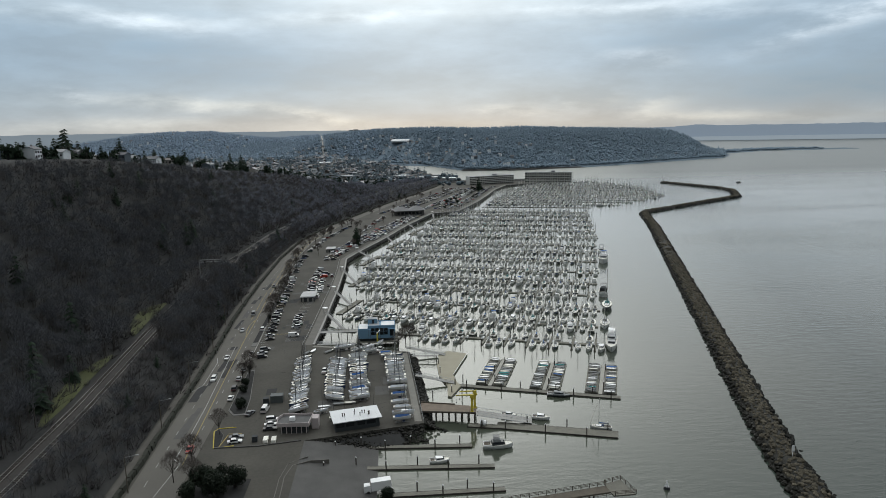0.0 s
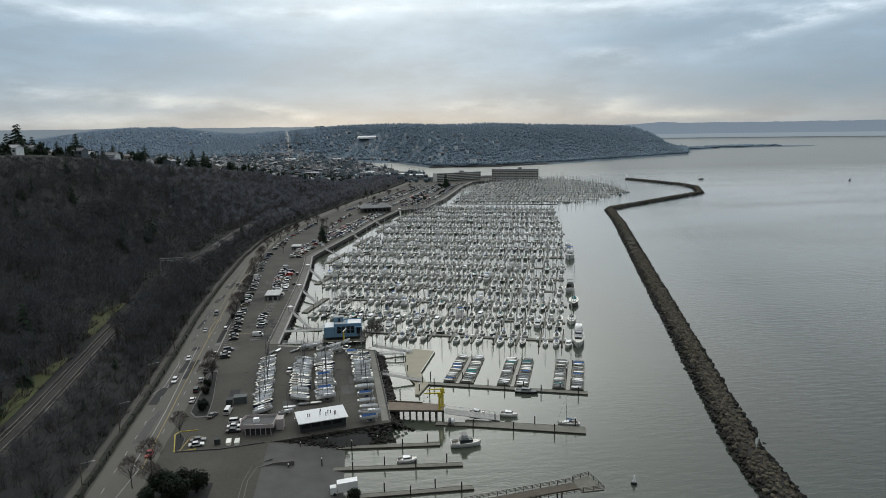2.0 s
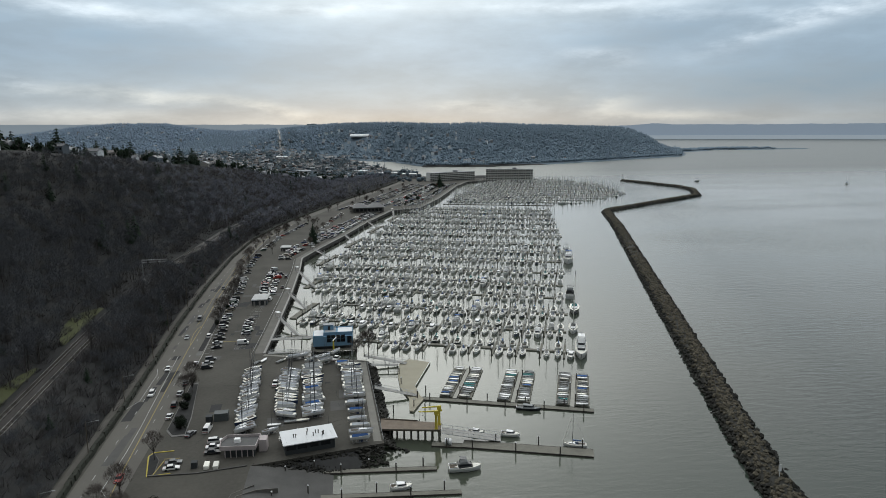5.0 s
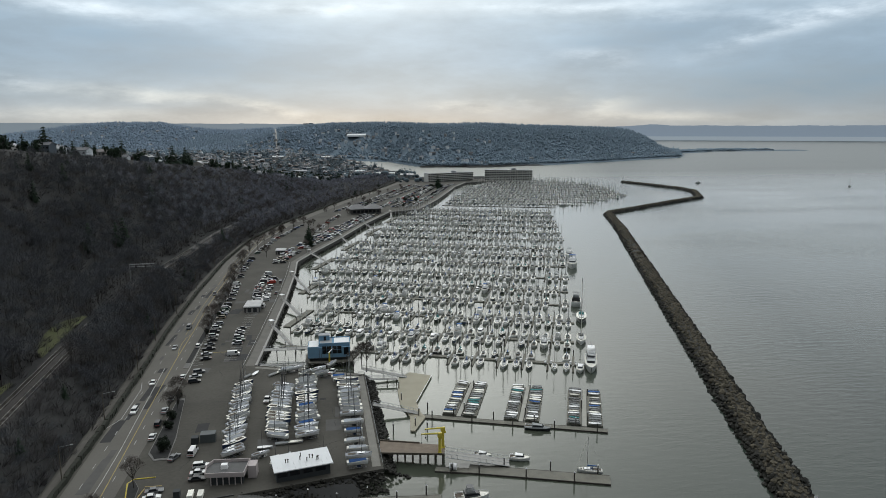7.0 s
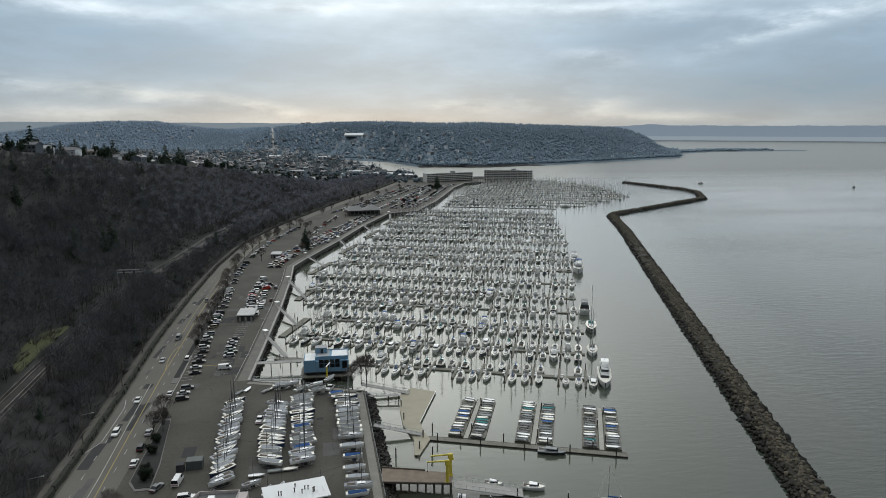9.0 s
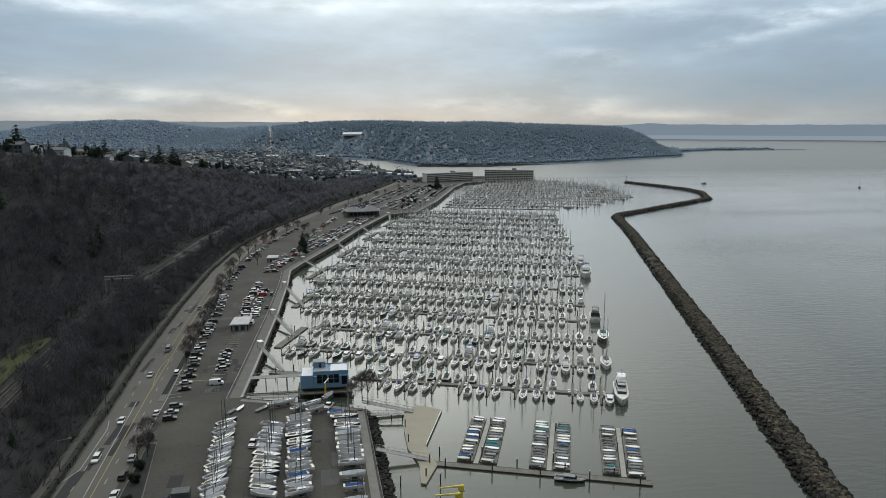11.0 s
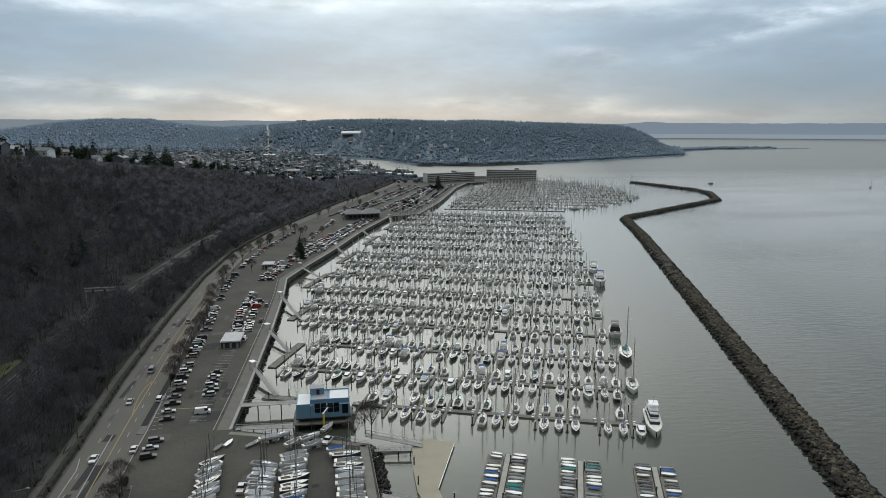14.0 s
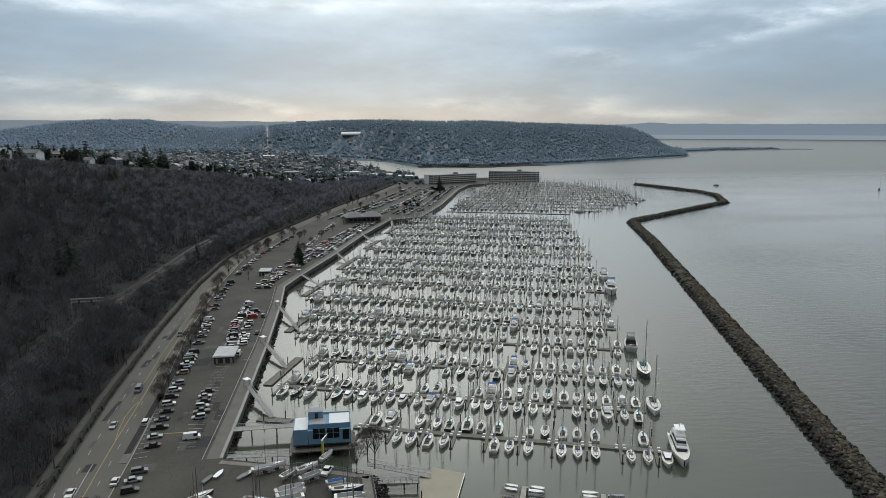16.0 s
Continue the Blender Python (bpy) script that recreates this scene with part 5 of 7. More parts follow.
# cars
def car_meshes(kind):
    L, W, H, hood, back = {"sedan": (4.6, 1.8, 1.42, 1.25, .85), "suv": (4.6, 1.88, 1.7, 1.1, .12), "van": (5.2, 2.0, 2.1, .75, .05), "pickup": (5.4, 1.95, 1.8, 1.35, 1.75)}[kind]
    belt = H * .58
    x0, x1 = -L / 2, L / 2
    prof = [(x0, .35), (x0 + .05, belt * .95), (x0 + back, belt), (x1 - hood, belt), (x1 - .15, belt * .82), (x1, .55), (x1 - .02, .3)]
    n = len(prof)
    body = Geo()
    V = [(x, -W / 2 * (.93 if z > .9 * belt else 1), z) for x, z in prof] + [(x, W / 2 * (.93 if z > .9 * belt else 1), z) for x, z in prof]
    body.add(V, [tuple(range(n))[::-1], tuple(range(n, 2 * n))] + [(i, (i + 1) % n, n + (i + 1) % n, n + i) for i in range(n)])
    c0, c1 = x0 + back, x1 - hood
    g0, g1 = c0 + (.45 if kind == "sedan" else .2), c1 - (.65 if kind != "van" else .35)
    w, wt = W / 2 * .92, W / 2 * .74
    glass = Geo().add([(c0, -w, belt), (c1, -w, belt), (c1, w, belt), (c0, w, belt), (g0, -wt, H - .06), (g1, -wt, H - .06), (g1, wt, H - .06), (g0, wt, H - .06)], [(4, 5, 6, 7), (0, 1, 5, 4), (1, 2, 6, 5), (2, 3, 7, 6), (3, 0, 4, 7)])
    roof = Geo().box(((g0 + g1) / 2, 0, H - .03), (g1 - g0 + .08, 2 * wt + .06, .07), taper=.96)
    if kind == "van":
        roof.add([(c0, -w - .01, belt), (c1 - 1.2, -w - .01, belt), (g1 - .9, -wt - .01, H - .06), (g0, -wt - .01, H - .06)], [(0, 1, 2, 3)])
        roof.add([(c0, w + .01, belt), (c1 - 1.2, w + .01, belt), (g1 - .9, wt + .01, H - .06), (g0, wt + .01, H - .06)], [(3, 2, 1, 0)])
    wheel = Geo().tube((0, -.11, 0), (0, .11, 0), .33, n=10)
    lamp = Geo().box((x1 - .03, 0, .62), (.06, W * .82, .13))
    tail = Geo().box((x0 + .01, 0, .75), (.06, W * .86, .14))
    return L, W, body, glass, roof, wheel, lamp, tail


LAMP_GLASS = mat("headlamp_glass", (.6, .6, .58), .15, vary=.05)
TAIL_RED = mat("tail_lamp_red", (.25, .02, .015), .3, vary=.05)
CAR_CACHE = {}
FAR_CARS = {}


def car(x, y, ang, kind="sedan", paint="silver", moving=False):
    key = (kind, paint)
    if y > 455:
        FAR_CARS.setdefault(key, []).append((x, y, LAND_Z, ang, 1, 1))
        return None
    if key not in CAR_CACHE:
        L, W, body, glass, roof, wheel, lamp, tail = car_meshes(kind)
        p = MATS["car_" + paint]
        CAR_CACHE[key] = (L, W, body.mesh("body", [p]), glass.mesh("glasshouse", [GLASS]), roof.mesh("roof", [p]), wheel.mesh("wheel", [BLACK]), lamp.mesh("headlights", [LAMP_GLASS]), tail.mesh("tail_lights", [TAIL_RED]))
    L, W, b, gl, ro, wh, la, ta = CAR_CACHE[key]
    word = {"sedan": "sedan", "suv": "sport utility car", "van": "van", "pickup": "pickup truck"}[kind]
    t = thing("car", f"{paint} {word} " + ("standing on the shore road" if moving else "parked on the asphalt lot"), "car", "cars on the road" if moving else "parked cars",
              at=pose(x, y, LAND_Z + (.04 if moving else .0), 0, 0, math.degrees(ang)))
    for nm, me in (("body", b), ("glasshouse", gl), ("roof", ro), ("headlight_strip", la), ("tail_light_strip", ta)):
        new(nm, me).parent = t
    for sx in (-1, 1):
        for sy in (-1, 1):
            o = new("wheel", wh)
            o.parent, o.location = t, (sx * L * .3, sy * (W / 2 - .1), .33)
    return t


NORTH = math.radians(93)
for x, y, k, p in ((-76.4, 423.6, "suv", "black"), (-76.2, 356.5, "van", "grey"), (-75.6, 326.2, "sedan", "silver"), (-73.6, 284.3, "sedan", "white"), (-72.7, 258, "suv", "white"), (-64.5, 196, "sedan", "red")):
    car(x, y, NORTH + math.pi, k, p, True)
for x, y, k, p in ((-61.3, 236.8, "sedan", "white"), (-62.1, 246.6, "suv", "black"), (-62.7, 257, "sedan", "silver"), (-63, 267.4, "sedan", "grey"), (-63.9, 288.9, "sedan", "white"), (-66, 327, "suv", "white")):
    car(x, y, NORTH, k, p, True)
for x, y, a, k, p in ((-59, 293.9, .25, "suv", "grey"), (-59.3, 289.1, .25, "sedan", "silver"), (-58.6, 283.5, .25, "suv", "black"), (-49, 313.5, .12, "van", "white"), (-29.4, 261.4, 1.5, "pickup", "white"),
                      (-42.6, 215.6, .1, "suv", "white"), (-42.5, 211.8, .1, "sedan", "white"), (-42.2, 208.4, .1, "sedan", "black"), (-51.8, 200.1, .15, "sedan", "white"), (-52, 203.4, .15, "sedan", "grey"),
                      (-46.7, 224.4, 1.5, "van", "white"), (-51.4, 222, 1.2, "sedan", "grey"), (-7.3, 286, 1.2, "pickup", "white"), (-45.9, 391.6, 1.5, "van", "white"), (-41.7, 421, 1.5, "sedan", "black"), (-41.9, 450, 1.5, "suv", "grey")):
    car(x, y, a, k, p)
ROW_A = [(309, -59.4), (320, -60.7), (330, -61.2), (345, -62.4), (360, -63.5), (410, -65.5), (455, -68), (500, -70.5), (560, -68.5), (620, -61), (700, -44)]
ROW_C = [(327, -49.5), (350, -51.2), (375, -52), (405, -51), (430, -53.5), (470, -52.5), (520, -51), (560, -46), (620, -29), (700, -4), (790, 24)]
ROW_D = [(400, -46), (430, -47.5), (470, -47), (520, -45.5), (560, -40), (620, -23), (700, 2), (790, 30)]
rc = random.Random(21)
KINDS, PAINT = ("sedan", "suv", "van", "pickup"), ("white", "silver", "grey", "black", "red", "blue", "green", "tan")


def fill_row(line, y0, y1, step, ang, fill):
    y = y0
    while y < y1:
        if rc.random() < fill:
            a = ang + rc.choice((0, math.pi)) + rc.uniform(-.03, .03)
            car(lerp_line(line, y) + rc.uniform(-.3, .3), y, a, rc.choices(KINDS, (6, 5, .7, 1.2))[0], rc.choices(PAINT, (7, 6, 5, 6, 1.3, 2, .8, 1))[0])
        y += step


fill_row(ROW_A, 309.5, 361, 6.4, .22, 1.0)
fill_row(ROW_A, 372, 700, 3.4, .22, .5)
fill_row(ROW_C, 328.5, 352, 4.6, .12, 1.0)
fill_row(ROW_C, 401, 480, 3.3, .15, .62)
fill_row(ROW_D, 402, 480, 3.3, .15, .4)
fill_row(ROW_C, 512, 790, 3.2, .0, .6)
fill_row(ROW_D, 512, 790, 3.2, .0, .55)
fill_row([(560, -30), (700, 8), (790, 38)], 600, 780, 3.3, .3, .55)
fill_row([(800, 0), (900, 40), (1000, 75), (1150, 128)], 830, 1120, 3.6, .4, .6)
fill_row([(640, -30), (700, -22), (780, -8)], 640, 770, 3.4, .2, .6)
fill_row([(800, -8), (900, 31), (1000, 65), (1150, 116)], 820, 1140, 3.6, .4, .6)
fill_row([(820, 30), (900, 58), (1000, 93), (1150, 143)], 840, 1120, 3.6, .4, .6)
fill_row([(800, -16), (900, 22), (1000, 55), (1150, 105)], 800, 1150, 3.6, .4, .55)
fill_row([(800, 22), (900, 66), (1000, 103), (1150, 150)], 840, 1110, 3.8, .4, .5)
for inset in (12, 19, 31, 37, 49):
    fill_row([(y, shorex(y) - inset) for y in range(820, 1180, 20)], 835, 1150, 3.6, .4, .5)
fill_row([(y, shorex(y) - 12) for y in range(500, 800, 20)], 520, 770, 3.4, .3, .4)

ms, car_mats = [], [MATS["car_" + k] for k in PAINTS] + [GLASS, BLACK]
for (kind, paint), rows in FAR_CARS.items():
    L, W, body, glass, roof, wheel, lamp, tail = car_meshes(kind)
    pi = list(PAINTS).index(paint)
    g = Geo().put(body, mi=pi).put(glass, mi=len(PAINTS)).put(roof, mi=pi)
    for sx in (-1, 1):
        g.box((sx * L * .3, 0, .3), (.6, W - .04, .6), len(PAINTS) + 1)
    ms.append(swarm("c", g, rows, car_mats))
tagged(new("far_parked_cars", join_meshes("far_parked_cars", ms, car_mats)), "rows of parked cars on the far lots", "cars", kind="stuff")


# buildings on the shore
def clubhouse():
    t = thing("clubhouse", "two-storey blue clubhouse on piles with large dark windows", "building")
    x0, x1, y0, y1 = -17.6, -.4, 302.6, 312.6
    cx, cy, w, d = (x0 + x1) / 2, (y0 + y1) / 2, x1 - x0, y1 - y0
    part("deck", Geo().box((cx, cy - .2, 2.35), (w + 2.4, d + 2.6, .35)), WOOD, t)
    # dark-coloured box in place of the shaded recess under the house
    part("lower_wall", Geo().box((cx, cy + .6, 3.3), (w - 1.2, d - 1.6, 1.6)), DARKWALL, t)
    part("wall", Geo().box((cx, cy, 6.0), (w, d, 4.6)), BLUE_WALL, t)
    part("upper_wall", Geo().box((cx + 2.2, cy + .3, 8.6), (w - 4.6, d - 1.4, 1.6)), BLUE_WALL, t)
    part("roof", Geo().box((cx + 5.2, cy + .3, 9.47), (w - 11, d - 2.0, .16)), ROOF_W, t)
    part("roof", Geo().box((cx - 1.2, cy + .3, 9.46), (4.8, d - 2.0, .14)), ROOF_G, t)
    part("terrace", Geo().box((x0 + 2.3, cy, 8.36), (4.0, d - .5, .14)), ROOF_W, t)
    for a, b, c_, e in ((cx + 2.2, cy - 3.9, w - 4.6, .2), (cx + 2.2, cy + 4.5, w - 4.6, .2), (x1 - .1, cy + .3, .2, d - 1.6)):
        part("parapet", Geo().box((a, b, 9.65), (c_, e, .5)), BLUE_WALL, t)
    part("parapet", Geo().box((x0 + 2.3, y0 + .1, 8.55), (4.4, .2, .5)), BLUE_WALL, t)
    part("stair_house", Geo().box((x0 + 6.6, cy + 2.6, 10.4), (4.4, 3.2, 2.4)), BLUE_WALL, t)
    part("stair_house_roof", Geo().box((x0 + 6.6, cy + 2.6, 11.68), (4.7, 3.5, .16)), ROOF_G, t)
    part("stair_door", Geo().box((x0 + 6.9, cy + .97, 10.3), (1.0, .08, 1.9)), GLASS, t)
    for i in range(4):     # window wall of two-storey bays
        X = x0 + 6.8 + i * 1.95 + (.25 if i > 1 else 0)
        wn = part("window", Geo().box((X, y0 - .03, 7.35), (1.75, .08, 3.3)), GLASS, t)
        part("frame", Geo().box((X, y0 - .09, 7.35), (1.8, .06, .08)).box((X - .9, y0 - .09, 7.35), (.08, .06, 3.3)).box((X, y0 - .09, 8.98), (1.8, .06, .08)), BLUE_WALL, wn)
    part("window", Geo().box((x1 - 1.5, y0 - .03, 6.6), (1.9, .08, 3.1)), GLASS, t)
    for i in range(4):
        part("window", Geo().box((x1 + .03, y0 + 1.6 + i * 2.2, 7.0), (.08, 1.6, 1.7)), GLASS, t)
    part("fascia", Geo().box((cx, y0 - .06, 3.85), (w + .1, .12, .3)), DARKWALL, t)
    for i in range(5):
        for j in range(3):
            part("pile", Geo().tube((x0 + .6 + i * (w - 1.2) / 4, y0 + .4 + j * (d - .8) / 2, -4), (x0 + .6 + i * (w - 1.2) / 4, y0 + .4 + j * (d - .8) / 2, 2.2), .22, n=7), PILE, t)


clubhouse()


def trestle(name, a, b, z, w, label, truss=True):
    t = gangway(name, a, b, z, z, w, label)
    d = Vector((b[0] - a[0], b[1] - a[1]))
    for i in (0.3, 0.7, 0.98):
        p = Vector(a) + d * i
        part("pile", Geo().tube((p.x, p.y, -4), (p.x, p.y, z - .15), .2, n=6), PILE, t)


trestle("footbridge", (-37.5, 318), (-18, 318.2), LAND_Z + .2, 3.0, "pale truss footbridge from seawall to clubhouse")
trestle("footbridge", (-36.5, 300.5), (-18, 299.2), LAND_Z - .4, 1.6, "dark truss footbridge beside the boatyard")


def shed():
    """Long low building with a white roof at the yard's front."""
    t = thing("yard_building", "long low dark building with white metal roof", "building", at=pose(-14.2, 208.5, LAND_Z, 0, 0, 13))
    part("wall", Geo().box((0, .2, 1.7), (14.6, 7.0, 3.4)), DARKWALL, t)
    part("roof", Geo().add([(-8, -4.2, 3.6), (8, -4.2, 3.6), (8, 4.4, 4.3), (-8, 4.4, 4.3), (-8, -4.2, 3.4), (8, -4.2, 3.4), (8, 4.4, 4.1), (-8, 4.4, 4.1)], [(0, 1, 2, 3), (7, 6, 5, 4), (0, 4, 5, 1), (1, 5, 6, 2), (2, 6, 7, 3), (3, 7, 4, 0)]), ROOF_W, t)
    for i in range(10):
        x = -6.8 + i * 1.5
        part("roof_seam", Geo().box((x, .1, 3.97), (.06, 8.5, .06)).mesh("roof_seam", [ROOF_W]), None, t).rotation_euler = (0.0, 0, 0)
    for x, w in ((-5.6, 2.6), (-2.4, 2.6), (1.2, 2.4), (4.6, 2.8)):
        part("window", Geo().box((x, -3.33, 2.0), (w, .08, 1.1)), GLASS, t)
    part("fascia", Geo().box((0, -4.22, 3.46), (16.05, .08, .26)), WHITE, t)
    r = random.Random(9)
    for i in range(9):
        x, y = r.uniform(-5.5, 5.5), r.uniform(-1.5, 2.2)
        part("roof_vent", Geo().tube((x, y, 3.8), (x, y, 4.9 + r.uniform(-.3, .3)), .14, n=6).tube((x, y, 4.8), (x, y, 5.0), .22, n=6), PILE, t)


shed()


def pink_house():
    t = thing("yard_office", "low pale pink building with a flat roof deck", "building", at=pose(-33.6, 208, LAND_Z, 0, 0, -2))
    part("wall", Geo().box((0, .4, 1.3), (8.4, 6.6, 2.6)), DARKWALL, t)
    part("roof_deck", Geo().prism([(-5.6, -3.4), (4.6, -3.8), (5.0, 4.0), (-5.0, 4.2), (-6.2, 1.0)], 2.6, 2.9), mat("dark_roof_felt", (.10, .10, .098), .85, vary=.25, scale=.5), t)
    P = [(-5.6, -3.4), (4.6, -3.8), (5.0, 4.0), (-5.0, 4.2), (-6.2, 1.0)]
    for a, b in zip(P, P[1:] + P[:1]):
        part("parapet", poly_strip([a, b], -.1, .12, 2.4, 3.7), PINK, t)
    part("side_box", Geo().box((6.2, 1.2, 1.9), (2.2, 3.4, 3.6)), PINK, t)
    part("skylight", Geo().box((-1.3, .6, 3.5), (1.8, 1.5, 1.2), taper=.9), WHITE, t)
    for i in range(6):
        part("post", Geo().box((-4.2 + i * 1.6, -3.3, 1.3), (.25, .25, 2.6)), PINK, t)


pink_house()


ROOF_KIOSK = mat("weathered_pale_roof", (.46, .46, .45), .8, vary=.2, scale=.4)


def flat_roof_kiosk(x, y, w, d, h, label, roof=ROOF_KIOSK):
    t = thing("kiosk", label, "building", "small lot buildings", at=pose(x, y, LAND_Z, 0, 0, -1))
    part("wall", Geo().box((0, 0, h / 2), (w - .8, d - 1, h)), DARKWALL, t)
    part("roof", Geo().box((0, 0, h + .2), (w, d, .4), taper=.97), roof, t)
    part("fascia", Geo().box((0, -d / 2 - .03, h + .1), (w, .08, .5)), WHITE, t)
    for i in range(3):
        part("door", Geo().box((-w / 2 + 1.6 + i * (w - 3) / 2, -d / 2 + .47, 1.05), (.95, .08, 2.1)), CONC, t)


flat_roof_kiosk(-50.2, 388, 8.6, 13, 2.9, "small dark restroom building with white flat roof")
flat_roof_kiosk(-51, 551, 7.6, 10, 2.9, "small restroom building with white flat roof")
# low restaurant with a broad hipped roof
t = thing("waterside_building", "broad low grey building with a shallow hipped roof", "building", at=Matrix.Translation((19, 788, LAND_Z)) @ Matrix.Rotation(.14, 4, "Z") @ Matrix.Diagonal((.72, .8, 1.35, 1)))
part("wall", Geo().box((0, 0, 2), (46, 22, 4)), mat("grey_wall", (.07, .068, .064), .8, vary=.15), t)
for sx in (-1, 1):
    part("roof", Geo().add([(sx * 13 - 14, -14, 4.2), (sx * 13 + 14, -14, 4.2), (sx * 13 + 14, 14, 4.2), (sx * 13 - 14, 14, 4.2), (sx * 13 - 3, 0, 7.4), (sx * 13 + 3, 0, 7.4)], [(0, 1, 5, 4), (1, 2, 5), (2, 3, 4, 5), (3, 0, 4), (3, 2, 1, 0)]), mat("weathered_slate_roof", (.15, .15, .15), .7, vary=.2), t)
for i in range(7):
    part("window", Geo().box((-18 + i * 6, -11.05, 2.1), (4.6, .1, 2.0)), GLASS, t)


# hoist pier with two yellow davit cranes
def hoist():
    t = thing("hoist_pier", "timber hoist pier on dark piles", "pier")
    part("deck", Geo().prism([(7.8, 216.6), (26.3, 213.2), (27.6, 219), (8.2, 224.8)], 3.05, 3.4), mat("brown_pier_planks", (.165, .130, .098), .85, vary=.35, scale=.5, fine=4, bump=.3), t)
    for i in range(9):
        k = i / 8
        for (ax, ay), (bx, by) in (((8.5, 217.1), (26, 213.9)), ((8.8, 223.6), (27, 218.4))):
            part("pile", Geo().tube((ax + (bx - ax) * k, ay + (by - ay) * k, -4), (ax + (bx - ax) * k, ay + (by - ay) * k, 3.05), .22, n=7), TIMBER, t)
    part("edge_beam", poly_strip([(7.8, 216.6), (26.3, 213.2)], -.2, .1, 3.3, 3.75), TIMBER, t)
    part("edge_beam", poly_strip([(8.2, 224.8), (20, 221.4)], -.2, .1, 3.3, 3.75), TIMBER, t)
    for x, y, a in ((25.2, 214.0, math.radians(185)), (26.6, 217.6, math.radians(190))):
        c = thing("davit_crane", "bright yellow fixed davit crane on the hoist pier", "crane", "hoist cranes", at=pose(x, y, 3.4, 0, 0, math.degrees(a)))
        part("base", Geo().tube((0, 0, 0), (0, 0, .5), .65, .5, 10), YELLOW, c)
        part("column", Geo().tube((0, 0, .4), (0, 0, 5.4), .45, .4, 10), YELLOW, c)
        part("head", Geo().box((0, 0, 5.8), (1.3, .9, 1.2), taper=.85), YELLOW, c)
        part("boom", Geo().tube((-.6, 0, 6.2), (5.6, 0, 6.6), .3, .18, 6), YELLOW, c)
        part("winch", Geo().tube((-.5, -.5, 5.0), (-.5, .5, 5.0), .35, n=8), YELLOW, c)
        part("hoist_line", Geo().tube((5.4, 0, 6.4), (5.4, 0, 4.0), .03, n=4).box((5.4, 0, 3.9), (.25, .25, .4)), BLACK, c)
    c = thing("davit_crane", "small yellow davit crane at the boatyard edge", "crane", "hoist cranes", at=pose(-8.6, 295.0, LAND_Z, 0, 0, 60))
    part("column", Geo().tube((0, 0, 0), (0, 0, 5.6), .38, .32, 10), YELLOW, c)
    part("boom", Geo().tube((-.6, 0, 5.5), (2.6, 0, 6.3), .24, .16, 6), WHITE, c)


hoist()
gangway("gangway", (26.9, 213.4), (45.2, 210.4), 3.35, .75, 4.2, "wide truss gangway from the hoist pier to the float")
plank_dock("hoist_float", (23.4, 210.6), (32.6, 208.2), 2.6, "short timber float below the hoist", 1)
t = thing("banded_tank", "white tank with dark bands on the hoist float", "tank")
part("tank", Geo().tube((27.4, 209.6, 1.4), (29.4, 209.1, 1.4), 1.0, n=12), WHITE, t)
part("band", Geo().tube((28.2, 209.4, 1.4), (28.5, 209.33, 1.4), 1.03, n=12), BLACK, t)
# sandy-coloured float platform and its gangways
fl = thing("float_platform", "broad pale plywood float platform", "dock")
part("deck", Geo().prism([(18.3, 284.5), (23, 289.8), (31.4, 284.6), (22.8, 259), (23.6, 250), (24.6, 246.2), (20, 236), (18.6, 236.5), (19.4, 247), (17, 258), (17, 271)], .1, .6), mat("pale_plywood", (.31, .285, .215), .85, vary=.14, scale=.2), fl)
part("rail", Geo().tube((31.4, 284.6, .75), (22.8, 259, .75), .14, n=5), WHITE, fl)
gangway("gangway", (4.2, 289.0), (21.5, 284.4), LAND_Z + .1, .75, 2.0, "long pale truss gangway from boatyard to float")
gangway("gangway", (7.2, 253), (22.4, 249.4), LAND_Z + .1, .75, 1.8, "long pale truss gangway from boatyard to float")
trestle("footbridge", (4.5, 281), (17.5, 279.5), LAND_Z - 1.2, 1.2, "dark low truss bridge beside the float")
for x, y in ((22.5, 247.8), (17.6, 262), (17.6, 273), (20.5, 240), (13, 236.5), (11, 226.5), (26, 252), (24, 236)):
    p = thing("mooring_pile", "dark timber mooring pile standing in the water", "pile", "mooring piles", at=pose(x, y, 0))
    new("shaft", pile_mesh).parent = p
    new("pile_cap", cap_mesh).parent = p


# fishing pier
def fishing_pier():
    t = thing("fishing_pier", "dark timber fishing pier with railings on piles", "pier")
    a, b = (-5, 146.5), (56, 157.2)
    part("deck", poly_strip([a, b], -1.6, 1.6, 4.4, 4.75), TIMBER, t)
    part("head", Geo().prism([(55, 153.4), (61, 153.6), (59.4, 161.2), (54.4, 159.6)], 4.4, 4.76), WOOD, t)
    out = [[(-5, 148.2), (54.6, 158.8), (54.4, 159.6), (59.4, 161.2), (61, 153.6), (55.4, 153.4), (-5, 144.8)]]
    for pl in out:
        for h in (.5, .85, 1.2):
            g = Geo()
            for p, q in zip(pl, pl[1:]):
                g.tube((*p, 4.75 + h), (*q, 4.75 + h), .07, n=4)
            part("rail", g, TIMBER, t)
        post = Geo().box((0, 0, .6), (.14, .14, 1.2)).mesh("post", [TIMBER])
        for x, y, _ in along(pl, 2.4):
            o = new("post", post)
            o.parent, o.location = t, (x, y, 4.75)
    pm = Geo().tube((0, 0, -5), (0, 0, 4.4), .22, n=7).mesh("pile", [PILE])
    for x, y, ang in along([a, b], 6):
        for s in (-1.3, 1.3):
            o = new("pile", pm)
            o.parent, o.location = t, (x - math.sin(ang) * s, y + math.cos(ang) * s, 0)


fishing_pier()
by = thing("harbour_buoy", "small dark channel buoy floating in the water", "buoy", at=pose(73.3, 163.3, 0))
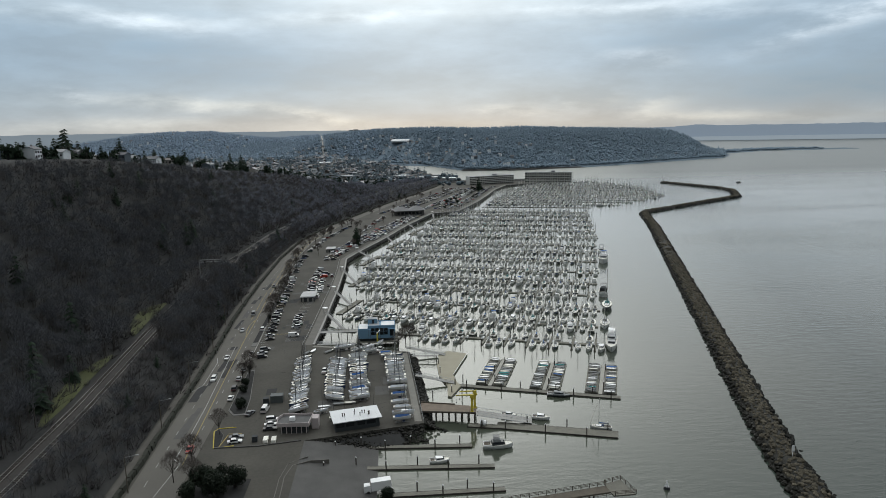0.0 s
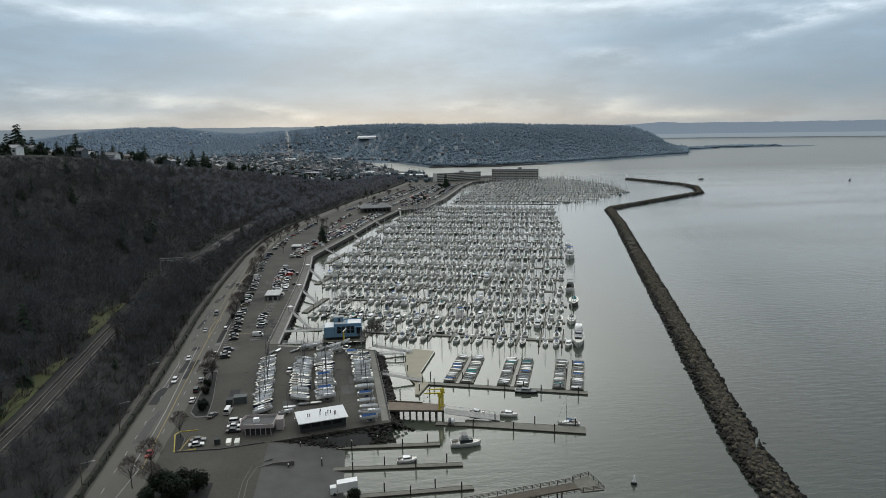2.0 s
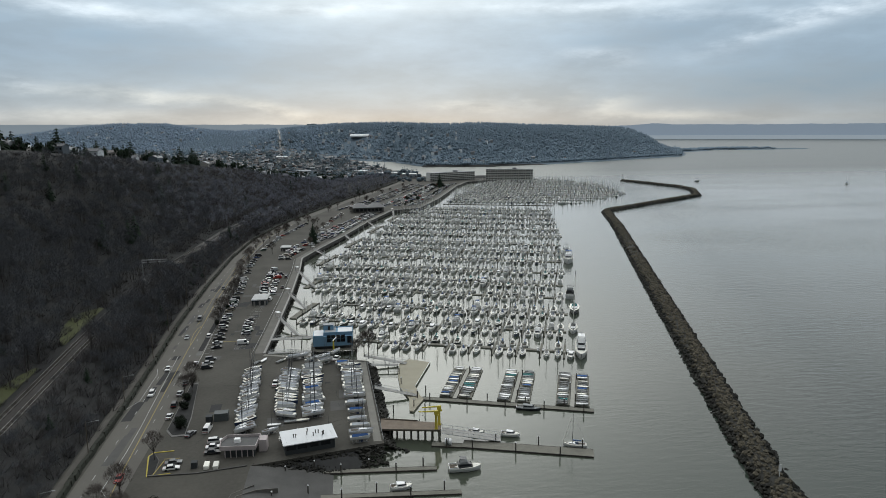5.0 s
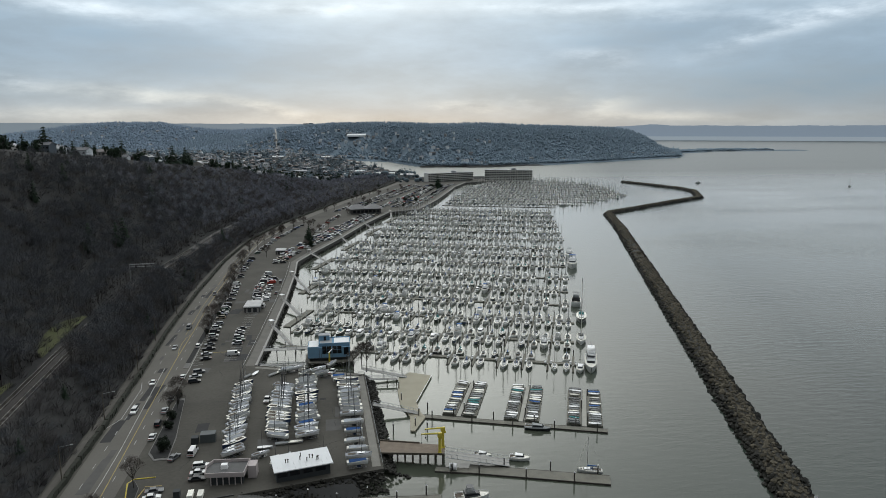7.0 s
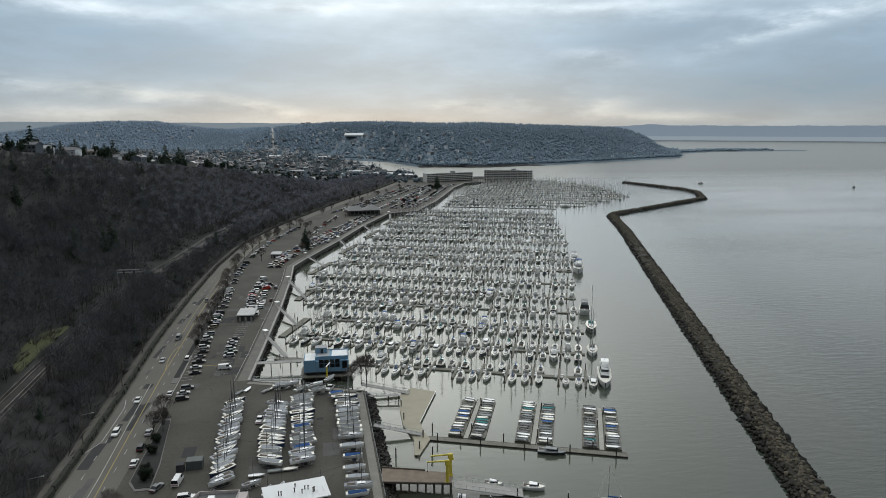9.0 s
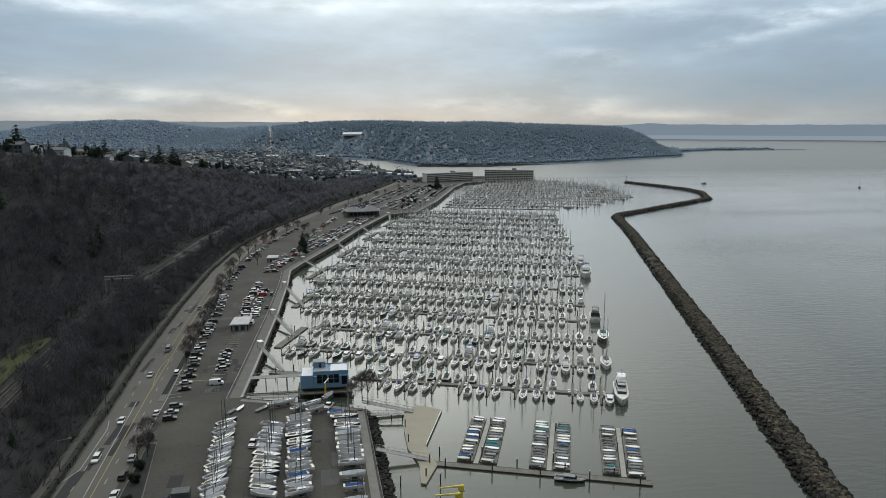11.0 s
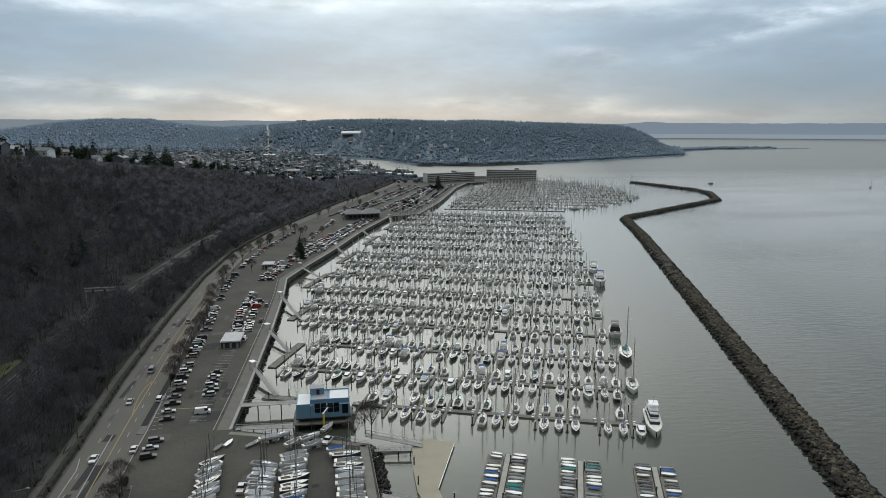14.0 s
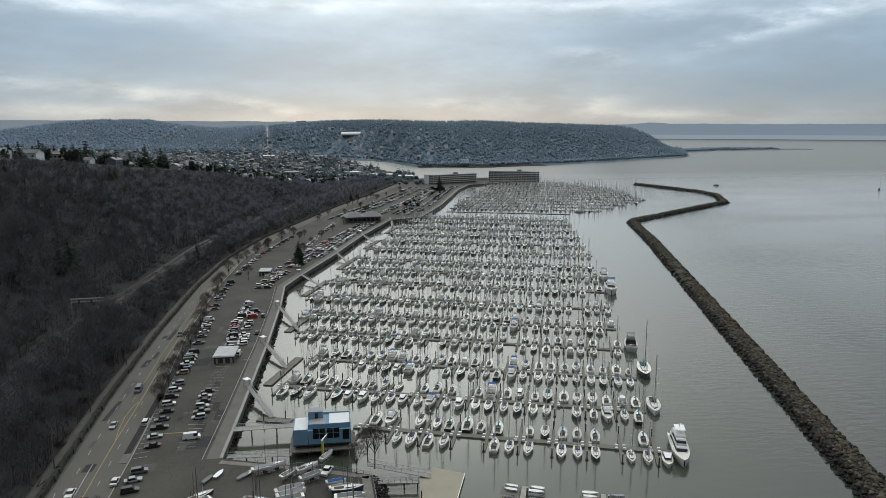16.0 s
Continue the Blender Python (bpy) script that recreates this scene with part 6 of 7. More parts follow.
part("float", Geo().tube((0, 0, -.3), (0, 0, .7), 1.0, .8, 12), DARKHULL, by)
part("tower", Geo().tube((0, 0, .7), (0, 0, 2.4), .5, .15, 8), WHITE, by)
sg = thing("breakwater_marker", "white marker board standing on the breakwater", "marker", at=pose(114.7, 172.2, 2.6))
part("post", Geo().tube((0, 0, -.4), (0, 0, 3.6), .12, n=6), WHITE, sg)
part("board", Geo().box((0, -.12, 2.7), (.9, .06, 2.0)), WHITE, sg)
sg = thing("breakwater_light", "small light tower at the breakwater end", "light tower", at=pose(478, 1172, 2.8))
part("tower", Geo().tube((0, 0, 0), (0, 0, 8), .5, .35, 8), WHITE, sg)
part("lantern", Geo().tube((0, 0, 8), (0, 0, 9), .6, .5, 8), DARKWALL, sg)

# box truck and container
t = thing("box_truck", "white box truck standing on the boat ramp", "truck", at=pose(-6.6, 170.6, .35, 0, 4, 184))
part("cargo_box", Geo().box((-1.3, 0, 2.1), (5.6, 2.4, 2.6)), WHITE, t)
part("cab", Geo().box((2.6, 0, 1.45), (1.9, 2.1, 1.9), taper=.9), WHITE, t)
part("windscreen", Geo().box((3.45, 0, 1.85), (.12, 1.8, .8)), GLASS, t)
for sx in (-2.6, 2.4):
    for sy in (-1, 1):
        part("wheel", Geo().tube((sx, sy * .95, .45), (sx, sy * 1.15, .45), .45, n=10), BLACK, t)
# the two cream boxes stand in for small white boats on trailers
for x, y, w, d, h, m, lab in ((-43.8, 232.6, 4.4, 3.0, 2.6, mat("grey_green_steel", (.07, .08, .08), .6, vary=.2), "grey-green steel storage container in the yard"), (-47.5, 231.5, 2.0, 2.0, 2.0, DARKWALL, "dark utility box beside the container"),
                              (-42.2, 200.2, 1.4, 3.2, .9, CREAM, "white box standing in for a trailered boat inside the fenced bay"), (-39.6, 199.9, 1.4, 3.2, .9, CREAM, "white box standing in for a trailered boat inside the fenced bay"), (-45.6, 200.4, 1.6, 1.6, 1.7, DARKWALL, "dark refuse bin at the lot edge")):
    c = thing("storage_box", lab, "container", at=pose(x, y, LAND_Z, 0, 0, 3))
    part("body", Geo().box((0, 0, h / 2), (w, d, h)), m, c)
    part("lid", Geo().box((0, 0, h + .05), (w + .1, d + .1, .1), taper=.96), m, c)


# boats stored in the yard
def yard_parts(L, B, mast, tarp):
    hull, st = hull_geo(L, B, 1.0)
    up = Matrix.Translation((0, 0, 1.35))
    lift = lambda g: Geo().put(g, up)
    keel = Geo().box((.05 * L, 0, .65), (.16 * L, .22, 1.0), taper=1.25)
    tr = Geo()
    for s in (-1, 1):
        tr.box((0, s * .5, .35), (L * .8, .1, .12))
    for s in (-.3, 0, .3):
        tr.box((s * L, 0, .38), (.1, 1.4, .1)).box((s * L, .62, .75), (.1, .08, .8)).box((s * L, -.62, .75), (.1, .08, .8))
    out = [("hull", lift(hull)), ("deck", lift(deck_geo(L, B, 1.0, st))), ("keel", keel), ("cradle", tr)]
    if tarp:
        out.append(("tarp", Geo().add([(-.4 * L, -.42 * B, 2.45), (.4 * L, -.3 * B, 2.6), (.4 * L, .3 * B, 2.6), (-.4 * L, .42 * B, 2.45), (-.36 * L, 0, 3.1), (.38 * L, 0, 3.05)], [(0, 1, 5, 4), (2, 3, 4, 5), (0, 4, 3), (1, 2, 5)])))
    else:
        out.append(("cabin", lift(house_geo(-.08 * L, .26 * L, .3 * B, .2 * B, 1.05, .4))))
        out.append(("cabin_window_band", lift(windows_geo(-.08 * L, .26 * L, .3 * B, .2 * B, 1.05, .4))))
        out.append(("cockpit", lift(Geo().box((-.27 * L, 0, 1.12), (.3 * L, .44 * B, .05)))))
    if mast:
        out.append(("mast", Geo().tube((.1 * L, 0, 2.1), (.1 * L - .15, 0, mast), .09, .06, 5)))
        out.append(("boom", Geo().tube((.1 * L, 0, 3.1), (-.32 * L, 0, 3.0), .06, n=5)))
    return out


YK = len(BOAT_KINDS)
# pale grey decks and covers, with bluish shade put into the colour
CANVAS_P = mat("shaded_pale_deck", (.30, .315, .335), .7, vary=.2, rand=.55)
SPAR_D = mat("dark_spar", (.05, .05, .055), .5, vary=.1)
add_kind("stored_sailboat", "white keelboat standing on a cradle in the yard", yard_parts(7.6, 2.5, 12.5, False), {"keel": DARKHULL, "cradle": STEEL, "mast": SPAR_D, "boom": ALU, "deck": CANVAS_P}, 0)
add_kind("stored_sailboat", "white keelboat under a pale cover on a cradle", yard_parts(7.4, 2.4, 11.5, True), {"keel": DARKHULL, "cradle": STEEL, "tarp": CANVAS_P, "mast": SPAR_D, "boom": ALU}, 0)
add_kind("stored_sailboat", "keelboat under a grey tarpaulin on a cradle", yard_parts(7.6, 2.5, 11.0, True), {"keel": NAVY, "cradle": STEEL, "tarp": CANVAS_G, "mast": SPAR_D}, 0)
add_kind("stored_sailboat", "open sailboat under a blue tarpaulin on a trailer", yard_parts(6.4, 2.2, 0, True), {"keel": NAVY, "cradle": STEEL, "tarp": CANVAS}, 0)
add_kind("stored_sailboat", "navy keelboat with pale deck on a cradle", yard_parts(8.0, 2.5, 12.0, False), {"hull": NAVY, "keel": DARKHULL, "cradle": STEEL, "mast": ALU, "boom": ALU}, 0)
ry = random.Random(8)


def yard_row(a, b, n, ang, wts, sc=1.0):
    for i in range(n):
        k = (i + .3 * ry.random()) / max(n - 1, 1)
        kd = YK + ry.choices(range(5), wts)[0]
        s = sc * ry.uniform(.9, 1.08)
        make_boat(kd, Matrix.Translation((a[0] + (b[0] - a[0]) * k + ry.uniform(-.3, .3), a[1] + (b[1] - a[1]) * k, LAND_Z)) @ Matrix.Rotation(ang + ry.choice((0, 0, 0, math.pi)) + ry.uniform(-.12, .12), 4, "Z") @ Matrix.Diagonal((s, s, s, 1)), "", "boats stored in the yard")


yard_row((-39.2, 275.5), (-34.6, 220.5), 19, .72, (4, 2, 3, .4, 3))
yard_row((-24.4, 271), (-23.2, 230), 17, -.28, (4, 3, 2, .3, 2))
yard_row((-16.6, 276), (-14, 229.5), 18, .26, (5, 2, 3, .6, 2.6))
yard_row((-1.4, 273), (-.2, 243), 11, .04, (3, 4, 3, .6, 1))
yard_row((.2, 236), (1.4, 213), 5, .03, (2, 3, 1, 1, 0), .95)
for x, y, a, kd, s in ((1.2, 208.9, .1, 3, .95), (-24.7, 288.3, .35, 1, .9), (-21.5, 289.5, .5, 0, .85), (-12.6, 286.8, .6, 0, .9), (-11.6, 282, .5, 1, .9), (-17.5, 284.5, .8, 2, .8), (-4.8, 277.8, .1, 3, .85), (-3.4, 274.8, .1, 2, .85), (-7.5, 293.2, 1.0, 1, .8), (-22, 214.2, 1.3, 1, .7), (-18.5, 216.4, 1.4, 1, .6), (-8.6, 217.5, 1.3, 1, .6), (-26.5, 219, .5, 0, .7)):
    make_boat(YK + kd, Matrix.Translation((x, y, LAND_Z)) @ Matrix.Rotation(a, 4, "Z") @ Matrix.Diagonal((s, s, s, 1)), "", "boats stored in the yard")
for x, y, a in ((-36.8, 289, 1.2), (-39.4, 286.5, 1.1), (-30, 287, .9), (-28.8, 288.2, .9), (-26, 224.6, .05), (-21, 226.6, .05), (-17.2, 227, .1)):
    dinghy(x, y, LAND_Z - .1, a, rng.choice((0, 1, 3)), .9, group="dinghies in the yard")

# ---- road verge, railway, trees ----
YS = [40 + 8 * i for i in range(84)]
hg = Geo()
rg = random.Random(2)
y = 40.0
while y < 1230:
    w = rg.uniform(.15, .5)
    hg.box((roadl(y) - 1.5 + rg.uniform(-.25, .25), y, LAND_Z + .55 + w * .4), (1.0 + w, 3.4, 1.1 + w), taper=.7, rz=-math.atan2(roadl(y + 4) - roadl(y), 4) + rg.uniform(-.12, .12))
    y += 1.5
tagged(part("hedge", hg, HEDGE), "low dark clipped hedge along the road edge", "hedge", kind="structure")
tagged(part("footpath", strip(lambda y: roadl(y) - 5.0, lambda y: roadl(y) - 3.4, YS, LAND_Z + .04), mat("dark_footpath", (.085, .078, .068), .9, vary=.3, scale=.3)), "grey footpath behind the roadside hedge", "pavement", kind="structure")
tagged(part("kerb", poly_strip([(roadr(y), y) for y in range(270, 700, 10)], -.1, .15, LAND_Z, LAND_Z + .17), CONC), "pale concrete road kerb", "kerb", kind="structure")

BALLAST = mat("rail_ballast", (.034, .030, .027), .95, vary=.3, scale=.3, fine=4, bump=.6)
RAILSTEEL = mat("rail_steel", (.34, .33, .31), .4, metal=.7, vary=.15)
railx = lambda y: lerp_line(RAIL, y)
YR = [30 + 10 * i for i in range(80)]
rl = thing("railway", "double railway track on dark ballast along the bluff", "railway", kind="structure")
part("ballast", strip(lambda y: railx(y) - 4.6, lambda y: railx(y) + 4.2, YR, 13.62), BALLAST, rl)
sleep = Geo()
for off in (-2.6, 1.9):
    for k in (-.75, .75):
        part("rail", poly_strip([(railx(y) + off + k, y) for y in YR], -.05, .06, 13.75, 13.9), RAILSTEEL, rl)
    y = 150.0
    while y < 520:
        sleep.box((railx(y) + off, y, 13.69), (2.5, .3, .14))
        y += .9
ob = part("sleepers", sleep, PILE, rl)
ob["kind"] = "stuff"


def ground_patch(name, x_off, y0, y1, w, m, label):
    ys = [y0 + (y1 - y0) * i / 14 for i in range(15)]
    V, F = [], []
    for i, y in enumerate(ys):
        k = w * math.sin(math.pi * (i + .5) / 15) ** .6
        xs = [railx(y) + x_off - k, railx(y) + x_off - k * .5, railx(y) + x_off]
        V += [(x, y, hz(x, y) + .35) for x in xs]
    F = [(3 * i + j, 3 * i + j + 1, 3 * i + 4 + j, 3 * i + 3 + j) for i in range(14) for j in range(2)]
    tagged(part(name, Geo().add(V, F), m), label, "grass", kind="structure")


ground_patch("grass_verge", -6, 195, 262, 5, GRASS, "strip of yellow-green grass beside the railway")
ground_patch("grass_verge", -6, 290, 345, 6, GRASS, "strip of yellow-green grass beside the railway")
gy = 420.5
sgn = thing("signal_gantry", "pale metal signal bridge over the railway", "signal gantry", at=pose(railx(gy), gy, 13.6, 0, 0, 4))
for sx in (-6.5, 6.2):
    part("leg", Geo().tube((sx, 0, -.6), (sx, 0, 8.6), .22, n=6), STEEL, sgn)
tb = Geo()
for z in (8.2, 9.6):
    for yy in (-.5, .5):
        tb.tube((-6.8, yy, z), (6.6, yy, z), .1, n=4)
for i in range(9):
    x = -6.6 + i * 1.63
    tb.tube((x, -.5, 8.2), (x, -.5, 9.6), .06, n=3).tube((x, -.5, 8.2), (x + 1.6, -.5, 9.6), .05, n=3).tube((x, -.5, 8.2), (x, .5, 8.2), .05, n=3)
part("truss", tb, STEEL, sgn)
for x in (-3, 2):
    part("signal_head", Geo().box((x, -.8, 8.4), (.7, .3, 1.5)), BLACK, sgn)


# trees
def twig_spray(r, g, c, rx, rz, n, length, width, mi=0):
    """Fine twigs standing out of a rounded crown round c."""
    for _ in range(n):
        d = Vector((r.gauss(0, 1), r.gauss(0, 1), r.gauss(.35, .8))).normalized()
        b = c + Vector((d.x * rx, d.y * rx, d.z * rz)) * r.uniform(.45, 1.0)
        e = (d * .7 + Vector((r.gauss(0, .35), r.gauss(0, .35), r.uniform(.2, .9)))).normalized()
        w = e.cross(Vector((r.gauss(0, 1), r.gauss(0, 1), r.gauss(0, 1)))).normalized() * width
        g.add([b - w, b + w, b + e * length * r.uniform(.6, 1.3)], [(0, 1, 2)], mi)


def bare_tree(seed, H=12.0, twigs=320, limbs=9, thick=.0022):
    """Trunk with rising limbs, and a rounded crown of fine twigs, for a leafless tree."""
    r = random.Random(seed)
    wood, crown = Geo(), Geo()
    top = Vector((r.uniform(-.3, .3), r.uniform(-.3, .3), H * .45))
    wood.tube((0, 0, -.6), top, H * .017, H * .011, 6, cap=False)
    for i in range(limbs):
        a, k = i * 2.4 + r.uniform(-.4, .4), math.sqrt((i + .4) / limbs)
        p = top * r.uniform(.55, 1.0)
        q = Vector((math.cos(a) * k * H * .27, math.sin(a) * k * H * .27, H * (.88 - .3 * k * k)))
        mid = p.lerp(q, .5) + Vector((0, 0, -H * .03))
        wood.tube(p, mid, H * .007, H * .0045, 4, cap=False).tube(mid, q, H * .0045, H * .002, 3, cap=False)
        twig_spray(r, crown, q, H * .1, H * .1, twigs // limbs, H * .1, H * thick)
    return wood, crown


def conifer(seed, H=16.0, rings=11, blades=9):
    r = random.Random(seed)
    wood, crown = Geo().tube((0, 0, -.6), (0, 0, H * .9), H * .02, H * .004, 6, cap=False), Geo()
    for i in range(rings):
        k = i / rings
        z = H * (.1 + .86 * k)
        R = H * .31 * (1 - k) ** .75 * r.uniform(.8, 1.15) + .25
        n = max(5, int(blades * (1 - .4 * k)))
        for j in range(n):
            a = 2 * math.pi * (j + r.random() * .7) / n
            rr_ = R * r.uniform(.65, 1.15)
            w = rr_ * .42
            d, s = Vector((math.cos(a), math.sin(a), 0)), Vector((-math.sin(a), math.cos(a), 0))
            tip = d * rr_ + Vector((0, 0, z - rr_ * r.uniform(.25, .5)))
            mid = d * rr_ * .55 + Vector((0, 0, z - rr_ * .1))
            crown.add([Vector((0, 0, z + H * .035)), mid + s * w, tip, mid - s * w], [(0, 1, 2), (0, 2, 3)])
            crown.add([mid + s * w - Vector((0, 0, .3)), tip + s * w * .6 - Vector((0, 0, .5)), mid - Vector((0, 0, rr_ * .25))], [(0, 1, 2)])
    return wood, crown


def leafy(seed, H=5.0, W=4.0, n=700, leaf=.34):
    """An evergreen bush: clumps of small leaves with gaps."""
    r = random.Random(seed)
    wood, crown = Geo(), Geo()
    hubs = []
    for i in range(14):
        a, k = r.uniform(0, 6.28), r.uniform(.05, .75)
        hubs.append(Vector((math.cos(a) * W * .5 * k, math.sin(a) * W * .5 * k, H * r.uniform(.3, .8))))
        wood.tube((0, 0, -.3), hubs[-1], .09, .03, 4, cap=False)
    for i in range(n):
        h = r.choice(hubs)
        d = Vector((r.gauss(0, 1), r.gauss(0, 1), r.gauss(0, .9))).normalized()
        p = h + d * W * .24 * r.uniform(.6, 1.05)
        p.z = max(p.z, .1)
        s = d.cross(Vector((r.uniform(-1, 1), r.uniform(-1, 1), .3))).normalized() * leaf
        t = d.cross(s).normalized() * leaf * .7
        crown.add([p - s, p - t + d * .1, p + s, p + t + d * .1], [(0, 1, 2, 3)])
    return wood, crown


def tree_kind(name, wc, wm, cm):
    return name, wc[0].mesh("trunk", [wm]), wc[1].mesh("crown", [cm])


def plant(kind, x, y, z, s, a, label, category="tree", group=""):
    name, w, c = kind
    t = thing(name, label, category, group, at=Matrix.Translation((x, y, z)) @ Matrix.Rotation(a, 4, "Z") @ Matrix.Diagonal((s, s, s, 1)))
    new("trunk", w).parent = t
    new("crown", c).parent = t


rt = random.Random(4)
STREET_TWIG = mat("brown_street_twigs", (.088, .076, .068), .95, vary=.25, scale=.4, rand=.2, spec=.1)
ROADTREES = [tree_kind("bare_tree", bare_tree(50 + i, 8.0, 1500, 18, .0027), BARK, STREET_TWIG) for i in range(3)]
BUSHES = [tree_kind("evergreen_shrub", leafy(70 + i, 5.2, 5.4, 1700, .26), BARK, BUSH) for i in range(2)]
CONIF = [tree_kind("conifer", conifer(80 + i), BARK, NEEDLE) for i in range(3)]
for x, y, s in ((-58, 206.4, .8), (-60.5, 255, .75), (-59.5, 263, .85), (-58.6, 258, .7), (-65.3, 340, .7), (-65.8, 349, .8), (-65.6, 357, .9), (-66.2, 370, .8), (-66.4, 384, .75), (-66.6, 399, .95), (-67.2, 412, .8),
                (-68.5, 430, .9), (-70, 447, .8), (-71.5, 462, .9), (-60.7, 184.8, .95), (-63.4, 176.5, .8), (-57, 172, .85), (4.2, 291.5, .95), (6.0, 288, 1.0), (.8, 284.4, .8), (-70, 482, .8), (-72.5, 500, .9), (-73.5, 520, .8),
                (-60, 536, .8), (-73, 545, .9), (-70.5, 570, .9), (-68, 592, .9), (-63, 615, .9), (-58, 640, .9), (-50, 666, .9), (-42, 690, .9), (-33, 560, .7), (-30, 612, .8)):
    plant(ROADTREES[rt.randrange(3)], x, y, LAND_Z, s * rt.uniform(1.35, 1.7), rt.uniform(0, 6), "leafless street tree with fine brown twigs", "tree", "bare street trees")
for x, y, s in ((-55.6, 227, .75), (-57, 232, .5), (-57.8, 243, .6), (-58.5, 250, .6), (-53.5, 171, 1.35), (-50.8, 173.5, 1.1), (-45.5, 171.5, 1.25), (-49, 167, 1.3), (-3.5, 165.5, .7), (-56.5, 166, 1.0), (-60.5, 268, .5), (-65.8, 376, .5), (-66, 346, .5)):
    plant(BUSHES[rt.randrange(2)], x, y, LAND_Z if y > 166.5 or x < -30 else .4, s, rt.uniform(0, 6), "dense dark evergreen shrub beside the lot", "shrub", "evergreen shrubs")
for _ in range(34):
    y = rt.uniform(600, 1130)
    x = roadl(y) + lerp_line(ROAD_W, y) + rt.uniform(4, 8) + rt.choice((0, 0, 17, 34))
    if x < shorex(y) - 12 and not (-6 < x < 44 and 770 < y < 806):
        plant(ROADTREES[rt.randrange(3)], x, y, LAND_Z, rt.uniform(.8, 1.2), rt.uniform(0, 6), "leafless street tree with fine brown twigs", "tree", "bare street trees")
for _ in range(16):
    y = rt.uniform(830, 1120)
    x = shorex(y) - rt.uniform(14, 42)
    plant(BUSHES[rt.randrange(2)], x, y, LAND_Z, rt.uniform(.6, 1.1), rt.uniform(0, 6), "dense dark evergreen shrub beside the lot", "shrub", "evergreen shrubs")
plant(CONIF[0], -31.5, 578, LAND_Z, 1.15, 0, "single dark conifer in the parking lot", "tree")
plant(CONIF[1], 140, 1085, LAND_Z, 1.5, 0, "dark conifer beside the far parking lot", "tree")
tagged(part("planting_bed", Geo().prism([(-58, 160), (-42, 160), (-42, 176), (-49, 178), (-60, 174)], LAND_Z - .05, LAND_Z + .06), SOIL), "dark soil bed under the shrubs", "planting bed", kind="structure")

# lamp and utility poles
for x, y, h, arm in ((-76.8, 212, 11, 1), (-78.6, 251, 10.5, 1), (-82.2, 300, 11, 0), (-85.8, 339.5, 11, 0), (-87.4, 385.5, 11, 0), (-88.8, 440, 11, 0), (-89, 500, 11, 0), (-86, 570, 11, 0), (-73, 172, 11, 1)):
    p = thing("utility_pole", "grey timber utility pole beside the road", "pole", "roadside poles", at=pose(x - 1.2, y, LAND_Z))
    part("pole", Geo().tube((0, 0, -.5), (0, 0, h), .17, .11, 7), TIMBER, p)
    if arm:
        part("lamp_arm", Geo().tube((0, 0, h - .6), (3.2, 0, h), .06, n=5), STEEL, p)
        part("lamp_head", Geo().box((3.4, 0, h), (.8, .3, .16)), STEEL, p)
    else:
        part("cross_arm", Geo().box((0, 0, h - .7), (2.2, .12, .14)), TIMBER, p)

# woods on the bluff
def thicket_tree(seed, H=12.0, lobes=5, twigs=230):
    """A leafless wood tree: trunk, rising limbs, and a thick haze of fine twigs round the end of each."""
    r = random.Random(seed)
    wood, crown = Geo(), Geo()
    top = Vector((r.uniform(-.6, .6), r.uniform(-.6, .6), H * .5))
    wood.tube((0, 0, -.6), top, H * .016, H * .008, 4, cap=False)
    for i in range(lobes):
        a, k = i * 2.4 + r.uniform(-.5, .5), math.sqrt((i + .2) / lobes)
        q = Vector((math.cos(a) * k * H * .2, math.sin(a) * k * H * .2, H * (.78 - .22 * k * k) + r.uniform(-.5, .5)))
        wood.tube(top * r.uniform(.5, 1), q, H * .006, H * .002, 3, cap=False)
        rw, rz = H * r.uniform(.12, .17), H * r.uniform(.11, .15)
        twig_spray(r, crown, q, rw, rz, twigs // lobes, H * .13, H * .0052)
    return wood, crown


HILL = [thicket_tree(i) for i in range(6)]
HILL_FAR = [thicket_tree(20 + i, 12.0, 4, 110) for i in range(3)]
HILLCON = [conifer(90 + i, 15, 8, 7) for i in range(2)]


def merged(wc, k=1):
    return Geo().put(wc[0], mi=0).put(wc[1], mi=k)


near_rows, far_rows, con_rows = [[] for _ in HILL], [[] for _ in HILL_FAR], [[], []]
rh = random.Random(17)
single = 0
HILL_KINDS = [tree_kind("bluff_tree", bare_tree(i, 12.0, 600, 14), BARK, TWIG) for i in range(5)]
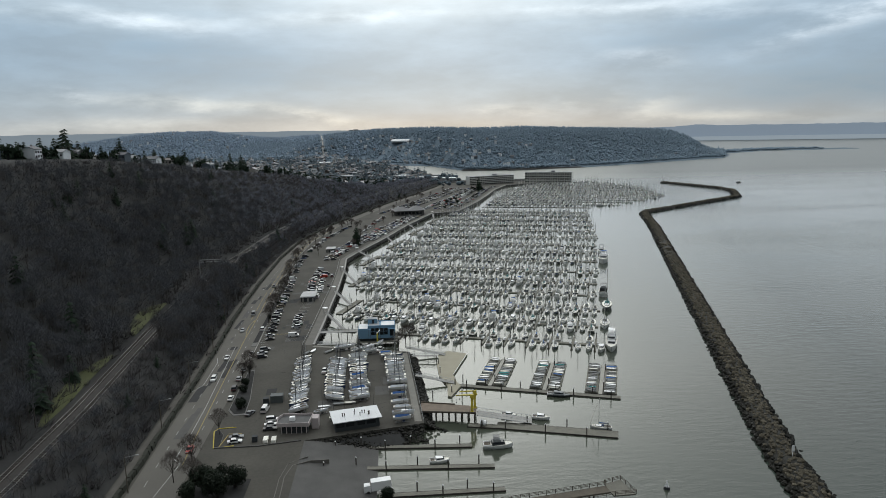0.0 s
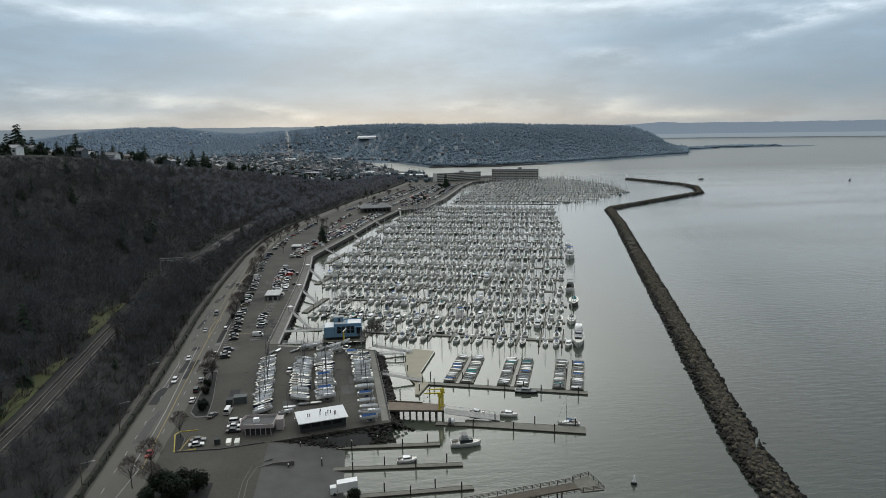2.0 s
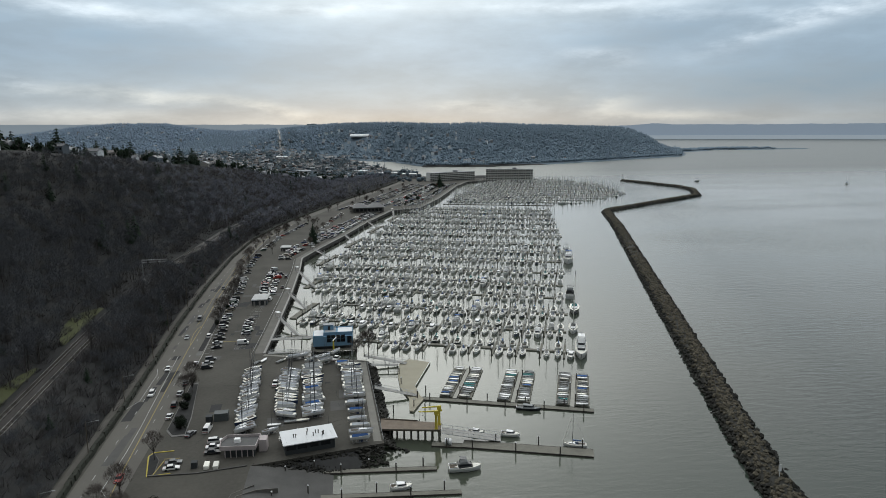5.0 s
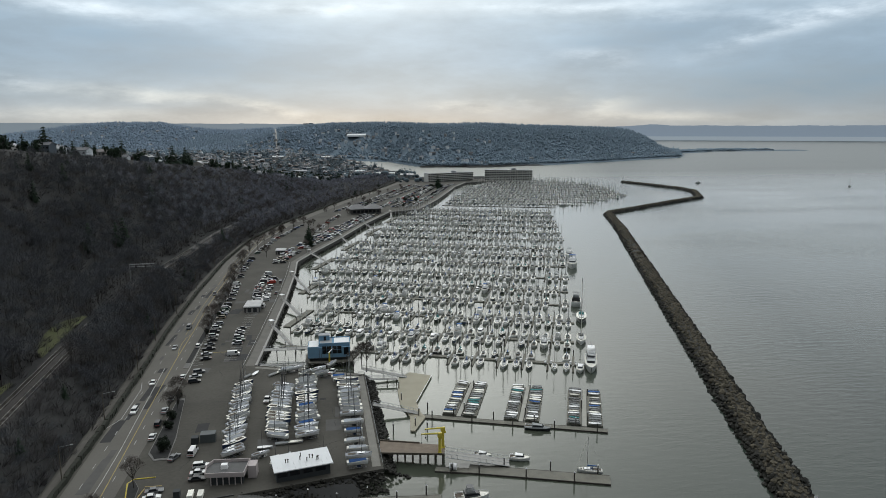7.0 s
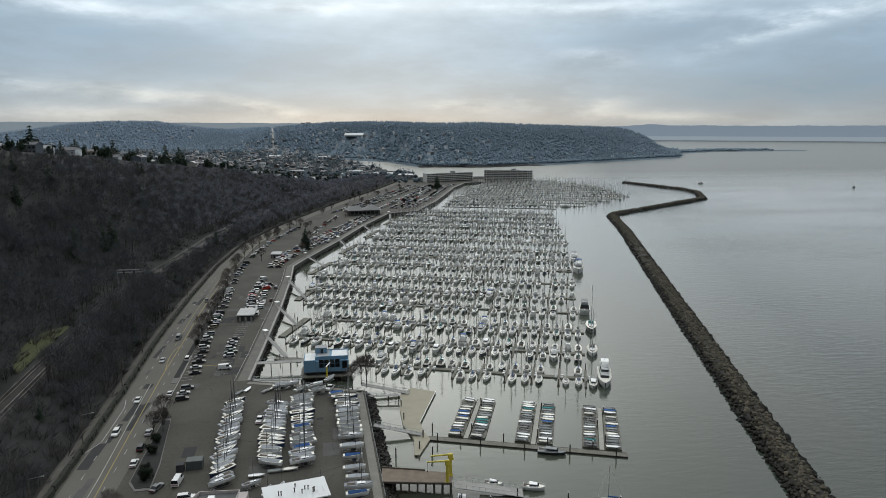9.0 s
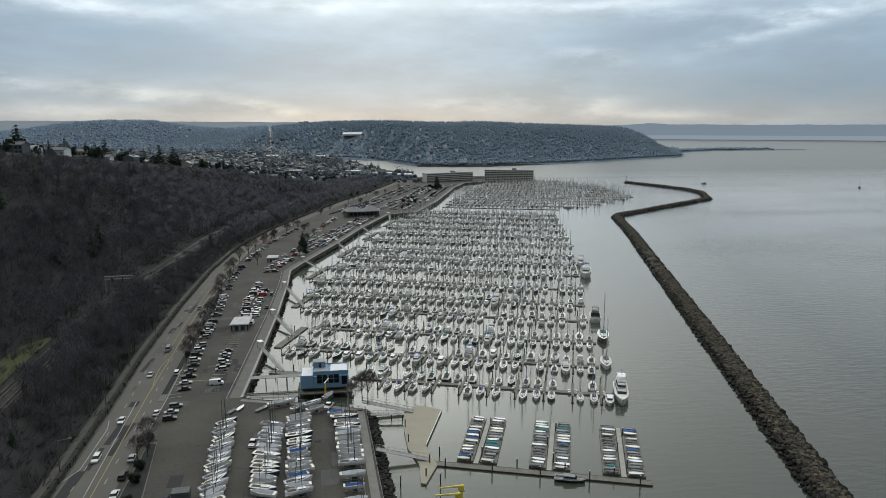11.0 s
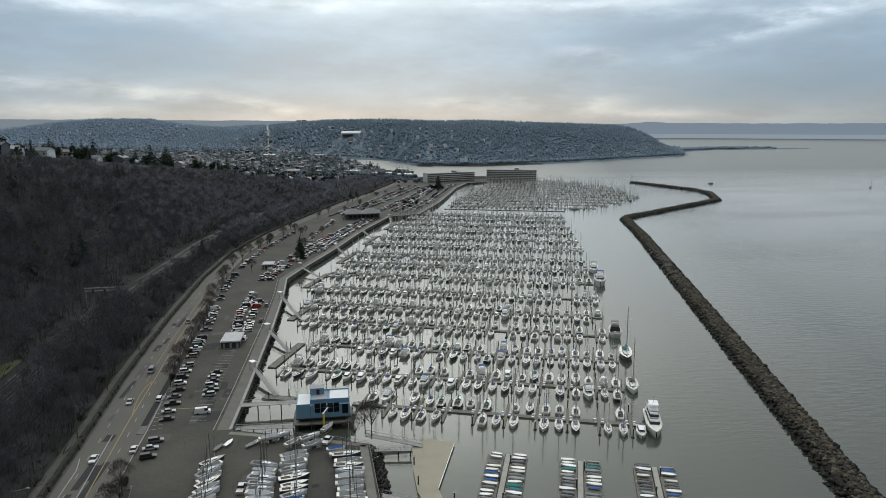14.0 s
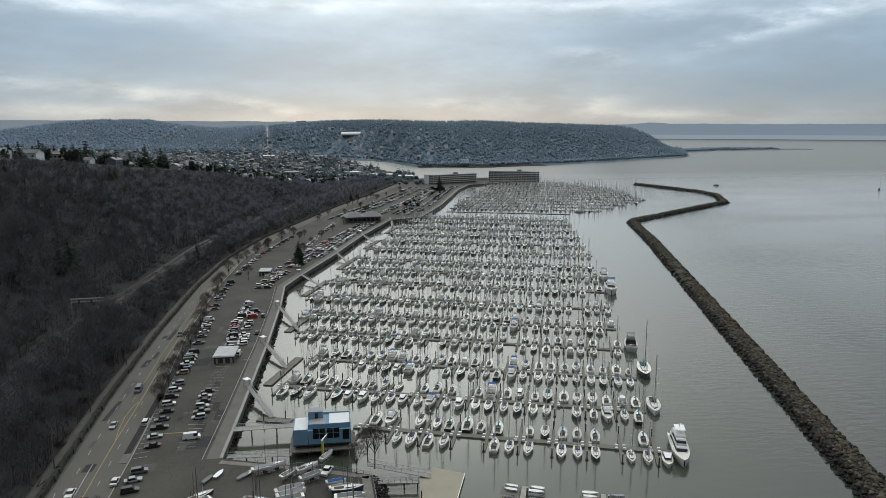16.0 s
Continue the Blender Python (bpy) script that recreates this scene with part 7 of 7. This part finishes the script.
for _ in range(10800):
    y = rh.uniform(130, 1240)
    rx, cw = railx(y), lerp_line(CREST_W, y)
    verge = rh.random() < (.34 if 268 < y < 430 else .15 if y < 430 else .26)
    if verge:
        x = rh.uniform(rx + 5.5, roadl(y) - 6.5)
    else:
        x = rx - 6.5 - rh.random() ** .95 * (cw - 7)
    dist = math.hypot(x, y)
    keep = .62 if y < 520 else .52
    if rh.random() > keep:
        continue
    z = hz(x, y) - .3
    grove = noise.noise((x / 26, y / 26, 2.0)) + .5 * noise.noise((x / 11, y / 11, 7.0))
    s = rh.uniform(.75, 1.1) * (1 + .42 * grove) * (1 if verge else 1 - .8 * max(0, (rx - x) / cw - .5)) * (lerp_line([(130, .5), (262, .5), (275, .95), (425, .95), (440, .5), (600, .5), (650, .85), (900, .8), (1240, .6)], y) if verge else lerp_line([(130, 1.05), (650, 1.0), (850, .75), (1240, .55)], y))
    row = (x, y, z, rh.uniform(0, 6.28), s, s * rh.uniform(.85, 1.15))
    if rh.random() < .012:
        con_rows[rh.randrange(2)].append(row)
    elif verge and y < 420 and single < 110 and rh.random() < .5:
        single += 1
        plant(HILL_KINDS[rh.randrange(5)], x, y, z, s, row[3], "slender leafless tree on the railway bank", "tree", "bare bank trees")
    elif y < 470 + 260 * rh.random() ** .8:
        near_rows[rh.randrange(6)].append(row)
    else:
        # farther trees take the twig colour with haze in it
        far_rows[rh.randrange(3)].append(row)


def brush_clump(seed):
    """Low tangled undergrowth: thin stems fanning out in a mound."""
    r = random.Random(seed)
    g = Geo()
    for i in range(26):
        a, k = r.uniform(0, 6.28), r.uniform(.2, 1)
        p = Vector((math.cos(a) * k * 2.6, math.sin(a) * k * 2.6, 0))
        d = Vector((math.cos(a) * k * .7 + r.gauss(0, .3), math.sin(a) * k * .7 + r.gauss(0, .3), r.uniform(.6, 1.1)))
        s = d.cross(Vector((r.gauss(0, 1), r.gauss(0, 1), .2))).normalized() * .10
        g.add([p * .6 - s, p * .6 + s, p * .6 + d * r.uniform(1.6, 3.4)], [(0, 1, 2)], 1)
    return g


brush = [[], []]
for _ in range(7000):
    y = 130 + 840 * rh.random() ** 1.15
    rx, cw = railx(y), lerp_line(CREST_W, y)
    x = rh.uniform(rx + 5.2, roadl(y) - 6.2) if rh.random() < .2 else rx - 6 - rh.random() * (cw - 2)
    s = rh.uniform(.7, 1.5)
    brush[rh.randrange(2)].append((x, y, hz(x, y) - .3, rh.uniform(0, 6), s, s * rh.uniform(.7, 1.1)))
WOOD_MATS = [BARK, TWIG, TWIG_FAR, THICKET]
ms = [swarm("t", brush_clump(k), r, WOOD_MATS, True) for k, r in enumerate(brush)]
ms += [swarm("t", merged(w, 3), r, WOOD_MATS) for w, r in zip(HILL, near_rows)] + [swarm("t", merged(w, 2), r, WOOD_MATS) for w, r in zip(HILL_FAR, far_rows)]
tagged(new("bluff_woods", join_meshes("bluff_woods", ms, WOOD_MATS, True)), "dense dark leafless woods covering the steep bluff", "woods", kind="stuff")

# ---- the town behind the bluff, and the far headland ----
WALLS = [mat("house_white", (.66, .69, .71), .8, vary=.08, scale=.3), mat("house_grey", (.24, .25, .26), .8, vary=.1), mat("house_cream", (.36, .35, .32), .8, vary=.1), mat("house_brown", (.075, .06, .052), .8, vary=.15), mat("house_slate", (.09, .11, .13), .8, vary=.1)]
ROOFS = [mat("roof_charcoal", (.07, .072, .078), .6, vary=.2), mat("roof_grey", (.24, .245, .25), .6, vary=.2), mat("roof_brown", (.10, .085, .078), .6, vary=.2)]


def house_parts(w, d, h, pitch=.42):
    wall = Geo().prism([(-w / 2, -d / 2), (w / 2, -d / 2), (w / 2, d / 2), (-w / 2, d / 2)], -3, h)
    e, rz = .5, h + d / 2 * pitch
    wall.add([(-w / 2, -d / 2, h), (-w / 2, d / 2, h), (-w / 2, 0, rz)], [(0, 2, 1)]).add([(w / 2, -d / 2, h), (w / 2, d / 2, h), (w / 2, 0, rz)], [(0, 1, 2)])
    zl = h - e * pitch
    roof = Geo()
    for s in (-1, 1):
        a = [(-w / 2 - e, s * (d / 2 + e), zl), (w / 2 + e, s * (d / 2 + e), zl), (w / 2 + e, 0, rz), (-w / 2 - e, 0, rz)]
        b = [(x, y, z + .22) for x, y, z in a]
        roof.add(a + b, [(0, 1, 2, 3), (7, 6, 5, 4), (0, 4, 5, 1), (1, 5, 6, 2), (2, 6, 7, 3), (3, 7, 4, 0)])
    return wall, roof, Geo().box((w * .22, d * .12, rz + .3), (.8, .8, 1.8))


HSIZES = [(9.5, 8, 4.6), (11, 8.5, 5.2), (8.5, 8, 6.2), (13, 9, 4.6)]
HMESH = [[g.mesh(n, [m]) for g, n, m in zip(house_parts(*s), ("wall", "roof", "chimney"), (WALLS[0], ROOFS[0], WALLS[3]))] for s in HSIZES]
win_me = Geo().box((0, 0, 0), (1.5, .12, 1.3)).mesh("window", [GLASS])
WALL_ME = [[house_parts(*s)[0].mesh("wall", [w]) for w in WALLS] for s in HSIZES]
ROOF_ME = [[house_parts(*s)[1].mesh("roof", [r]) for r in ROOFS] for s in HSIZES]
WNAMES, RNAMES = ("white", "grey", "cream", "brown", "slate-blue"), ("charcoal", "grey", "brown")


def house(x, y, a, k, wi, ri):
    w, d, h = HSIZES[k]
    t = thing("house", f"{WNAMES[wi]} gabled house with {RNAMES[ri]} roof on the bluff top", "house", "bluff-top houses", at=pose(x, y, hz(x, y) + .2, 0, 0, a))
    new("wall", WALL_ME[k][wi]).parent = t
    new("roof", ROOF_ME[k][ri]).parent = t
    new("chimney", HMESH[k][2]).parent = t
    for i in range(3):
        for zz in ((1.6, 4.3) if h > 5.5 else (2.6,)):
            o = new("window", win_me)
            o.parent, o.location = t, (-w / 2 + w * (i + .5) / 3, -d / 2 - .03, zz)


rb = random.Random(31)
far_h = {}
n_house = 0
con_far = [[], []]
dec_far = [[], [], []]
dec_clump = []
con_mid = [[], []]


def town_spot(x, y):
    return x < railx(min(y, 1290)) - 7 - lerp_line(CREST_W, min(y, 1290)) - 12 if y < 1290 else True


cells = []
for iy in range(0, 86):
    for ix in range(0, 62):
        y = 330 + iy * 24 + rb.uniform(-5, 5)
        x = -ix * 23 + 60 + (iy % 2) * 11 + rb.uniform(-5, 5)
        if abs(x) > .72 * y + 60 or hz(x, y) < 4:
            continue
        if y < 1290 and not town_spot(x, y):
            continue
        if y > 1290 and x > 70 - max(0, y - 1900) * .5:
            continue
        cells.append((y, x))
cells.sort()
for y, x in cells:
    dist = math.hypot(x, y)
    edge = y < 1290 and x > railx(y) - lerp_line(CREST_W, y) - 90
    if rb.random() < (.62 if edge else .5 if dist < 1700 else .36):
        k, wi, ri = rb.randrange(4), rb.choices(range(5), (5, 3, 3, 2, 2))[0], rb.randrange(3)
        a = rb.choice((0, 90)) + rb.uniform(-6, 6) - 8
        if edge and n_house < 70:
            n_house += 1
            house(x, y, a, k, wi, ri)
        else:
            far_h.setdefault((k, wi, ri), []).append((x, y, hz(x, y) + .2, radians(a), 1, 1))
    for _ in range(3 if edge else 2):
        tx, ty = x + rb.uniform(-13, 13), y + rb.uniform(-13, 13)
        if y < 1290 and not town_spot(tx - 4, ty):
            continue
        s = rb.uniform(.35, 1.0) if rb.random() < .8 else rb.uniform(1.0, 1.45)
        z = hz(tx, ty)
        if rb.random() < (.45 if edge else .32):
            # conifers past 1000 m get the haze-paled foliage
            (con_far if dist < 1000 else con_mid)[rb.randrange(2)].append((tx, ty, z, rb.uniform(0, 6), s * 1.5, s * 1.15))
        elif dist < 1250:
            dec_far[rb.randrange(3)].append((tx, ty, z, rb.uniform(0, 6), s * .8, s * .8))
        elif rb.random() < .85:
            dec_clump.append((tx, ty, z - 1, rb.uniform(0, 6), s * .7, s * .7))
for _ in range(170):     # trees on the low ground at the canal mouth
    tx, ty = rb.uniform(-40, 135), rb.uniform(1190, 1420)
    if tx > roadl(min(ty, 1290)) + 12 and ty < 1262 and rb.random() < .6:
        continue
    s = rb.uniform(.5, 1.1)
    (con_mid[rb.randrange(2)] if rb.random() < .35 else dec_clump).append((tx, ty, max(hz(tx, ty), 2.5), rb.uniform(0, 6), s, s))
garden = []
for y, x in cells:
    if y < 1290 and x > railx(y) - lerp_line(CREST_W, y) - 420:
        for _ in range(3 if x > railx(y) - lerp_line(CREST_W, y) - 190 else 2):
            tx, ty = x + rb.uniform(-12, 12), y + rb.uniform(-12, 12)
            if not town_spot(tx - 3, ty):
                continue
            s = rb.uniform(.45, 1.45)
            garden.append((tx, ty, hz(tx, ty) - 1.5, rb.uniform(0, 6), s * .8, s))
ms, mats_h = [], WALLS + ROOFS + [GLASS]
for (k, wi, ri), rows in far_h.items():
    wl, rf, ch = house_parts(*HSIZES[k])
    g = Geo().put(wl, mi=wi).put(rf, mi=5 + ri).put(ch, mi=3)
    w, d, h = HSIZES[k]
    for i in range(3):
        g.box((-w / 2 + w * (i + .5) / 3, -d / 2 - .03, h * .6), (1.6, .12, 1.5), 8)
    ms.append(swarm("h", g, rows, mats_h))
tagged(new("town_houses", join_meshes("town_houses", ms, mats_h)), "crowded gabled houses of the town beyond the bluff", "houses", kind="stuff")
FARCON = [conifer(110 + i, 15, 9, 7) for i in range(2)]

# headland: dense mixed woods, with haze put into their colours, and shore houses
HILL_FAR_WOODS = mat("hazed_hill_woods", (.20, .258, .32), .95, vary=.2, scale=.01, fine=.1, island=.12, spec=.1)
NEEDLE_FAR = mat("hazed_far_conifers", (.168, .22, .264), .95, vary=.16, scale=.006, fine=.05, island=.08, spec=.1)
WOODS_FAR = mat("hazed_bare_woods", (.185, .242, .288), .95, vary=.26, scale=.014, fine=.11, spec=.1)
hh = {}
NORTH_SHORE = ([-700, -200, -18, 117, 183, 337, 557, 1033, 1180, 1345], [2130, 2130, 2085, 1945, 1670, 1655, 1735, 2030, 2330, 2430])
for _ in range(170):
    x = rb.uniform(-350, 1060) if rb.random() < .4 else rb.uniform(-300, 380)
    y = float(np.interp(x, *NORTH_SHORE)) + 25 + rb.random() ** 1.7 * (300 if x < 450 else 90)
    z = hz(x, y)
    if z < 4 or (x > 420 and rb.random() < .45):
        continue
    hh.setdefault((rb.randrange(4), rb.choices(range(5), (8, 2, 0, 0, 2))[0], rb.randrange(3)), []).append((x, y, z + 1.5, rb.uniform(-.4, .4), .75, .9))
ms = []
for (k, wi, ri), rows in hh.items():
    wl, rf, ch = house_parts(*HSIZES[k])
    ms.append(swarm("h", Geo().put(wl, mi=wi).put(rf, mi=5 + ri), rows, mats_h))
tagged(new("headland_houses", join_meshes("headland_houses", ms, mats_h)), "scattered pale houses on the wooded headland", "houses", kind="stuff")


def crown_clump(seed):
    """A ragged broad crown for a far leafless tree."""
    r = random.Random(seed)
    bm = bmesh.new()
    bmesh.ops.create_icosphere(bm, subdivisions=1, radius=1)
    for v in bm.verts:
        k = r.uniform(.62, 1.3)
        v.co = Vector((v.co.x * k * 4.4, v.co.y * k * 4.4, 5.5 + v.co.z * r.uniform(.6, 1.25) * 4.2))
    g = Geo().add([v.co[:] for v in bm.verts], [[v.index for v in f.verts] for f in bm.faces])
    bm.free()
    return g.tube((0, 0, -1), (0, 0, 4), .3, .2, 3, cap=False)


OPEN_SPOTS = {(int(r_[0] // 13), int(r_[1] // 13)) for rows in list(hh.values()) + list(far_h.values()) for r_ in rows if r_[1] > 1600} | {(int((35 + i * 6.5) // 13), int((2292 - j * 7) // 13)) for i in range(-6, 7) for j in range(-1, 5)}


def spire(seed):
    """A far conifer: three ragged skirts of drooping boughs up to a point."""
    r = random.Random(seed)
    g = Geo().tube((0, 0, -1), (0, 0, 3), .3, .25, 3, cap=False)
    for z, h, R in ((1.5, 6.5, 3.1), (5.5, 6, 2.3), (9.5, 6, 1.5)):
        ring = [(math.cos(a) * R * r.uniform(.65, 1.25), math.sin(a) * R * r.uniform(.65, 1.25), z + r.uniform(-.8, .8)) for a in [i * 1.0472 + r.uniform(-.3, .3) for i in range(6)]]
        g.add(ring + [(r.uniform(-.2, .2), r.uniform(-.2, .2), z + h)], [(i, (i + 1) % 6, 6) for i in range(6)])
    return g


def open_ground(x, y):
    """Whether a tree here would stand on or right before a house, or in the straight street."""
    c = (int(x // 13), int(y // 13))
    return any((c[0], c[1] + k) in OPEN_SPOTS for k in range(2)) or abs(x + .101 * (y - 100)) < 9


SPIRES = [spire(k) for k in range(4)]
CROWNS = [crown_clump(3 + k) for k in range(4)]
hill_woods, head_con, head_dec = [[] for _ in range(4)], [[] for _ in range(4)], [[] for _ in range(4)]
for _ in range(27000):     # the headland, thickest with conifers along its back
    x, back = rb.uniform(-560, 1345), rb.random()
    y = float(np.interp(x, *NORTH_SHORE)) + 14 + 640 * back
    z = hz(x, y)
    if z < 3 or open_ground(x, y) or (x < 80 and y < 2250 and rb.random() < .5):
        continue
    grove = noise.noise((x / 90, y / 60, 3.0)) + .6 * noise.noise((x / 28, y / 28, 8.0))
    if rb.random() < .18 + .5 * smooth01((back - .2) / .4) + .5 * grove:
        s_ = rb.uniform(.45, 1.1)
        head_con[rb.randrange(4)].append((x, y, z, rb.uniform(0, 6), s_ * 1.1, s_))
    else:
        s_ = rb.uniform(.5, .95)
        head_dec[rb.randrange(4)].append((x, y, z, rb.uniform(0, 6), s_, s_ * rb.uniform(.8, 1.2)))
for _ in range(15000):     # the far hill behind the town
    a, r_ = radians(rb.uniform(-29, -1)), rb.uniform(2250, 3650)
    x, y = math.sin(a) * r_, math.cos(a) * r_
    if y < 2250 or open_ground(x, y):
        continue
    s_ = rb.uniform(.6, 1.1)
    con = rb.random() < .4 + .5 * noise.noise((x / 120, y / 120, 5.0))
    hill_woods[rb.randrange(2) + (0 if con else 2)].append((x, y, hz(x, y) - .5, rb.uniform(0, 6), s_ * 1.2, s_))
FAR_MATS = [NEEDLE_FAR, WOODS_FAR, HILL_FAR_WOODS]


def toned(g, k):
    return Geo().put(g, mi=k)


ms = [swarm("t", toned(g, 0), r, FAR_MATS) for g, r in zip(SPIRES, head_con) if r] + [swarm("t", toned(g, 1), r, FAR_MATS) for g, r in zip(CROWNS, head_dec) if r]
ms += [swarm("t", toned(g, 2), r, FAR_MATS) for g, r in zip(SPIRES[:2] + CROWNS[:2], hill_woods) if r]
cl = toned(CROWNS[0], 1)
tagged(new("headland_woods", join_meshes("headland_woods", ms, FAR_MATS, True)), "mixed haze-blue conifers and bare woods covering the far headland and hill", "woods", kind="stuff")
# town foliage lifted and blued to carry the haze at this distance
NEEDLE_MID = mat("hazed_town_foliage", (.10, .128, .145), .95, vary=.3, scale=.05, fine=.3, island=.3, spec=.1)
FC = [conifer(130 + i, 15, 5, 5)[1] for i in range(2)]
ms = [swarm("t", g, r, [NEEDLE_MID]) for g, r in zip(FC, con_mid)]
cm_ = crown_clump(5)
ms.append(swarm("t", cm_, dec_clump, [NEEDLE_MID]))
tagged(new("town_trees", join_meshes("town_trees", ms, [NEEDLE_MID], True)), "haze-paled trees crowded among the far town houses", "trees", kind="stuff")
hill_h = {}
for _ in range(26):
    a, r_ = radians(rb.uniform(-23, -6)), rb.uniform(2500, 3300)
    x, y = math.sin(a) * r_, math.cos(a) * r_
    hill_h.setdefault((rb.randrange(4), rb.choices(range(5), (5, 5, 0, 0, 1))[0], rb.randrange(3)), []).append((x, y, hz(x, y) + 4.5, rb.uniform(-.4, .4), 1.0, 1.0))
ms = [swarm("h", Geo().put(house_parts(*HSIZES[k])[0], mi=wi).put(house_parts(*HSIZES[k])[1], mi=5 + ri), rows, mats_h) for (k, wi, ri), rows in hill_h.items()]
tagged(new("hill_houses", join_meshes("hill_houses", ms, mats_h)), "scattered small pale houses on the wooded far hill", "houses", kind="stuff")
ms = [swarm("t", merged(w), r, [BARK, NEEDLE]) for w, r in zip(HILLCON, con_rows)] + [swarm("t", merged(w), r, [BARK, NEEDLE]) for w, r in zip(FARCON, con_far)]
for k in range(3):
    lf = leafy(200 + k, 9.0, 8.0, 80, 1.2)
    ms.append(swarm("t", merged(lf), garden[k::3], [BARK, NEEDLE]))
tagged(new("town_conifers", join_meshes("town_conifers", ms, [BARK, NEEDLE])), "dark conifers standing among the town houses", "trees", kind="stuff")
ms = [swarm("t", merged(w), r, [BARK, TWIG]) for w, r in zip(HILL_FAR, dec_far)]
tagged(new("town_bare_trees", join_meshes("town_bare_trees", ms, [BARK, TWIG])), "leafless trees standing among the town houses", "trees", kind="stuff")


# long apartment blocks at the basin's head
def apartment(a, b, depth, floors, label):
    L = math.hypot(b[0] - a[0], b[1] - a[1])
    ang = math.degrees(math.atan2(b[1] - a[1], b[0] - a[0]))
    H = floors * 3.0
    t = thing("apartment_block", label, "building", "apartment blocks", at=pose((a[0] + b[0]) / 2, (a[1] + b[1]) / 2, LAND_Z - .5, 0, 0, ang))
    part("wall", Geo().box((0, depth / 2, H / 2), (L, depth, H)), mat("pale_render", (.55, .55, .52), .8, vary=.1), t)
    part("roof", Geo().box((0, depth / 2, H + .2), (L + .8, depth + .8, .4)), ROOFS[1], t)
    part("plant_room", Geo().box((L * .1, depth / 2, H + 1.7), (7, 6, 2.8)), WALLS[1], t)
    sl = Geo().box((0, -.8, 0), (L, 1.7, .5)).mesh("balcony_slab", [MATS["pale_render"]])
    wn, n = Geo(), int(L / 4.2)
    for i in range(n):
        wn.box((-L / 2 + (i + .5) * L / n, 0, 0), (3.3, .1, 1.5))
    wn = wn.mesh("glazing", [GLASS])
    for f in range(floors):
        o = new("balcony_slab", sl)
        o.parent, o.location = t, (0, 0, f * 3 + .1)
        w = new("glazing", wn)
        w.parent, w.location = t, (0, -.03, f * 3 + 1.6)


apartment((138, 1196), (222, 1226), 16, 5, "long grey balcony-fronted apartment block by the marina")
apartment((244, 1232), (323, 1203), 16, 6, "long grey balcony-fronted apartment block at the water")
# sheds and roofs at the canal mouth
for x, y, w, d, h, m, lab in ((70, 1330, 40, 16, 7, ROOF_W, "long pale warehouse roof by the canal"), (20, 1400, 30, 16, 7, ROOF_W, "long pale warehouse roof by the canal"), (-90, 1330, 36, 18, 9, ROOF_G, "grey warehouse among the houses"), (-260, 1150, 44, 20, 9, ROOF_W, "long pale roofed school building"), (-470, 1250, 34, 18, 9, ROOF_G, "grey flat-roofed block among houses"),
                              (35, 2292, 60, 46, 5, ROOF_W, "bright white broad roof on the hill"), (-180, 1900, 30, 18, 8, ROOF_W, "pale flat roofed hall in the town"), (-60, 2050, 26, 14, 7, ROOF_W, "pale flat roofed hall in the town"), (110, 1290, 26, 14, 7, ROOF_W, "pale low roofed boathouse")):
    t = thing("warehouse", lab, "building", "large pale roofs", at=pose(x, y, max(hz(x, y), 2) - 1, 0, 0, -8))
    part("wall", Geo().box((0, 0, h / 2), (w, d, h)), m if y > 2200 else WALLS[1], t)
    part("roof", Geo().add([(-w / 2, -d / 2, h), (w / 2, -d / 2, h), (w / 2, d / 2, h), (-w / 2, d / 2, h), (-w / 2, 0, h + .1 * d), (w / 2, 0, h + .1 * d)], [(0, 1, 5, 4), (2, 3, 4, 5), (1, 2, 5), (3, 0, 4)]), m, t)
for x in (-190, -166):
    t = thing("tower_block", "pale tower block on the skyline ridge", "building", "skyline towers", at=pose(x, 3420, hz(x, 3420) - 2))
    part("wall", Geo().box((0, 0, 12), (22, 18, 24)), WALLS[1], t)
    part("roof", Geo().box((0, 0, 24.3), (23, 19, .6)), ROOFS[1], t)
st = [(-.101 * (y - 100), y) for y in (1900, 2200, 2500, 2800, 3100, 3400)]
g = Geo()
for (x0, y0), (x1, y1) in zip(st, st[1:]):
    for i in range(5):
        a, b = i / 5, (i + 1) / 5
        p = [(x0 + (x1 - x0) * k, y0 + (y1 - y0) * k) for k in (a, b)]
        g.add([(p[0][0] - 2.4, p[0][1], hz(*p[0]) + 3), (p[0][0] + 2.4, p[0][1], hz(*p[0]) + 3), (p[1][0] + 2.4, p[1][1], hz(*p[1]) + 3), (p[1][0] - 2.4, p[1][1], hz(*p[1]) + 3)], [(0, 1, 2, 3)])
tagged(part("far_street", g, CONC), "pale straight street climbing the far hill", "road", kind="structure")
# low wooded spit beyond the headland
sp = [[], []]
for _ in range(620):
    x = rb.uniform(1130, 1640)
    y = float(np.interp(x, [1033, 1180, 1396, 1760], [2030, 2330, 2480, 2460])) + rb.uniform(12, 110)
    if x > 1570 and rb.random() < .7:
        continue
    z = hz(x, y)
    if z > 0:
        sp[0].append((x, y, z - 1, rb.uniform(0, 6), rb.uniform(.7, 1.3), rb.uniform(.5, 1.0)))
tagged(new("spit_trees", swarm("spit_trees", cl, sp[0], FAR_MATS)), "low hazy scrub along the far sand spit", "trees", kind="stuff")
